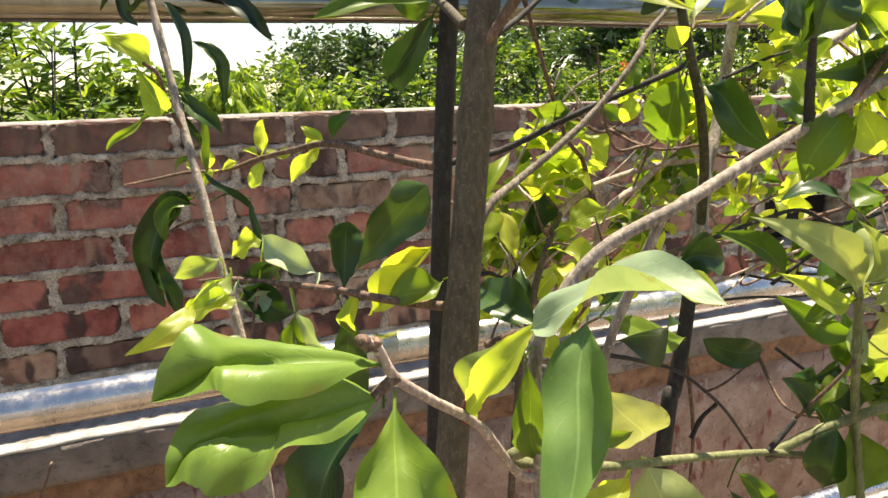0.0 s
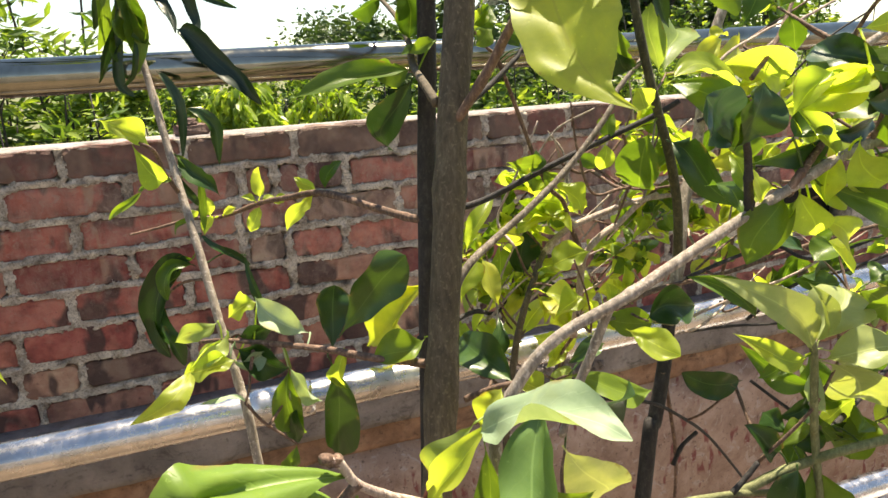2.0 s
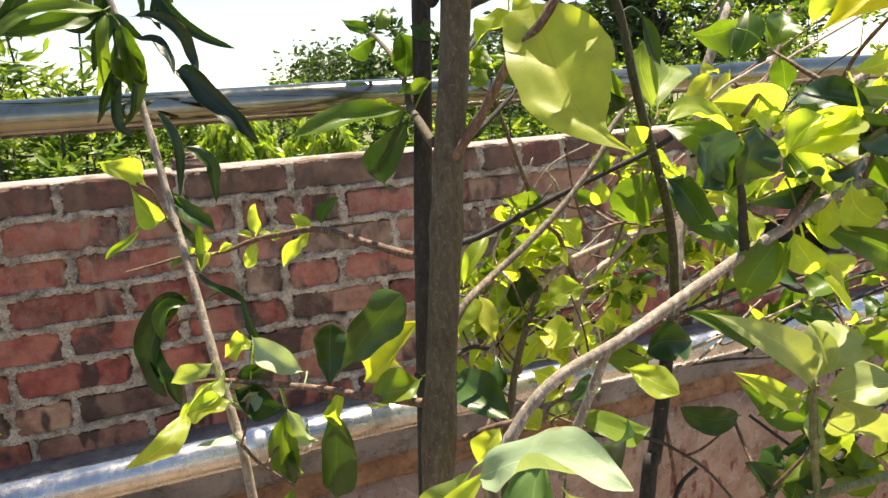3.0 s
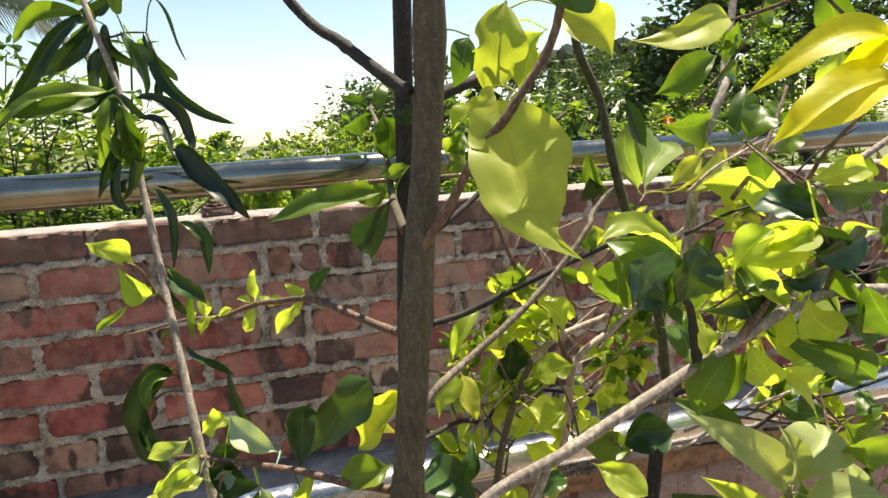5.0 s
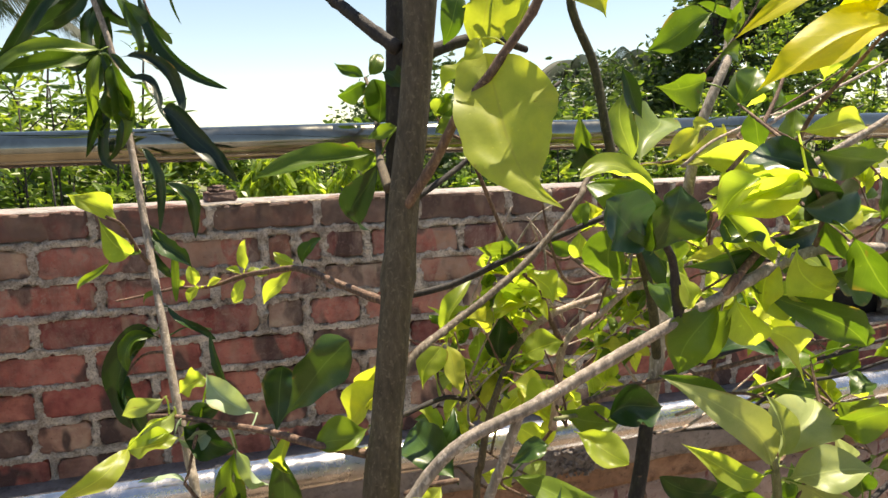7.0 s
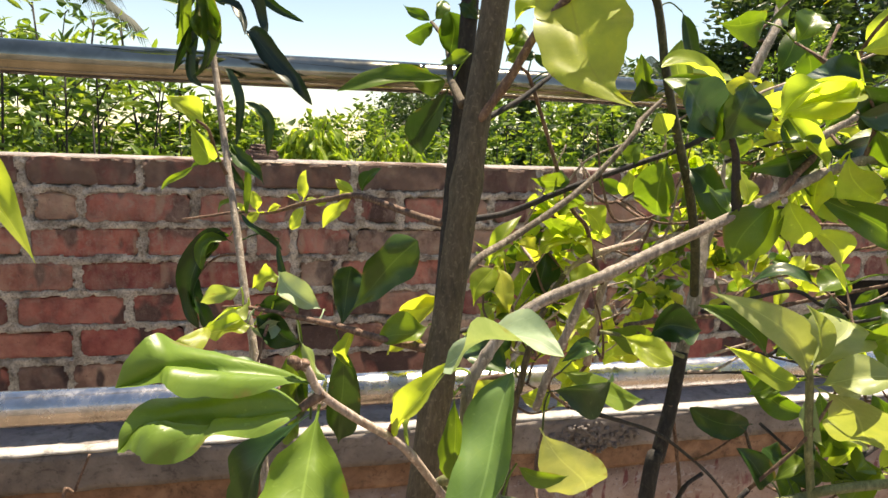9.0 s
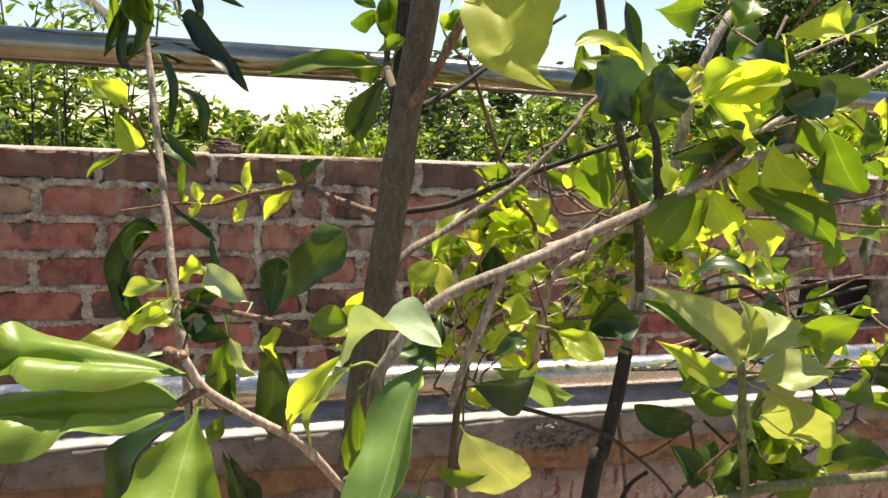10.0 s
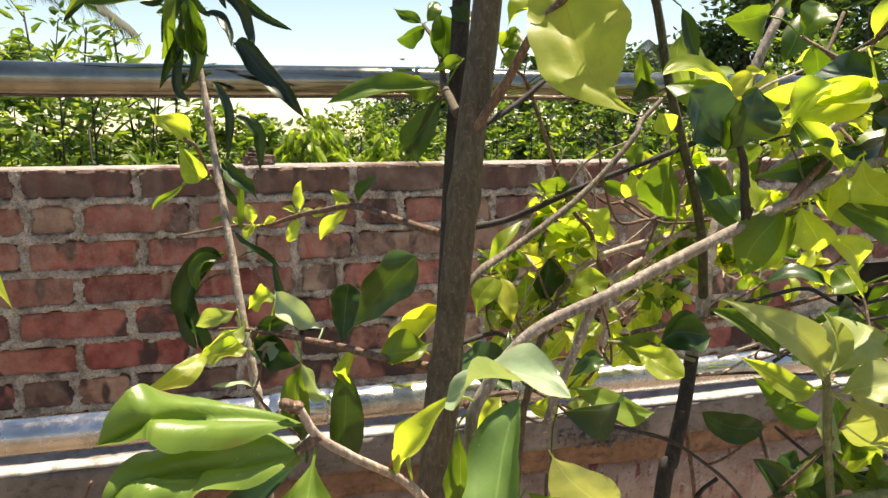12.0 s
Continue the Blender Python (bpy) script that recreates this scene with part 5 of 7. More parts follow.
blade(bg_branch, (-0.148, 0.6, 1.419), (-0.151, 0.6, 1.46), 0.031, (-0.18, -0.98, -0.01), YOUNG_LEAF, 0.3, 0.06, 0.08, "broad", 77)
blade(bg_branch, (-0.131, 0.58, 1.429), (-0.132, 0.58, 1.488), 0.036, (-0.19, -0.98, -0.00), DEEP_LEAF, 0.3, 0.06, 0.08, "broad", 78)
blade(bg_branch, (-0.102, 0.6, 1.411), (-0.07, 0.6, 1.424), 0.028, (-0.24, -0.78, 0.58), YOUNG_LEAF, 0.3, 0.06, 0.08, "broad", 79)
blade(bg_branch, (-0.128, 0.6, 1.345), (-0.094, 0.6, 1.402), 0.038, (-0.69, -0.60, 0.41), YOUNG_LEAF, 0.3, 0.06, 0.08, "broad", 80)
blade(bg_branch, (-0.164, 0.6, 1.382), (-0.126, 0.6, 1.382), 0.026, (0.00, -0.73, 0.68), YOUNG_LEAF, 0.3, 0.06, 0.08, "broad", 81)
blade(bg_branch, (-0.189, 0.58, 1.422), (-0.211, 0.58, 1.398), 0.018, (-0.41, -0.83, 0.38), PALE_LEAF, 0.3, 0.06, 0.08, "broad", 82)
blade(bg_branch, (-0.153, 0.6, 1.387), (-0.139, 0.6, 1.348), 0.028, (-0.01, -1.00, -0.00), PALE_LEAF, 0.3, 0.06, 0.08, "broad", 83)
blade(bg_branch, (-0.092, 0.6, 1.353), (-0.051, 0.6, 1.36), 0.028, (-0.09, -0.83, 0.55), YOUNG_LEAF, 0.3, 0.06, 0.08, "broad", 84)
blade(bg_branch, (-0.071, 0.6, 1.372), (-0.059, 0.6, 1.392), 0.027, (-0.23, -0.96, 0.14), PALE_LEAF, 0.3, 0.06, 0.08, "broad", 85)
blade(bg_branch, (-0.143, 0.58, 1.496), (-0.172, 0.58, 1.473), 0.026, (-0.02, -1.00, 0.03), YOUNG_LEAF, 0.3, 0.06, 0.08, "broad", 86)
blade(bg_branch, (-0.127, 0.56, 1.524), (-0.087, 0.56, 1.505), 0.037, (-0.15, -0.94, -0.32), YOUNG_LEAF, 0.3, 0.06, 0.08, "broad", 87)
blade(bg_branch, (-0.15, 0.56, 1.481), (-0.091, 0.56, 1.509), 0.029, (-0.11, -0.96, 0.24), YOUNG_LEAF, 0.3, 0.06, 0.08, "broad", 88)
blade(bg_branch, (-0.072, 0.58, 1.33), (-0.119, 0.58, 1.351), 0.030, (-0.09, -0.98, -0.19), YOUNG_LEAF, 0.3, 0.06, 0.08, "broad", 89)
blade(bg_branch, (-0.026, 0.6, 1.386), (0.017, 0.6, 1.394), 0.026, (-0.07, -0.92, 0.38), YOUNG_LEAF, 0.3, 0.06, 0.08, "broad", 90)
blade(bg_branch, (-0.009, 0.6, 1.36), (-0.035, 0.6, 1.334), 0.026, (-0.38, -0.84, 0.38), YOUNG_LEAF, 0.3, 0.06, 0.08, "broad", 91)
blade(bg_branch, (-0.137, 0.52, 1.315), (-0.107, 0.52, 1.336), 0.021, (-0.39, -0.73, 0.56), PALE_LEAF, 0.3, 0.06, 0.08, "broad", 92)
blade(bg_branch, (-0.152, 0.5, 1.321), (-0.182, 0.5, 1.341), 0.023, (0.20, -0.93, 0.30), YOUNG_LEAF, 0.3, 0.06, 0.08, "broad", 93)
blade(bg_branch, (-0.052, 0.56, 1.359), (-0.011, 0.56, 1.366), 0.028, (-0.07, -0.91, 0.42), YOUNG_LEAF, 0.3, 0.06, 0.08, "broad", 94)
side_shoot = limb(young_tree, "branch", [(-0.29, 0.38, 1.399), (-0.275, 0.37, 1.408), (-0.264, 0.36, 1.415), (-0.251, 0.36, 1.415)], 0.003, 0.002, TWIG, 95, 8, 0.0)
blade(side_shoot, (-0.251, 0.36, 1.411), (-0.27, 0.44, 1.439), 0.038, (-0.42, -0.39, 0.82), DEEP_LEAF, 0.22, 0.06, 0.0, "broad", 96)
blade(side_shoot, (-0.264, 0.36, 1.415), (-0.291, 0.36, 1.386), 0.021, (-0.63, -0.51, 0.59), YOUNG_LEAF, 0.22, 0.06, 0.0, "broad", 97)
blade(side_shoot, (-0.248, 0.42, 1.409), (-0.24, 0.42, 1.447), 0.019, (-0.48, -0.87, 0.10), DEEP_LEAF, 0.22, 0.06, 0.0, "broad", 98)
lofted(fork, [(-0.221, 0.365, 1.743), (-0.22, 0.345, 1.711), (-0.221, 0.32, 1.68), (-0.222, 0.285, 1.655), (-0.21, 0.255, 1.637)], [(-0.221, 0.365, 1.743), (-0.241, 0.372, 1.734), (-0.248, 0.356, 1.702), (-0.248, 0.326, 1.667), (-0.233, 0.286, 1.648), (-0.21, 0.255, 1.637)], [(-0.221, 0.365, 1.743), (-0.2, 0.33, 1.734), (-0.192, 0.304, 1.704), (-0.204, 0.29, 1.673), (-0.217, 0.275, 1.653), (-0.21, 0.255, 1.637)], 0.04, YELLOW_LEAF)
blade(fork, (-0.223, 0.365, 1.754), (-0.238, 0.365, 1.738), 0.013, (0.18, -0.97, -0.16), YELLOW_LEAF, 0.22, 0.06, 0.0, "broad", 100)
blade(fork, (-0.187, 0.420, 1.828), (-0.209, 0.420, 1.754), 0.045, (-0.15, -0.99, 0.05), YELLOW_LEAF, 0.22, 0.06, 0.0, "round", 101)
blade(fork, (-0.143, 0.420, 1.823), (-0.118, 0.374, 1.772), 0.038, (-0.88, -0.47, -0.01), YELLOW_LEAF, 0.22, 0.06, 0.0, "broad", 102)
blade(fork, (-0.200, 0.443, 1.750), (-0.236, 0.443, 1.722), 0.031, (-0.39, -0.76, 0.52), YOUNG_LEAF, 0.22, 0.06, 0.0, "broad", 103)
blade(fork, (-0.151, 0.420, 1.803), (-0.177, 0.420, 1.752), 0.039, (-0.78, -0.50, 0.39), YOUNG_LEAF, 0.22, 0.06, 0.0, "broad", 104)
blade(fork, (-0.221, 0.42, 1.799), (-0.242, 0.42, 1.759), 0.022, (-0.49, -0.83, 0.26), LEAF, 0.22, 0.06, 0.0, "broad", 105)
blade(fork, (-0.192, 0.34, 1.81), (-0.142, 0.34, 1.826), 0.033, (0.04, -0.99, -0.14), LEAF, 0.22, 0.06, 0.0, "broad", 106)
blade(fork, (-0.174, 0.34, 1.821), (-0.218, 0.34, 1.817), 0.026, (-0.00, -1.00, 0.02), YOUNG_LEAF, 0.22, 0.06, 0.0, "broad", 107)

slender_sapling = thing("slender_sapling", (-0.42, 0.45, 0), "slender sapling with a thin pale stem and long wavy drooping leaves", "sapling")
lstem = limb(slender_sapling, "stem", [(-0.42, 0.45, 0), (-0.435, 0.475, 0.8), (-0.459, 0.5, 1.312), (-0.466, 0.515, 1.393), (-0.474, 0.53, 1.443), (-0.484, 0.56, 1.515), (-0.496, 0.6, 1.593), (-0.506, 0.63, 1.666), (-0.516, 0.65, 1.73), (-0.524, 0.67, 1.786), (-0.548, 0.69, 1.872), (-0.58, 0.74, 2)], 0.0048, 0.0028, PALE_BARK, 108, 9, 0.08, "pale grey thin stem")
blade(lstem, (-0.497, 0.7, 1.851), (-0.417, 0.672, 1.742), 0.018, (-0.51, -0.84, -0.16), DEEP_LEAF, 0.5, 0.06, 0.0, "long", 109)
blade(lstem, (-0.514, 0.628, 1.751), (-0.512, 0.628, 1.7), 0.024, (-0.29, -0.96, -0.01), LEAF, 0.22, 0.06, 0.0, "broad", 110)
blade(lstem, (-0.527, 0.628, 1.776), (-0.54, 0.628, 1.703), 0.015, (0.37, -0.93, -0.07), LEAF, 0.22, 0.06, 0.0, "long", 111)
blade(lstem, (-0.529, 0.66, 1.782), (-0.631, 0.62, 1.756), 0.023, (0.23, -0.87, 0.43), LEAF, 0.22, 0.08, 0.0, "long", 112)
blade(lstem, (-0.53, 0.628, 1.72), (-0.532, 0.628, 1.693), 0.014, (0.18, -0.98, -0.01), LEAF, 0.22, 0.06, 0.0, "long", 113)
ltw = limb(slender_sapling, "twig", [(-0.495, 0.585, 1.57), (-0.503, 0.57, 1.59), (-0.508, 0.54, 1.614), (-0.518, 0.53, 1.623)], 0.0022, 0.0014, TWIG, 114, 8, 0.0)
blade(ltw, (-0.509, 0.54, 1.616), (-0.543, 0.517, 1.645), 0.018, (0.59, -0.80, 0.06), YOUNG_LEAF, 0.22, 0.06, 0.25, "broad", 115)
blade(ltw, (-0.504, 0.56, 1.584), (-0.52, 0.52, 1.616), 0.021, (0.13, -0.65, -0.75), YOUNG_LEAF, 0.22, 0.06, 0.0, "egg", 116)
blade(ltw, (-0.498, 0.57, 1.583), (-0.529, 0.57, 1.576), 0.007, (-0.04, -0.98, 0.18), LEAF, 0.22, 0.06, 0.0, "long", 117)
blade(ltw, (-0.524, 0.56, 1.578), (-0.557, 0.56, 1.554), 0.009, (-0.08, -0.99, 0.10), LEAF, 0.22, 0.1, 0.0, "long", 118)
blade(lstem, (-0.493, 0.61, 1.603), (-0.457, 0.61, 1.557), 0.019, (0.11, -0.99, 0.09), DEEP_LEAF, 0.22, 0.06, 0.0, "broad", 119)
blade(lstem, (-0.493, 0.61, 1.604), (-0.472, 0.61, 1.574), 0.010, (0.31, -0.93, 0.21), LEAF, 0.22, 0.1, 0.0, "long", 120)
blade(lstem, (-0.474, 0.61, 1.58), (-0.476, 0.61, 1.524), 0.010, (0.09, -1.00, -0.00), LEAF, 0.22, 0.06, 0.0, "long", 121)
curled(lstem, [(-0.489, 0.565, 1.5), (-0.504, 0.57, 1.506), (-0.52, 0.58, 1.488), (-0.532, 0.585, 1.457), (-0.534, 0.59, 1.426), (-0.526, 0.59, 1.402)], 0.029, (-0.35, -0.9, 0.2), DEEP_LEAF, 0.45, 0.35, "long", 122, 10)
curled(lstem, [(-0.49, 0.565, 1.502), (-0.51, 0.56, 1.503), (-0.519, 0.555, 1.488), (-0.518, 0.555, 1.473)], 0.016, (-0.2, -0.8, 0.6), LEAF, 0.5, 0.3, "long", 123, 10)
blade(lstem, (-0.528, 0.6, 1.459), (-0.513, 0.58, 1.395), 0.020, (0.26, -0.90, 0.34), DEEP_LEAF, 0.22, 0.06, 0.25, "long", 124)
blade(lstem, (-0.49, 0.57, 1.507), (-0.521, 0.57, 1.484), 0.015, (-0.36, -0.80, 0.48), LEAF, 0.22, 0.06, 0.3, "long", 125)
blade(lstem, (-0.481, 0.57, 1.531), (-0.436, 0.57, 1.493), 0.010, (0.42, -0.77, 0.49), DEEP_LEAF, 0.22, 0.12, 0.0, "long", 126)
blade(lstem, (-0.442, 0.57, 1.506), (-0.423, 0.57, 1.418), 0.010, (-0.45, -0.89, -0.10), DEEP_LEAF, 0.22, 0.08, 0.0, "long", 127)
blade(lstem, (-0.522, 0.66, 1.763), (-0.55, 0.66, 1.716), 0.011, (0.28, -0.94, -0.17), LEAF, 0.22, 0.06, 0.0, "long", 128)
blade(lstem, (-0.52, 0.628, 1.738), (-0.5, 0.628, 1.707), 0.010, (-0.06, -1.00, -0.04), LEAF, 0.22, 0.1, 0.0, "long", 129)
blade(lstem, (-0.513, 0.628, 1.713), (-0.53, 0.628, 1.668), 0.010, (0.52, -0.83, -0.20), DEEP_LEAF, 0.22, 0.06, 0.0, "long", 130)
blade(lstem, (-0.524, 0.66, 1.779), (-0.5, 0.66, 1.752), 0.011, (-0.19, -0.97, -0.17), DEEP_LEAF, 0.22, 0.12, 0.0, "long", 131)
blade(lstem, (-0.532, 0.67, 1.786), (-0.57, 0.67, 1.765), 0.012, (0.14, -0.96, -0.25), DEEP_LEAF, 0.22, 0.1, 0.0, "long", 132)
blade(lstem, (-0.527, 0.67, 1.783), (-0.552, 0.67, 1.754), 0.014, (0.42, -0.83, -0.36), LEAF, 0.22, 0.06, 0.0, "long", 133)
blade(lstem, (-0.492, 0.6, 1.581), (-0.478, 0.6, 1.551), 0.010, (0.05, -1.00, 0.02), DEEP_LEAF, 0.22, 0.06, 0.0, "long", 134)
blade(lstem, (-0.487, 0.585, 1.544), (-0.505, 0.585, 1.529), 0.008, (-0.30, -0.88, 0.36), LEAF, 0.22, 0.06, 0.0, "long", 135)
curled(lstem, [(-0.51, 0.628, 1.771), (-0.489, 0.628, 1.772), (-0.467, 0.628, 1.758), (-0.457, 0.63, 1.734), (-0.456, 0.62, 1.71)], 0.014, (0.3, -0.9, 0.3), SHADED_LEAF, 0.5, 0.3, "long", 136, 20)
curled(lstem, [(-0.509, 0.65, 1.754), (-0.49, 0.64, 1.75), (-0.48, 0.63, 1.735), (-0.476, 0.62, 1.716)], 0.013, (0.3, -0.9, 0.3), SHADED_LEAF, 0.5, 0.3, "long", 137, -20)
curled(lstem, [(-0.477, 0.62, 1.722), (-0.463, 0.61, 1.712), (-0.445, 0.605, 1.69), (-0.422, 0.6, 1.666), (-0.406, 0.597, 1.645)], 0.025, (0.3, -0.9, 0.3), SHADED_LEAF, 0.6, 0.35, "egg", 138, 30)
curled(lstem, [(-0.5, 0.63, 1.684), (-0.491, 0.625, 1.674), (-0.482, 0.62, 1.652), (-0.482, 0.62, 1.623), (-0.487, 0.62, 1.597)], 0.010, (0.3, -0.9, 0.3), SHADED_LEAF, 0.4, 0.3, "long", 139, 40)
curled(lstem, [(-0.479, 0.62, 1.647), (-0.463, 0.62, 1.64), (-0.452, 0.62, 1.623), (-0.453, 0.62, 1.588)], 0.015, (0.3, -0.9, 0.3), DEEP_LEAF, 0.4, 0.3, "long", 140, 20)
curled(lstem, [(-0.522, 0.628, 1.717), (-0.531, 0.628, 1.695), (-0.532, 0.628, 1.672), (-0.521, 0.628, 1.66)], 0.011, (0.3, -0.9, 0.3), SHADED_LEAF, 0.4, 0.3, "long", 141, 20)
curled(lstem, [(-0.519, 0.628, 1.751), (-0.507, 0.628, 1.734), (-0.508, 0.628, 1.707), (-0.516, 0.628, 1.681)], 0.013, (0.3, -0.9, 0.3), LEAF, 0.4, 0.3, "long", 142, 20)
blade(lstem, (-0.55, 0.7, 1.865), (-0.623, 0.7, 1.838), 0.025, (-0.04, -0.99, 0.12), LEAF, 0.22, 0.12, 0.0, "long", 143)
blade(lstem, (-0.546, 0.7, 1.859), (-0.607, 0.7, 1.803), 0.026, (0.04, -1.00, -0.04), DEEP_LEAF, 0.22, 0.06, 0.0, "long", 144)
blade(lstem, (-0.547, 0.7, 1.868), (-0.64, 0.66, 1.743), 0.022, (0.46, -0.88, -0.06), DEEP_LEAF, 0.22, 0.06, 0.0, "long", 145)
blade(lstem, (-0.529, 0.68, 1.79), (-0.631, 0.64, 1.765), 0.024, (0.19, -0.83, 0.53), LEAF, 0.22, 0.06, 0.0, "long", 146)
blade(lstem, (-0.532, 0.69, 1.843), (-0.536, 0.69, 1.768), 0.023, (0.34, -0.94, -0.02), DEEP_LEAF, 0.22, 0.06, 0.0, "long", 147)
blade(lstem, (-0.519, 0.69, 1.86), (-0.499, 0.69, 1.912), 0.027, (-0.18, -0.98, 0.07), LEAF, 0.22, 0.06, 0.0, "long", 148)
blade(lstem, (-0.534, 0.69, 1.855), (-0.506, 0.69, 1.808), 0.022, (-0.37, -0.90, -0.22), DEEP_LEAF, 0.22, 0.1, 0.0, "long", 149)
blade(lstem, (-0.518, 0.69, 1.846), (-0.498, 0.69, 1.778), 0.021, (0.49, -0.86, 0.14), DEEP_LEAF, 0.22, 0.06, 0.0, "long", 150)
blade(lstem, (-0.511, 0.69, 1.837), (-0.474, 0.69, 1.789), 0.016, (-0.39, -0.87, -0.30), DEEP_LEAF, 0.22, 0.15, 0.0, "long", 151)
blade(lstem, (-0.48, 0.68, 1.806), (-0.482, 0.68, 1.765), 0.012, (0.07, -1.00, -0.00), DEEP_LEAF, 0.22, -0.1, 0.0, "long", 152)
blade(lstem, (-0.484, 0.7, 1.885), (-0.456, 0.7, 1.815), 0.005, (0.17, -0.98, 0.07), DEEP_LEAF, 0.6, 0.06, 0.0, "long", 153)
blade(lstem, (-0.521, 0.7, 1.885), (-0.568, 0.7, 1.857), 0.020, (0.13, -0.97, -0.22), DEEP_LEAF, 0.22, 0.06, 0.0, "long", 154)
blade(lstem, (-0.53, 0.68, 1.807), (-0.551, 0.68, 1.726), 0.018, (0.33, -0.94, -0.08), DEEP_LEAF, 0.22, 0.06, 0.2, "long", 155)
blade(lstem, (-0.527, 0.628, 1.778), (-0.545, 0.628, 1.673), 0.016, (0.45, -0.89, -0.08), DEEP_LEAF, 0.22, 0.06, 0.2, "long", 156)
blade(lstem, (-0.517, 0.628, 1.766), (-0.517, 0.628, 1.701), 0.026, (-0.14, -0.99, 0.00), LEAF, 0.22, 0.06, 0.0, "long", 157)
blade(lstem, (-0.549, 0.7, 1.874), (-0.578, 0.7, 1.902), 0.027, (-0.28, -0.91, -0.29), LEAF, 0.22, 0.06, 0.0, "long", 158)
blade(lstem, (-0.54, 0.7, 1.862), (-0.577, 0.7, 1.828), 0.019, (0.03, -1.00, -0.03), YOUNG_LEAF, 0.22, 0.06, 0.0, "long", 159)
blade(lstem, (-0.531, 0.69, 1.832), (-0.56, 0.69, 1.774), 0.019, (0.00, -1.00, -0.00), DEEP_LEAF, 0.22, 0.06, 0.2, "long", 160)

arching_shrub = thing("arching_shrub", (-0.33, 0.2, 0), "arching shrub with a grey bent stem and large glossy leaves", "shrub")
arc = limb(arching_shrub, "stem", [(-0.33, 0.2, 0), (-0.335, 0.205, 0.8), (-0.33, 0.222, 1.25), (-0.326, 0.227, 1.382), (-0.329, 0.229, 1.45), (-0.319, 0.229, 1.475), (-0.304, 0.228, 1.496), (-0.284, 0.225, 1.513), (-0.245, 0.22, 1.53), (-0.204, 0.22, 1.548), (-0.152, 0.222, 1.569), (-0.123, 0.217, 1.584), (-0.095, 0.213, 1.598), (-0.061, 0.208, 1.609), (-0.022, 0.203, 1.607)], 0.0042, 0.0032, PALE_BARK, 161, 10, 0.14, "grey bent stem")
near_twig = limb(arching_shrub, "twig", [(-0.326, 0.226, 1.38), (-0.341, 0.225, 1.386), (-0.372, 0.208, 1.43), (-0.404, 0.19, 1.459), (-0.423, 0.182, 1.477), (-0.431, 0.178, 1.493), (-0.436, 0.177, 1.496)], 0.0026, 0.0022, PINK_BARK, 162, 9, 0.1, "pale pinkish twig with a knobbed end")
limb(arching_shrub, "bud", [(-0.434, 0.178, 1.494), (-0.437, 0.177, 1.497), (-0.44, 0.176, 1.498)], 0.003, 0.0022, TWIG, 163, 8, 0.5, "knobbed cut end")
limb(arching_shrub, "bud", [(-0.433, 0.178, 1.493), (-0.431, 0.177, 1.497)], 0.0026, 0.002, TWIG, 164, 8, 0.5)
limb(arching_shrub, "twig", [(-0.422, 0.182, 1.477), (-0.43, 0.18, 1.473), (-0.434, 0.178, 1.471)], 0.0028, 0.0022, TWIG, 165, 8, 0.0)
lofted(near_twig, [(-0.426, 0.18, 1.483), (-0.449, 0.176, 1.49), (-0.472, 0.172, 1.494), (-0.491, 0.168, 1.495), (-0.503, 0.164, 1.494), (-0.517, 0.156, 1.495)], [(-0.426, 0.18, 1.483), (-0.444, 0.184, 1.491), (-0.47, 0.184, 1.498), (-0.49, 0.178, 1.508), (-0.502, 0.168, 1.517), (-0.512, 0.16, 1.508), (-0.517, 0.156, 1.495)], [(-0.426, 0.18, 1.483), (-0.441, 0.17, 1.488), (-0.463, 0.158, 1.486), (-0.479, 0.15, 1.488), (-0.492, 0.147, 1.493), (-0.497, 0.15, 1.498), (-0.506, 0.154, 1.496), (-0.517, 0.156, 1.495)], 0.42, GLOSSY_LEAF)
lofted(near_twig, [(-0.432, 0.178, 1.471), (-0.454, 0.172, 1.4705), (-0.473, 0.166, 1.4675), (-0.489, 0.162, 1.4725), (-0.505, 0.155, 1.4725), (-0.515, 0.146, 1.4685)], [(-0.432, 0.178, 1.471), (-0.448, 0.186, 1.4805), (-0.472, 0.184, 1.4835), (-0.49, 0.174, 1.4835), (-0.504, 0.162, 1.4865), (-0.513, 0.15, 1.4795), (-0.515, 0.146, 1.4685)], [(-0.432, 0.178, 1.471), (-0.442, 0.166, 1.4685), (-0.457, 0.158, 1.4655), (-0.473, 0.15, 1.4705), (-0.483, 0.142, 1.4655), (-0.498, 0.138, 1.4635), (-0.506, 0.139, 1.4695), (-0.509, 0.142, 1.4725), (-0.512, 0.144, 1.4695), (-0.515, 0.146, 1.4685)], 0.42, GLOSSY_LEAF)
curled(near_twig, [(-0.424, 0.18, 1.472), (-0.43, 0.162, 1.452), (-0.436, 0.14, 1.431), (-0.44, 0.12, 1.411)], 0.052, (0.1, -0.7, 0.7), GLOSSY_LEAF, 0.42, 0.22, "spoon", 168, 0.0)
blade(near_twig, (-0.427, 0.182, 1.467), (-0.466, 0.18, 1.379), 0.037, (-0.81, -0.45, 0.37), DEEP_LEAF, 0.2, 0.06, 0.0, "broad", 169)
# One leaf as two blades: backlit half lime, top-lit half silvery by colour.
blade(near_twig, (-0.382, 0.206, 1.435), (-0.356, 0.18, 1.494), 0.019, (-0.76, -0.65, 0.05), YOUNG_LEAF, 0.3, 0.05, 0.0, "broad", 170)
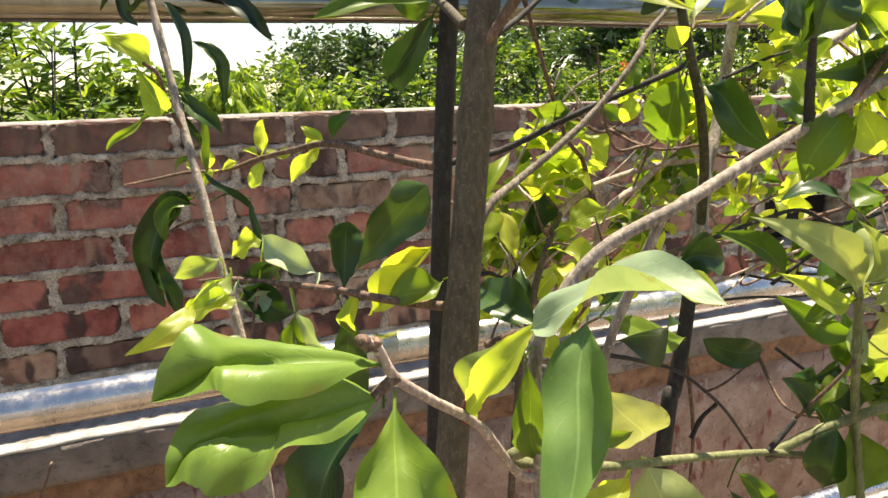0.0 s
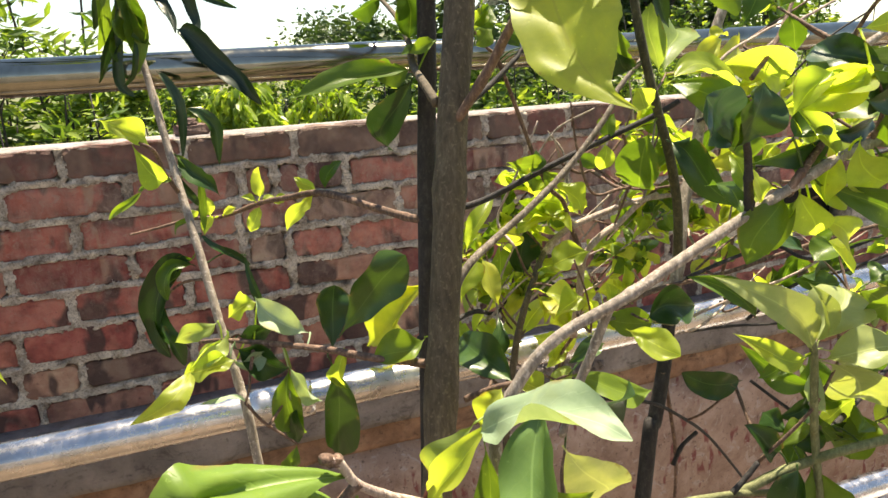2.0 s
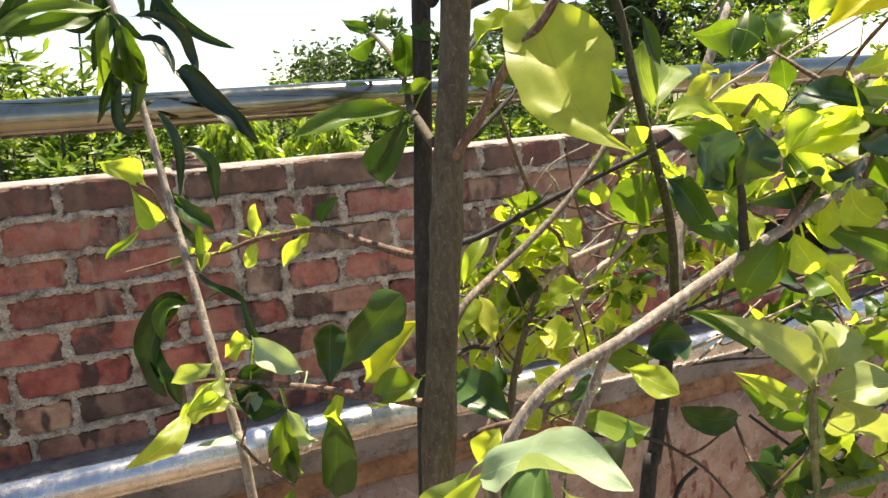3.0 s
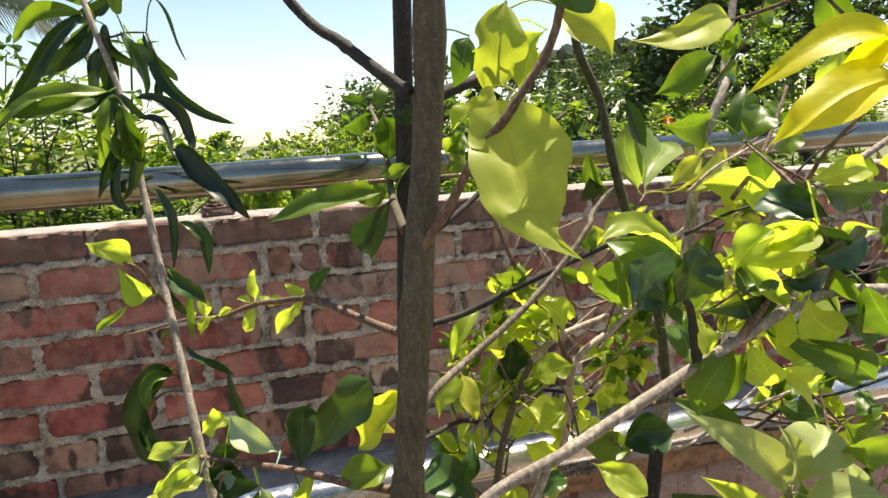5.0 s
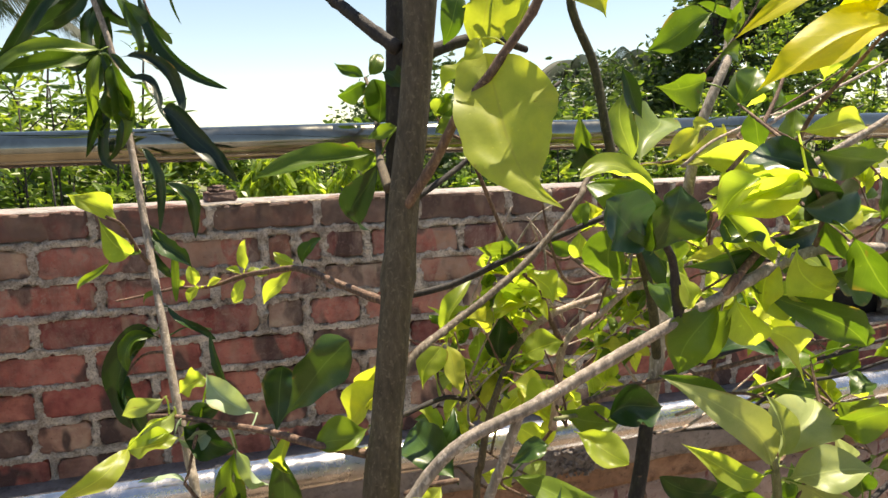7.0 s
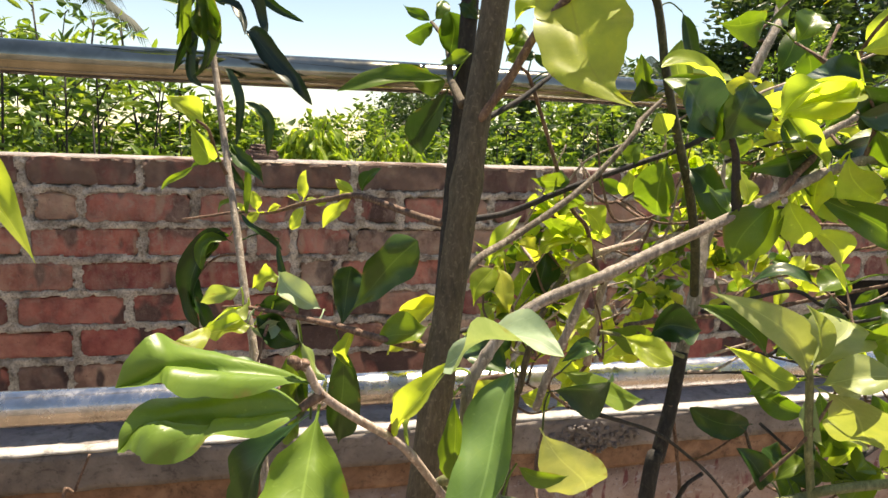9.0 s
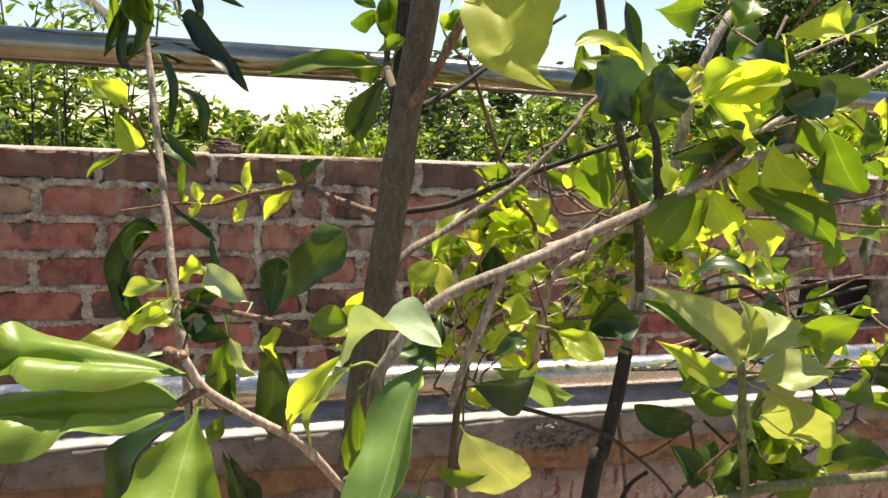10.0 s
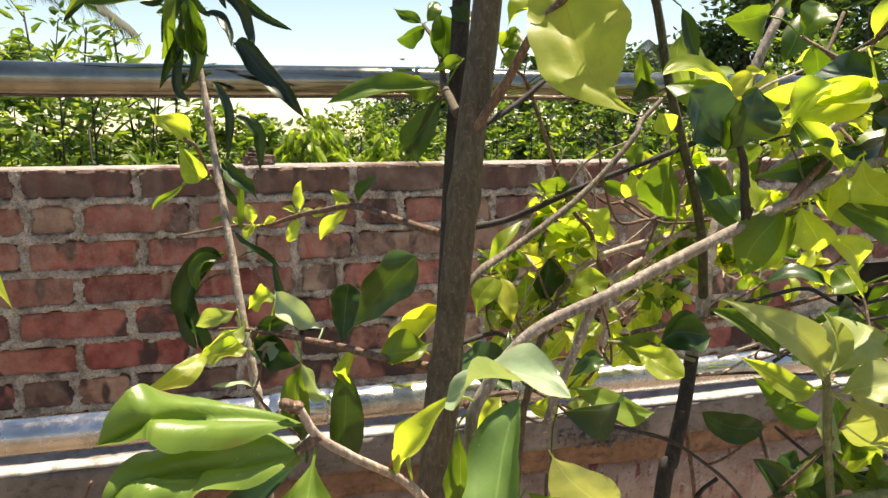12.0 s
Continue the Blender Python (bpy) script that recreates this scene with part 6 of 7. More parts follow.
curled(near_twig, [(-0.358, 0.188, 1.484), (-0.35, 0.17, 1.499), (-0.343, 0.14, 1.517), (-0.336, 0.115, 1.524), (-0.325, 0.098, 1.52)], 0.031, (0.0, -0.7, 0.72), SILVER_LEAF, 0.4, 0.32, "egg", 171, -8)
limb(arching_shrub, "petiole", [(-0.381, 0.206, 1.435), (-0.382, 0.205, 1.443), (-0.377, 0.2, 1.457)], 0.0018, 0.0014, CLAY, 172, 8, 0.0, "rusty orange leaf stalk")
blade(near_twig, (-0.344, 0.22, 1.473), (-0.375, 0.22, 1.426), 0.024, (-0.74, -0.47, 0.49), PALE_LEAF, 0.22, 0.06, 0.15, "broad", 173)
blade(near_twig, (-0.34, 0.22, 1.46), (-0.334, 0.22, 1.387), 0.020, (-0.69, -0.73, -0.06), LEAF, 0.22, 0.06, 0.0, "broad", 174)
curled(arc, [(-0.3, 0.222, 1.474), (-0.315, 0.207, 1.446), (-0.33, 0.183, 1.417), (-0.353, 0.163, 1.382)], 0.046, (-0.45, -0.65, 0.6), WAXY_LEAF, 0.9, 0.4, "long", 175, 15)
shoot = limb(arching_shrub, "branch", [(-0.328, 0.227, 1.4), (-0.341, 0.235, 1.389), (-0.267, 0.25, 1.359), (-0.182, 0.265, 1.337), (-0.095, 0.28, 1.313), (-0.025, 0.29, 1.288)], 0.0034, 0.0026, SHOOT, 176, 8, 0.15, "pale green side shoot")
blade(shoot, (-0.261, 0.268, 1.409), (-0.217, 0.268, 1.345), 0.046, (-0.23, -0.96, -0.16), CREAM_LEAF, 0.25, 0.06, 0.0, "round", 177)
blade(shoot, (-0.226, 0.265, 1.349), (-0.188, 0.24, 1.265), 0.064, (-0.50, -0.86, 0.03), CREAM_LEAF, 0.15, 0.06, 0.06, "round", 178)
blade(shoot, (-0.237, 0.262, 1.342), (-0.32, 0.23, 1.324), 0.022, (-0.11, -0.26, 0.96), YOUNG_LEAF, 0.22, 0.06, 0.0, "broad", 179)
blade(shoot, (-0.24, 0.262, 1.34), (-0.261, 0.262, 1.283), 0.021, (-0.94, -0.05, 0.35), YOUNG_LEAF, 0.22, 0.06, 0.0, "broad", 180)
blade(shoot, (-0.266, 0.25, 1.443), (-0.205, 0.25, 1.44), 0.034, (-0.02, -0.94, -0.35), DEEP_LEAF, 0.22, 0.06, 0.0, "broad", 181)
blade(shoot, (-0.286, 0.25, 1.393), (-0.245, 0.25, 1.38), 0.012, (-0.04, -0.99, -0.12), LEAF, 0.22, 0.06, 0.0, "broad", 182)
blade(shoot, (-0.129, 0.28, 1.307), (-0.077, 0.28, 1.247), 0.019, (-0.10, -0.99, -0.09), LEAF, 0.22, 0.06, 0.2, "broad", 183)
blade(shoot, (-0.133, 0.28, 1.294), (-0.105, 0.28, 1.248), 0.016, (-0.02, -1.00, -0.01), DEEP_LEAF, 0.22, 0.06, 0.0, "broad", 184)
limb(arching_shrub, "twig", [(-0.095, 0.28, 1.313), (-0.081, 0.28, 1.324), (-0.068, 0.28, 1.336)], 0.0026, 0.0022, DARK_BARK, 185, 8, 0.0)
limb(arching_shrub, "twig", [(-0.094, 0.28, 1.311), (-0.039, 0.29, 1.291), (-0.025, 0.29, 1.287)], 0.0024, 0.002, TWIG, 186, 8, 0.0)
stalk = limb(arching_shrub, "twig", [(-0.15, 0.222, 1.569), (-0.154, 0.22, 1.584), (-0.16, 0.216, 1.607), (-0.173, 0.205, 1.62)], 0.0034, 0.002, DARK_BARK, 187, 8, 0.2)
curled(stalk, [(-0.175, 0.208, 1.64), (-0.187, 0.21, 1.656), (-0.205, 0.21, 1.664), (-0.225, 0.205, 1.658)], 0.019, (0.1, -0.6, 0.8), YOUNG_LEAF, 0.4, 0.2, "broad", 188, 0)
curled(stalk, [(-0.184, 0.204, 1.617), (-0.199, 0.195, 1.629), (-0.211, 0.188, 1.639), (-0.221, 0.184, 1.648)], 0.034, (-0.25, -0.9, 0.3), TEAL_LEAF, 0.3, 0.12, "broad", 189, 0)
curled(stalk, [(-0.182, 0.205, 1.614), (-0.177, 0.2, 1.627), (-0.172, 0.198, 1.639), (-0.167, 0.2, 1.652)], 0.035, (0.25, -0.92, 0.2), DEEP_LEAF, 0.4, 0.15, "broad", 190, 0)
blade(stalk, (-0.168, 0.21, 1.614), (-0.214, 0.21, 1.652), 0.029, (-0.10, -0.99, -0.12), LEAF, 0.22, 0.06, 0.0, "round", 191)
blade(stalk, (-0.158, 0.215, 1.605), (-0.163, 0.215, 1.621), 0.020, (-0.38, -0.92, -0.12), LEAF, 0.22, 0.06, 0.0, "broad", 192)
knot_twig = limb(arching_shrub, "twig", [(-0.125, 0.217, 1.582), (-0.116, 0.215, 1.595), (-0.091, 0.222, 1.612)], 0.003, 0.0022, TWIG, 193, 8, 0.3)
blade(knot_twig, (-0.089, 0.222, 1.619), (-0.138, 0.232, 1.596), 0.020, (-0.16, -0.98, -0.08), DEEP_LEAF, 0.5, 0.06, 0.0, "broad", 194)
blade(knot_twig, (-0.091, 0.222, 1.617), (-0.04, 0.222, 1.618), 0.017, (0.00, -0.97, -0.22), DEEP_LEAF, 0.22, 0.06, 0.0, "broad", 195)
blade(knot_twig, (-0.102, 0.22, 1.608), (-0.124, 0.22, 1.642), 0.022, (-0.14, -0.99, -0.09), YOUNG_LEAF, 0.22, 0.06, 0.0, "broad", 196)
blade(arc, (-0.09, 0.213, 1.598), (-0.134, 0.213, 1.639), 0.017, (-0.20, -0.96, -0.21), YOUNG_LEAF, 0.22, 0.06, 0.0, "broad", 197)
blade(arc, (-0.079, 0.2, 1.651), (-0.136, 0.21, 1.639), 0.020, (-0.15, -0.98, -0.09), YOUNG_LEAF, 0.22, 0.06, 0.0, "broad", 198)
blade(arc, (-0.09, 0.2, 1.638), (-0.041, 0.2, 1.643), 0.024, (-0.01, -1.00, 0.08), DEEP_LEAF, 0.22, 0.06, 0.0, "round", 199)
blade(arc, (-0.07, 0.2, 1.656), (-0.077, 0.25, 1.673), 0.026, (-0.80, -0.29, 0.52), DEEP_LEAF, 0.22, 0.06, 0.0, "round", 200)
blade(arc, (-0.075, 0.22, 1.679), (-0.019, 0.22, 1.68), 0.017, (0.00, -0.97, -0.23), YOUNG_LEAF, 0.22, 0.06, 0.0, "broad", 201)
blade(arc, (-0.073, 0.21, 1.591), (-0.027, 0.21, 1.599), 0.010, (-0.02, -0.99, 0.10), SILVER_LEAF, 0.22, 0.06, 0.0, "broad", 202)
blade(arc, (-0.113, 0.217, 1.578), (-0.135, 0.25, 1.533), 0.025, (-0.66, -0.72, -0.21), LEAF, 0.3, 0.06, 0.0, "broad", 203)
blade(arc, (-0.116, 0.217, 1.582), (-0.099, 0.217, 1.551), 0.024, (-0.75, -0.51, -0.41), YOUNG_LEAF, 0.22, 0.06, 0.0, "broad", 204)
blade(arc, (-0.104, 0.217, 1.593), (-0.063, 0.217, 1.575), 0.023, (-0.27, -0.75, -0.61), YOUNG_LEAF, 0.22, 0.06, 0.0, "broad", 205)
blade(arc, (-0.09, 0.217, 1.595), (0, 0.24, 1.57), 0.023, (0.29, -0.94, 0.19), YOUNG_LEAF, 0.22, 0.06, 0.0, "broad", 206)
blade(arc, (-0.154, 0.222, 1.567), (-0.145, 0.27, 1.587), 0.027, (-0.16, -0.35, 0.92), LEAF, 0.22, 0.06, 0.0, "broad", 207)
blade(arc, (-0.141, 0.222, 1.575), (-0.151, 0.222, 1.602), 0.021, (0.01, -1.00, 0.00), YOUNG_LEAF, 0.22, 0.06, 0.0, "broad", 208)
blade(arc, (-0.136, 0.222, 1.576), (-0.135, 0.26, 1.603), 0.014, (-0.93, -0.20, 0.32), YOUNG_LEAF, 0.22, 0.06, 0.0, "broad", 209)
blade(arc, (-0.089, 0.21, 1.604), (-0.101, 0.21, 1.572), 0.023, (-0.85, -0.42, 0.32), YOUNG_LEAF, 0.22, 0.06, 0.0, "broad", 210)
blade(arc, (-0.088, 0.2, 1.615), (-0.059, 0.2, 1.579), 0.024, (-0.70, -0.43, -0.57), YOUNG_LEAF, 0.22, 0.06, 0.0, "broad", 211)
blade(arc, (-0.07, 0.2, 1.631), (-0.046, 0.2, 1.6), 0.025, (-0.73, -0.38, -0.57), LEAF, 0.22, 0.06, 0.0, "broad", 212)
blade(arc, (-0.104, 0.215, 1.585), (-0.023, 0.2, 1.543), 0.023, (-0.16, -0.99, 0.04), LEAF, 0.3, 0.06, 0.0, "broad", 213)
blade(arc, (-0.1, 0.22, 1.561), (-0.03, 0.24, 1.522), 0.029, (-0.08, -0.82, -0.56), YOUNG_LEAF, 0.22, 0.06, 0.0, "round", 214)
blade(arc, (-0.124, 0.22, 1.579), (-0.153, 0.22, 1.538), 0.024, (-0.70, -0.52, 0.49), LEAF, 0.22, 0.06, 0.0, "broad", 215)
blade(arc, (-0.066, 0.2, 1.596), (-0.02, 0.2, 1.59), 0.025, (-0.08, -0.81, -0.59), LEAF, 0.22, 0.06, 0.0, "broad", 216)
blade(arc, (-0.07, 0.18, 1.622), (-0.037, 0.18, 1.584), 0.029, (-0.65, -0.51, -0.56), LEAF, 0.22, 0.06, 0.0, "round", 217)
blade(arc, (-0.114, 0.2, 1.656), (-0.143, 0.2, 1.636), 0.020, (-0.40, -0.71, 0.58), YOUNG_LEAF, 0.22, 0.06, 0.0, "broad", 218)
blade(arc, (-0.085, 0.2, 1.659), (-0.136, 0.205, 1.638), 0.022, (-0.02, -0.98, -0.18), YOUNG_LEAF, 0.22, 0.06, 0.0, "broad", 219)
blade(arc, (-0.089, 0.2, 1.657), (-0.06, 0.2, 1.635), 0.025, (-0.42, -0.72, -0.56), DEEP_LEAF, 0.22, 0.06, 0.0, "round", 220)
blade(arc, (-0.133, 0.21, 1.616), (-0.102, 0.21, 1.633), 0.022, (-0.36, -0.66, 0.66), DEEP_LEAF, 0.22, 0.06, 0.0, "broad", 221)
blade(arc, (0.001, 0.26, 1.463), (0.024, 0.22, 1.484), 0.033, (-0.77, -0.58, -0.24), LEAF, 0.22, 0.06, 0.0, "broad", 222)
blade(arc, (0.024, 0.3, 1.505), (-0.003, 0.3, 1.496), 0.027, (-0.23, -0.67, 0.70), LEAF, 0.22, 0.06, 0.0, "broad", 223)
blade(arc, (0.038, 0.27, 1.516), (0.044, 0.27, 1.543), 0.017, (-0.52, -0.84, 0.12), LEAF, 0.22, 0.06, 0.0, "broad", 224)
blade(arc, (-0.029, 0.33, 1.7), (-0.012, 0.33, 1.732), 0.028, (-0.60, -0.74, 0.32), LEAF, 0.22, 0.06, 0.0, "broad", 225)
blade(arc, (-0.043, 0.35, 1.72), (-0.08, 0.35, 1.712), 0.028, (0.11, -0.87, -0.49), LEAF, 0.22, 0.06, 0.0, "broad", 226)
blade(arc, (-0.018, 0.33, 1.697), (-0.008, 0.33, 1.666), 0.021, (-0.89, -0.34, -0.29), LEAF, 0.22, 0.06, 0.0, "broad", 227)
blade(arc, (-0.026, 0.19, 1.746), (-0.124, 0.205, 1.744), 0.026, (-0.13, -0.73, 0.67), BACKLIT_LEAF, 0.22, 0.06, 0.0, "broad", 228)
blade(arc, (-0.031, 0.185, 1.738), (-0.121, 0.195, 1.722), 0.042, (-0.30, -0.44, 0.85), BACKLIT_LEAF, 0.12, 0.06, 0.0, "broad", 229)
blade(arc, (-0.043, 0.25, 1.803), (-0.021, 0.25, 1.758), 0.025, (-0.73, -0.58, -0.36), LEAF, 0.22, 0.06, 0.0, "broad", 230)
blade(arc, (-0.028, 0.2, 1.764), (-0.066, 0.2, 1.751), 0.019, (-0.18, -0.83, 0.53), BACKLIT_LEAF, 0.22, 0.06, 0.0, "broad", 231)
blade(arc, (-0.064, 0.3, 1.789), (-0.158, 0.278, 1.774), 0.025, (0.26, -0.93, -0.26), YELLOW_LEAF, 0.22, 0.06, 0.0, "broad", 232)
blade(arc, (-0.058, 0.32, 1.768), (-0.114, 0.32, 1.741), 0.024, (-0.18, -0.91, 0.37), LEAF, 0.22, 0.06, 0.0, "broad", 233)
blade(arc, (0.008, 0.3, 1.669), (-0.017, 0.3, 1.636), 0.032, (-0.66, -0.56, 0.50), LEAF, 0.22, 0.06, 0.0, "broad", 234)
blade(arc, (0.014, 0.3, 1.664), (0.094, 0.3, 1.649), 0.032, (-0.07, -0.92, -0.39), DEEP_LEAF, 0.22, 0.06, 0.0, "broad", 235)
blade(arc, (0.027, 0.28, 1.625), (-0.015, 0.28, 1.621), 0.027, (-0.06, -0.78, 0.62), LEAF, 0.22, 0.06, 0.0, "broad", 236)
dark_up = limb(arching_shrub, "branch", [(-0.006, 0.465, 1.452), (-0.029, 0.44, 1.52), (-0.056, 0.42, 1.577), (-0.073, 0.415, 1.616), (-0.089, 0.42, 1.678), (-0.098, 0.43, 1.742), (-0.116, 0.44, 1.801), (-0.1, 0.46, 1.9)], 0.0048, 0.0036, OLIVE_BARK, 237, 8, 0.0, "dark olive upright branch")
limb(arching_shrub, "branch", [(-0.277, 0.24, 1.435), (-0.271, 0.236, 1.462), (-0.262, 0.23, 1.492), (-0.253, 0.222, 1.526)], 0.0024, 0.003, PALE_BARK, 238, 8, 0.2)
curled(low_branch, [(-0.426, 0.45, 1.322), (-0.412, 0.46, 1.287), (-0.4, 0.465, 1.266), (-0.402, 0.465, 1.242), (-0.419, 0.465, 1.237)], 0.016, (0.2, -0.9, 0.3), SHADED_LEAF, 0.5, 0.4, "long", 239, 30)
curled(low_branch, [(-0.429, 0.45, 1.323), (-0.419, 0.46, 1.286), (-0.413, 0.465, 1.251), (-0.422, 0.465, 1.222)], 0.016, (-0.2, -0.9, 0.3), DEEP_LEAF, 0.5, 0.4, "long", 240, -20)
blade(dark_up, (-0.085, 0.41, 1.609), (-0.067, 0.46, 1.532), 0.044, (-0.71, -0.50, -0.49), LEAF, 0.22, 0.06, 0.0, "broad", 241)
blade(dark_up, (-0.068, 0.41, 1.595), (-0.063, 0.34, 1.548), 0.037, (-0.90, -0.28, 0.32), DEEP_LEAF, 0.22, 0.06, 0.0, "broad", 242)
blade(dark_up, (-0.101, 0.42, 1.659), (-0.116, 0.42, 1.674), 0.030, (-0.54, -0.64, -0.54), DEEP_LEAF, 0.22, 0.06, 0.0, "broad", 243)
blade(dark_up, (-0.098, 0.42, 1.658), (-0.121, 0.42, 1.694), 0.024, (-0.65, -0.63, -0.42), LEAF, 0.22, 0.06, 0.0, "broad", 244)
blade(dark_up, (-0.033, 0.46, 1.649), (0.035, 0.53, 1.717), 0.045, (0.02, -0.71, 0.71), PALE_LEAF, 0.22, 0.06, 0.0, "broad", 245)
blade(dark_up, (-0.04, 0.46, 1.652), (-0.053, 0.46, 1.719), 0.026, (-0.28, -0.96, -0.05), PALE_LEAF, 0.22, 0.06, 0.0, "broad", 246)
blade(dark_up, (-0.061, 0.45, 1.746), (-0.036, 0.45, 1.694), 0.016, (-0.44, -0.87, -0.21), DEEP_LEAF, 0.22, 0.06, 0.0, "broad", 247)
blade(dark_up, (-0.02, 0.45, 1.651), (0.139, 0.5, 1.676), 0.033, (0.30, -0.95, 0.03), YELLOW_LEAF, 0.22, 0.06, 0.0, "broad", 248)
blade(dark_up, (0.014, 0.45, 1.657), (0.118, 0.45, 1.639), 0.040, (-0.09, -0.86, -0.51), YOUNG_LEAF, 0.22, 0.06, 0.0, "broad", 249)
blade(dark_up, (-0.014, 0.45, 1.656), (0.027, 0.45, 1.684), 0.021, (-0.06, -0.99, 0.09), YELLOW_LEAF, 0.22, 0.06, 0.0, "broad", 250)
blade(dark_up, (-0.09, 0.41, 1.623), (-0.102, 0.41, 1.644), 0.023, (-0.42, -0.87, -0.24), YOUNG_LEAF, 0.22, 0.06, 0.0, "broad", 251)

thin_stem_shrub = thing("thin_stem_shrub", (-0.03, 0.4, 0), "thin shrub, dark bark below and pale bark above, bare twigs", "shrub")
limb(thin_stem_shrub, "stem", [(-0.13, 0.37, 0), (-0.125, 0.405, 0.75), (-0.063, 0.436, 1.236), (-0.047, 0.444, 1.288), (-0.031, 0.452, 1.341), (-0.019, 0.46, 1.395)], 0.0092, 0.0072, DARK_BARK, 252, 10, 0.0, "dark lower bark")
rstem = limb(thin_stem_shrub, "stem", [(-0.019, 0.46, 1.392), (-0.006, 0.465, 1.452), (0.01, 0.48, 1.507), (0.041, 0.5, 1.564), (0.063, 0.515, 1.636), (0.082, 0.525, 1.691), (0.122, 0.54, 1.758), (0.17, 0.6, 1.78), (0.25, 0.66, 2)], 0.0071, 0.0046, PALE_BARK, 253, 10, 0.12, "pale upper stem")
limb(thin_stem_shrub, "branch", [(0.028, 0.42, 1.589), (0.068, 0.41, 1.619), (0.108, 0.4, 1.647), (0.172, 0.39, 1.682), (0.245, 0.38, 1.724)], 0.004, 0.0032, PALE_BARK, 254, 8, 0.1)
limb(thin_stem_shrub, "twig", [(-0.035, 0.447, 1.341), (-0.017, 0.455, 1.282), (-0.003, 0.46, 1.203), (0, 0.47, 1.05)], 0.0022, 0.0018, TWIG, 255, 6, 0.3)
limb(thin_stem_shrub, "twig", [(-0.178, 0.4, 1.367), (-0.121, 0.41, 1.346), (-0.059, 0.43, 1.317), (-0.009, 0.445, 1.281), (0.04, 0.46, 1.239), (0.089, 0.47, 1.182), (0.113, 0.475, 1.152)], 0.0021, 0.0014, DARK_BARK, 256, 6, 0.3)
limb(thin_stem_shrub, "twig", [(-0.112, 0.42, 1.438), (-0.039, 0.45, 1.436), (0.05, 0.46, 1.435), (0.139, 0.44, 1.457), (0.214, 0.4, 1.483)], 0.0026, 0.002, TWIG, 257, 6, 0.2)
limb(thin_stem_shrub, "twig", [(-0.006, 0.45, 1.442), (0.061, 0.45, 1.456), (0.102, 0.44, 1.464), (0.137, 0.42, 1.449), (0.222, 0.4, 1.471)], 0.0022, 0.0018, DARK_BARK, 258, 6, 0.2)
limb(thin_stem_shrub, "twig", [(-0.024, 0.44, 1.229), (-0.012, 0.44, 1.25), (0.007, 0.44, 1.262)], 0.0026, 0.002, DARK_BARK, 259, 6, 0.3)
blade(rstem, (0.048, 0.42, 1.325), (-0.015, 0.42, 1.346), 0.032, (0.10, -0.94, 0.31), DEEP_LEAF, 0.22, 0.06, 0.0, "round", 260)
curled(rstem, [(-0.168, 0.327, 1.458), (-0.158, 0.322, 1.452), (-0.149, 0.31, 1.446), (-0.139, 0.295, 1.441)], 0.031, (0, -0.85, 0.5), YOUNG_LEAF, 0.3, 0.15, "spoon", 261, 0.0)
blade(rstem, (-0.117, 0.370, 1.440), (-0.061, 0.360, 1.451), 0.036, (0.2, -0.85, 0.45), DEEP_LEAF, 0.22, 0.06, 0.0, "egg", 262)
blade(rstem, (0.023, 0.38, 1.413), (-0.041, 0.38, 1.464), 0.024, (0.09, -0.99, 0.12), LEAF, 0.22, 0.06, 0.0, "broad", 263)
blade(rstem, (-0.223, 0.33, 1.429), (-0.15, 0.31, 1.411), 0.028, (-0.01, -0.68, 0.73), LEAF, 0.22, 0.06, 0.0, "broad", 264)
blade(rstem, (-0.186, 0.33, 1.448), (-0.217, 0.33, 1.44), 0.017, (-0.17, -0.73, 0.66), DEEP_LEAF, 0.22, 0.06, 0.0, "broad", 265)
blade(rstem, (-0.083, 0.4, 1.422), (-0.14, 0.4, 1.445), 0.026, (0.19, -0.86, 0.47), LEAF, 0.22, 0.06, 0.0, "broad", 266)
blade(bg_branch, (-0.130, 0.520, 1.456), (-0.096, 0.500, 1.476), 0.034, (0.1, -0.8, 0.6), YOUNG_LEAF, 0.2, 0.06, 0.05, "egg", 301)
blade(bg_branch, (-0.136, 0.500, 1.552), (-0.113, 0.480, 1.520), 0.032, (0.1, -0.8, 0.6), YOUNG_LEAF, 0.2, 0.06, 0.05, "broad", 302)
blade(bg_branch, (-0.223, 0.500, 1.483), (-0.249, 0.480, 1.450), 0.026, (0.1, -0.8, 0.6), YOUNG_LEAF, 0.2, 0.06, 0.05, "egg", 303)
blade(bg_branch, (-0.220, 0.500, 1.485), (-0.209, 0.480, 1.439), 0.022, (0.1, -0.8, 0.6), YELLOW_LEAF, 0.2, 0.06, 0.05, "broad", 304)
blade(bg_branch, (-0.150, 0.500, 1.435), (-0.120, 0.480, 1.428), 0.026, (0.1, -0.8, 0.6), YOUNG_LEAF, 0.2, 0.06, 0.05, "egg", 305)
blade(bg_branch, (-0.170, 0.520, 1.482), (-0.199, 0.500, 1.511), 0.026, (0.1, -0.8, 0.6), YELLOW_LEAF, 0.2, 0.06, 0.05, "broad", 306)
blade(bg_branch, (-0.120, 0.480, 1.435), (-0.155, 0.460, 1.426), 0.026, (0.1, -0.8, 0.6), YOUNG_LEAF, 0.2, 0.06, 0.05, "egg", 307)
limb(thin_stem_shrub, "twig", [(-0.023, 0.45, 1.393), (-0.101, 0.42, 1.425), (-0.159, 0.38, 1.445)], 0.0022, 0.0018, SHOOT, 267, 8, 0.0)
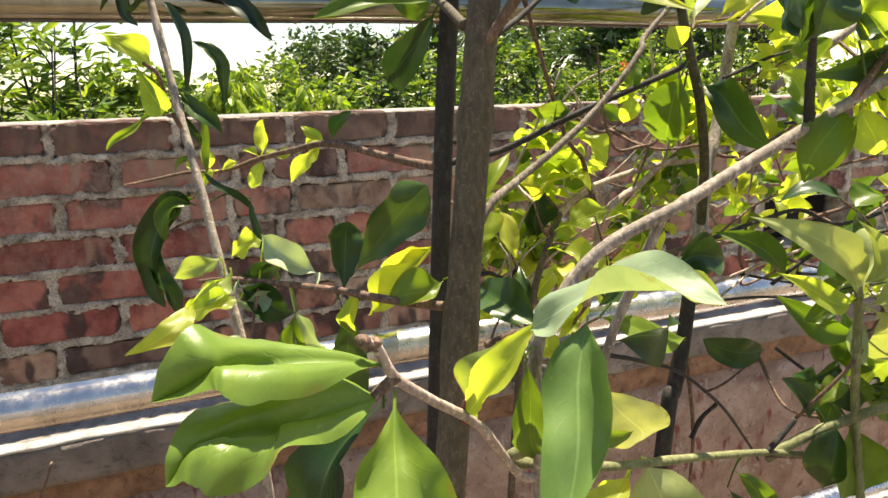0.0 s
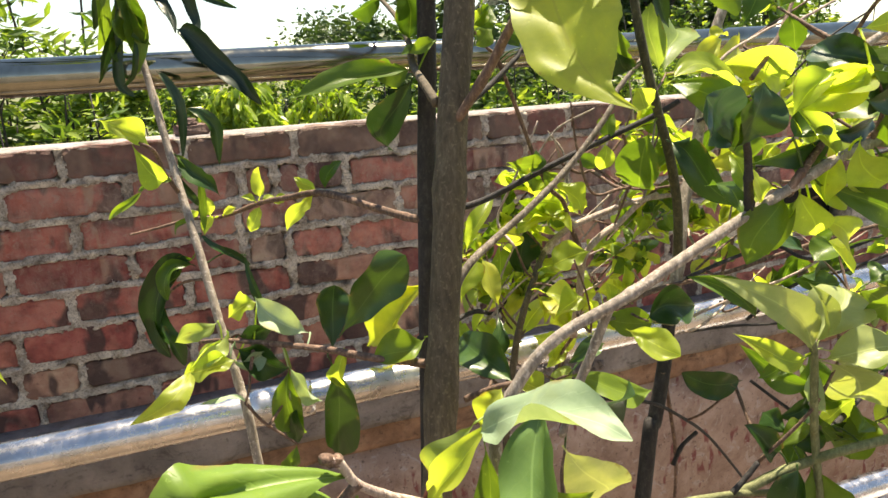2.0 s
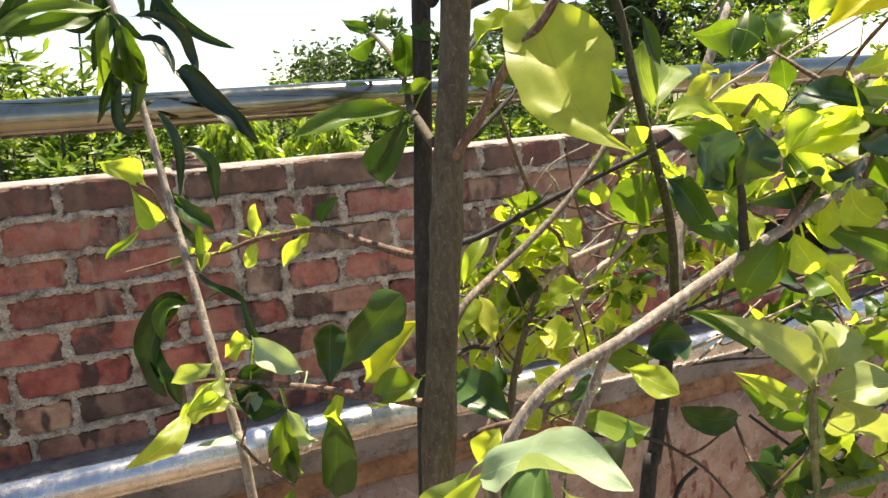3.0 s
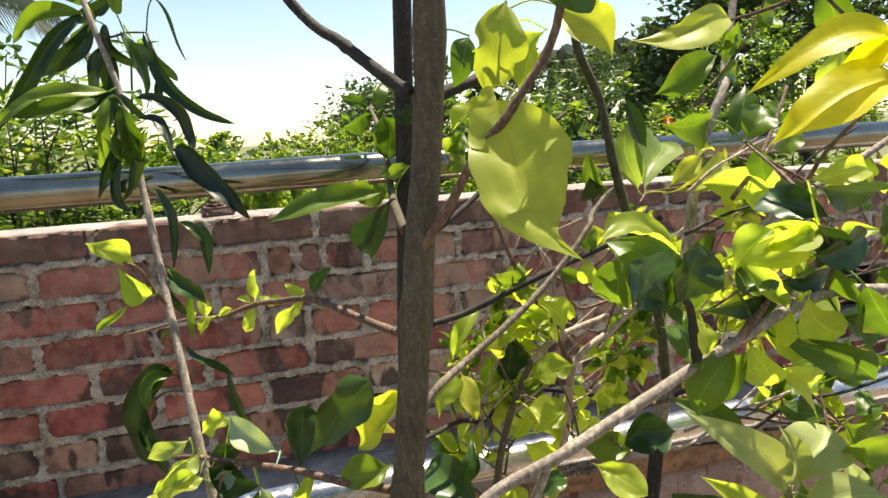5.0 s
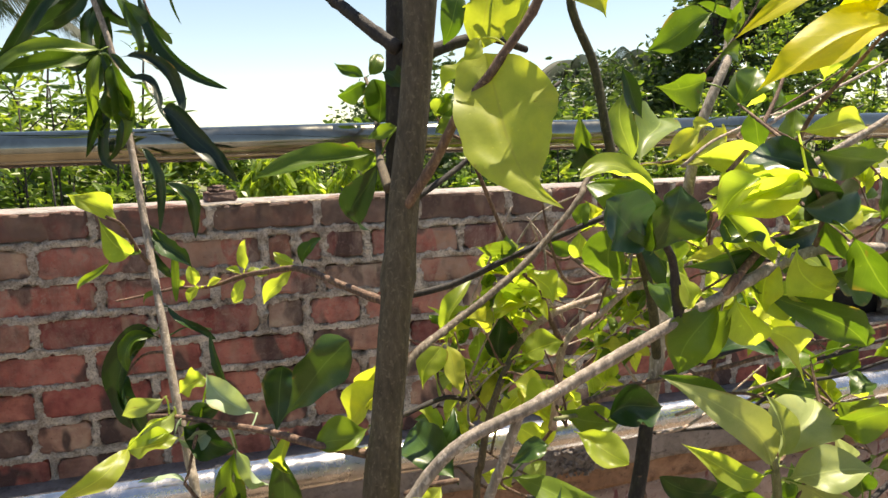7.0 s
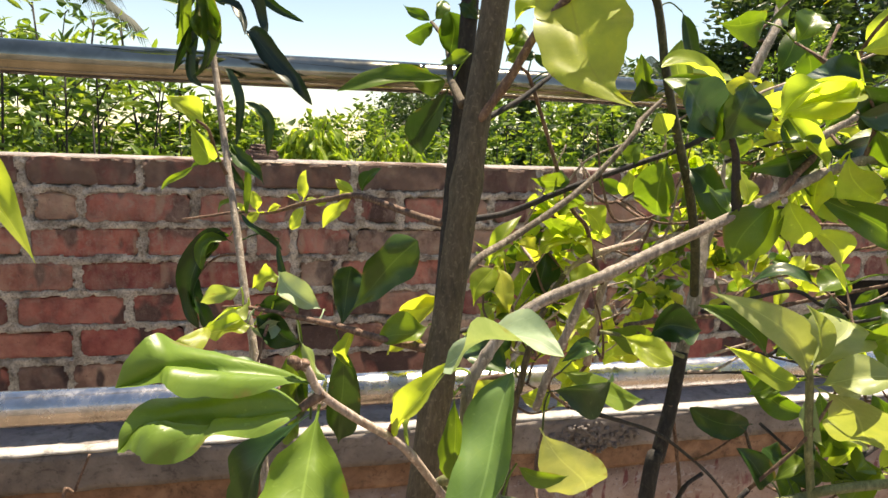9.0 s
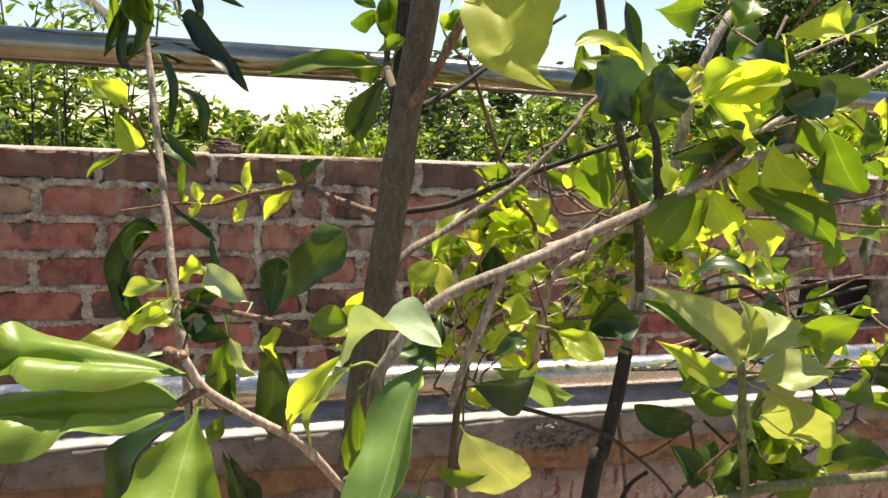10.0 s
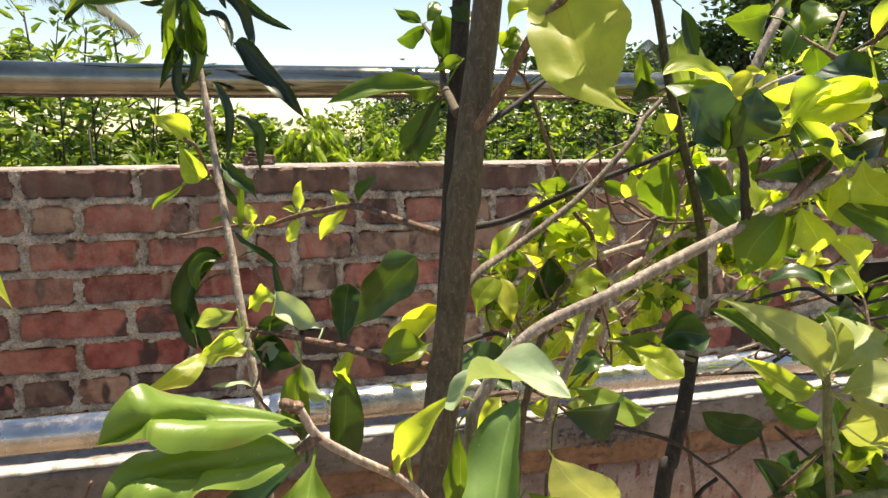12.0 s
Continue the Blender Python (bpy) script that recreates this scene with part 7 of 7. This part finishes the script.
limb(thin_stem_shrub, "twig", [(0.048, 0.42, 1.395), (0.095, 0.4, 1.434), (0.141, 0.38, 1.447), (0.177, 0.36, 1.465)], 0.002, 0.0016, DARK_BARK, 268, 8, 0.0)
upr = limb(thin_stem_shrub, "twig", [(0.036, 0.42, 1.644), (0.069, 0.43, 1.67), (0.109, 0.45, 1.708), (0.143, 0.47, 1.749)], 0.0024, 0.0018, TWIG, 269, 8, 0.0)
blade(upr, (0.094, 0.5, 1.695), (0.114, 0.5, 1.759), 0.033, (-0.70, -0.68, 0.22), LEAF, 0.22, 0.06, 0.0, "broad", 270)
blade(upr, (0.056, 0.5, 1.679), (0.079, 0.5, 1.692), 0.017, (-0.33, -0.74, 0.58), YELLOW_LEAF, 0.22, 0.06, 0.0, "broad", 271)
blade(upr, (0.079, 0.45, 1.653), (0.104, 0.45, 1.666), 0.018, (0.01, -1.00, -0.02), YOUNG_LEAF, 0.22, 0.06, 0.0, "broad", 272)
blade(upr, (0.072, 0.45, 1.639), (0.05, 0.45, 1.638), 0.016, (-0.01, -0.95, 0.32), YOUNG_LEAF, 0.22, 0.06, 0.0, "broad", 273)

pale_rosette_shoot = thing("pale_rosette_shoot", (0.05, 0.22, 0), "upright green shoot topped by a rosette of pale leaves", "plant")
ros = limb(pale_rosette_shoot, "stem", [(0.05, 0.22, 0), (0.03, 0.235, 0.9), (-0.016, 0.265, 1.313), (-0.03, 0.262, 1.371), (-0.041, 0.258, 1.431), (-0.046, 0.257, 1.449)], 0.0036, 0.003, SHOOT, 274, 9, 0.0, "green shoot")
blade(ros, (-0.044, 0.258, 1.435), (-0.104, 0.282, 1.502), 0.027, (-0.17, -0.97, 0.19), ASHEN_LEAF, 0.35, 0.06, 0.0, "broad", 275)
blade(ros, (-0.041, 0.257, 1.443), (0.006, 0.27, 1.486), 0.049, (-0.37, -0.69, 0.62), ASHEN_LEAF, 0.22, 0.06, 0.0, "broad", 276)
blade(ros, (-0.045, 0.256, 1.447), (-0.058, 0.256, 1.5), 0.019, (-0.08, -1.00, -0.02), ASHEN_LEAF, 0.5, 0.06, 0.0, "broad", 277)
blade(ros, (-0.048, 0.258, 1.437), (-0.112, 0.27, 1.464), 0.019, (-0.27, -0.94, -0.21), YOUNG_LEAF, 0.22, 0.06, 0.0, "broad", 278)
blade(ros, (-0.037, 0.256, 1.432), (0.006, 0.22, 1.453), 0.034, (-0.58, -0.25, 0.77), ASHEN_LEAF, 0.22, 0.1, 0.0, "broad", 279)
blade(ros, (-0.034, 0.256, 1.43), (0.052, 0.274, 1.35), 0.052, (-0.26, -0.84, -0.47), ASHEN_LEAF, 0.22, 0.06, 0.0, "broad", 280)
blade(ros, (-0.031, 0.262, 1.408), (-0.074, 0.3, 1.428), 0.022, (-0.65, -0.76, 0.03), LEAF, 0.22, 0.06, 0.0, "broad", 281)
blade(ros, (-0.039, 0.256, 1.442), (0.056, 0.27, 1.43), 0.033, (0.12, -0.98, -0.16), ASHEN_LEAF, 0.22, 0.06, 0.0, "broad", 282)
blade(ros, (-0.038, 0.26, 1.427), (-0.027, 0.26, 1.372), 0.014, (-0.95, -0.25, -0.19), SILVER_LEAF, 0.22, 0.06, 0.0, "broad", 283)
blade(ros, (-0.056, 0.26, 1.433), (-0.095, 0.26, 1.428), 0.016, (-0.12, -0.36, 0.93), LEAF, 0.22, 0.06, 0.0, "broad", 284)
blade(ros, (-0.045, 0.26, 1.45), (-0.028, 0.3, 1.47), 0.030, (-0.79, 0.03, 0.61), LEAF, 0.22, 0.06, 0.0, "broad", 285)
ros2 = limb(pale_rosette_shoot, "branch", [(-0.084, 0.29, 1.3), (-0.053, 0.28, 1.318), (-0.022, 0.27, 1.33), (0.013, 0.25, 1.347), (0.25, 0.22, 1.36)], 0.0044, 0.0038, SHOOT, 286, 8, 0.0, "thick grey-green branch")
blade(ros2, (-0.014, 0.3, 1.337), (-0.017, 0.33, 1.349), 0.023, (-0.56, -0.35, 0.75), DEEP_LEAF, 0.22, 0.06, 0.0, "broad", 287)
blade(ros2, (0, 0.29, 1.332), (-0.025, 0.29, 1.317), 0.025, (-0.51, -0.16, 0.85), LEAF, 0.22, 0.06, 0.0, "broad", 288)
blade(ros2, (0.009, 0.29, 1.344), (0.071, 0.29, 1.313), 0.028, (-0.06, -0.99, -0.12), LEAF, 0.22, 0.06, 0.0, "broad", 289)
blade(ros2, (0.016, 0.29, 1.345), (0.065, 0.29, 1.338), 0.020, (0.03, -0.97, 0.23), DEEP_LEAF, 0.22, 0.06, 0.0, "broad", 290)
blade(ros2, (0.002, 0.29, 1.348), (-0.036, 0.29, 1.342), 0.018, (-0.15, -0.26, 0.96), LEAF, 0.22, 0.06, 0.0, "broad", 291)
blade(ros2, (0.056, 0.27, 1.35), (0.021, 0.27, 1.327), 0.030, (-0.54, -0.14, 0.83), LEAF, 0.22, 0.06, 0.0, "broad", 292)
blade(ros2, (0.019, 0.28, 1.333), (-0.004, 0.28, 1.366), 0.018, (-0.36, -0.90, -0.25), LEAF, 0.22, 0.06, 0.0, "broad", 293)
blade(ros2, (0.05, 0.3, 1.463), (0.101, 0.3, 1.432), 0.034, (-0.27, -0.85, -0.45), LEAF, 0.22, 0.06, 0.0, "broad", 294)
blade(ros2, (0.063, 0.3, 1.466), (0.09, 0.3, 1.477), 0.025, (-0.36, -0.32, 0.88), LEAF, 0.22, 0.06, 0.0, "broad", 295)
blade(ros2, (-0.022, 0.27, 1.328), (-0.008, 0.26, 1.262), 0.048, (-0.66, -0.75, -0.03), LEAF, 0.22, 0.06, 0.0, "round", 296)
blade(ros2, (-0.035, 0.27, 1.331), (-0.044, 0.27, 1.273), 0.032, (-0.94, -0.30, 0.15), DEEP_LEAF, 0.22, 0.06, 0.0, "broad", 297)
blade(ros2, (-0.044, 0.28, 1.339), (-0.078, 0.28, 1.369), 0.024, (-0.04, -1.00, -0.04), DEEP_LEAF, 0.22, 0.06, 0.0, "broad", 298)
blade(ros2, (-0.032, 0.28, 1.342), (0.006, 0.28, 1.345), 0.020, (-0.01, -0.99, 0.15), DEEP_LEAF, 0.22, 0.06, 0.0, "broad", 299)
limb(pale_rosette_shoot, "twig", [(0.075, 0.36, 1.299), (0.059, 0.38, 1.315), (0.039, 0.4, 1.335)], 0.002, 0.0016, DARK_BARK, 300, 8, 0.0)
rt9 = limb(pale_rosette_shoot, "twig", [(0.034, 0.3, 1.328), (0.094, 0.32, 1.337), (0.165, 0.34, 1.354)], 0.003, 0.0024, DARK_BARK, 301, 8, 0.0)
blade(rt9, (0.099, 0.32, 1.345), (0.152, 0.32, 1.347), 0.022, (-0.00, -1.00, 0.00), LEAF, 0.22, 0.06, 0.0, "broad", 302)
blade(rt9, (0.11, 0.32, 1.361), (0.092, 0.32, 1.39), 0.024, (-0.40, -0.88, -0.25), LEAF, 0.22, 0.06, 0.0, "broad", 303)
blade(rt9, (0.094, 0.32, 1.34), (0.06, 0.32, 1.354), 0.016, (0.22, -0.81, 0.54), ASHEN_LEAF, 0.22, 0.06, 0.0, "broad", 304)
blade(rt9, (0.119, 0.32, 1.383), (0.155, 0.32, 1.403), 0.030, (-0.19, -0.92, 0.35), LEAF, 0.22, 0.06, 0.0, "broad", 305)

edge_shoot = thing("edge_shoot", (-0.68, 0.2, 0), "lime-green shoot whose leaf tip reaches into view", "plant")
edge = limb(edge_shoot, "stem", [(-0.68, 0.2, 0), (-0.68, 0.21, 1), (-0.66, 0.215, 1.55), (-0.645, 0.22, 1.64)], 0.004, 0.002, SHOOT, 306, 8, 0.0)
blade(edge, (-0.645, 0.22, 1.635), (-0.563, 0.225, 1.545), 0.022, (0.3, -0.9, 0.2), YOUNG_LEAF, 0.25, 0.06, 0.05, "broad", 999)

dry_twig = thing("dry_twig", (-0.66, 0.55, 0), "thin dry brown twig standing by the parapet", "twig")
dry = limb(dry_twig, "stem", [(-0.66, 0.55, 0), (-0.655, 0.57, 0.7), (-0.669, 0.59, 1.177), (-0.658, 0.6, 1.222), (-0.642, 0.6, 1.262)], 0.0028, 0.0012, TWIG, 307, 6, 0.3)

# loose sprigs of bright leaves deeper in the shrubs
LIMES = (YOUNG_LEAF, YOUNG_LEAF, LEAF, YELLOW_LEAF)
MIXED = (LEAF, LEAF, DEEP_LEAF, YOUNG_LEAF)
sprig(young_tree, [(-0.10, 0.56, 1.30), (-0.06, 0.58, 1.36), (-0.01, 0.62, 1.40)], 0.0022, 12, 0.034, LIMES, 1)
sprig(young_tree, [(-0.20, 0.56, 1.33), (-0.15, 0.60, 1.38), (-0.12, 0.62, 1.44)], 0.0022, 12, 0.034, LIMES, 2)
sprig(young_tree, [(-0.02, 0.58, 1.42), (0.05, 0.60, 1.46), (0.11, 0.62, 1.47)], 0.0022, 12, 0.034, LIMES, 3)
sprig(young_tree, [(0.00, 0.55, 1.50), (0.06, 0.56, 1.53), (0.13, 0.58, 1.54)], 0.0022, 11, 0.034, LIMES, 4)
sprig(thin_stem_shrub, [(0.02, 0.48, 1.43), (0.10, 0.50, 1.46), (0.18, 0.52, 1.47)], 0.0022, 12, 0.036, LIMES, 5)
sprig(thin_stem_shrub, [(0.05, 0.47, 1.52), (0.13, 0.46, 1.56), (0.22, 0.45, 1.57)], 0.0022, 11, 0.042, LIMES, 6)
sprig(thin_stem_shrub, [(0.08, 0.50, 1.60), (0.16, 0.50, 1.63), (0.25, 0.50, 1.66)], 0.0022, 11, 0.042, LIMES, 7)
sprig(thin_stem_shrub, [(0.12, 0.52, 1.36), (0.22, 0.50, 1.40), (0.32, 0.48, 1.42)], 0.0022, 10, 0.05, MIXED, 8)
sprig(thin_stem_shrub, [(0.20, 0.48, 1.50), (0.28, 0.45, 1.52), (0.36, 0.43, 1.53)], 0.0022, 10, 0.05, MIXED, 9)
sprig(thin_stem_shrub, [(0.16, 0.56, 1.68), (0.24, 0.56, 1.72), (0.33, 0.55, 1.77)], 0.0022, 9, 0.05, MIXED, 10)
sprig(thin_stem_shrub, [(0.10, 0.56, 1.74), (0.16, 0.56, 1.80), (0.20, 0.55, 1.88)], 0.0022, 8, 0.05, MIXED, 11)
sprig(thin_stem_shrub, [(0.25, 0.46, 1.30), (0.33, 0.44, 1.33), (0.42, 0.42, 1.34)], 0.0022, 10, 0.05, MIXED, 12)
rnd = random.Random(77)
for k in range(26):
    x, z = rnd.uniform(-0.16, 0.42), rnd.uniform(1.30, 1.62)
    y = min(rnd.uniform(0.42, 0.66) - max(0.0, x) * 0.25, 0.57 if z < 1.37 else 0.66)
    y = max(y, 0.57) if x < 0.07 else y
    go = Vector((rnd.uniform(-0.08, 0.10), rnd.uniform(-0.03, 0.03), rnd.uniform(0.01, 0.07)))
    o = Vector((x, y, z))
    sprig(thin_stem_shrub, [o, o + go * 0.5 + Vector((0, 0, 0.008)), o + go], 0.0015, 10, rnd.uniform(0.026, 0.040), LIMES, 100 + k)
for k in range(12):
    x, z = rnd.uniform(0.0, 0.34), rnd.uniform(1.30, 1.72)
    o = Vector((x, rnd.uniform(0.30, 0.46) - x * 0.2, z))
    go = Vector((rnd.uniform(-0.08, 0.08), rnd.uniform(-0.03, 0.03), rnd.uniform(0.0, 0.06)))
    sprig(pale_rosette_shoot if x > 0.12 else thin_stem_shrub, [o, o + go * 0.5 + Vector((0, 0, 0.006)), o + go], 0.0018, 4, rnd.uniform(0.036, 0.05), MIXED, 200 + k)

for k in range(22):
    o = Vector((rnd.uniform(-0.20, 0.12), rnd.uniform(0.55, 0.63), rnd.uniform(1.36, 1.54)))
    go = Vector((rnd.uniform(-0.06, 0.10), rnd.uniform(-0.03, 0.03), rnd.uniform(0.02, 0.08)))
    sprig(young_tree, [o, o + go * 0.5 + Vector((0.006, 0, 0.004)), o + go], 0.0014, 11, rnd.uniform(0.022, 0.034), LIMES, 300 + k, 0.9, PINK_BARK)

# thin pale twigs among the small leaves
for k in range(22):
    o = Vector((rnd.uniform(-0.22, 0.08), rnd.uniform(0.50, 0.60), rnd.uniform(1.36, 1.56)))
    e = o + Vector((rnd.uniform(-0.05, 0.14), rnd.uniform(-0.03, 0.03), rnd.uniform(0.02, 0.12)))
    mid = (o + e) / 2 + Vector((rnd.uniform(-0.012, 0.012), 0, rnd.uniform(-0.012, 0.016)))
    limb(young_tree, "twig", [nearest(young_tree, o), o, mid, e], 0.0019, 0.0008, rnd.choice((PINK_BARK, PINK_BARK, TWIG, PALE_BARK)), 500 + k, 6, 0.3)

# thin bare twigs crossing the foliage
for k in range(11):
    o = Vector((rnd.uniform(0.0, 0.10), rnd.uniform(0.40, 0.52), rnd.uniform(1.34, 1.66)))
    e = o + Vector((rnd.uniform(0.12, 0.30), rnd.uniform(-0.10, 0.04), rnd.uniform(-0.05, 0.12)))
    mid = (o + e) / 2 + Vector((0, 0, rnd.uniform(-0.02, 0.03)))
    limb(thin_stem_shrub, "twig", [o, o.lerp(mid, 0.5) + Vector((0, 0, rnd.uniform(-0.008, 0.008))), mid, mid.lerp(e, 0.5) + Vector((0, 0, rnd.uniform(-0.01, 0.01))), e], 0.0018, 0.0009, rnd.choice((DARK_BARK, TWIG, PINK_BARK)), 400 + k, 6, 0.25)

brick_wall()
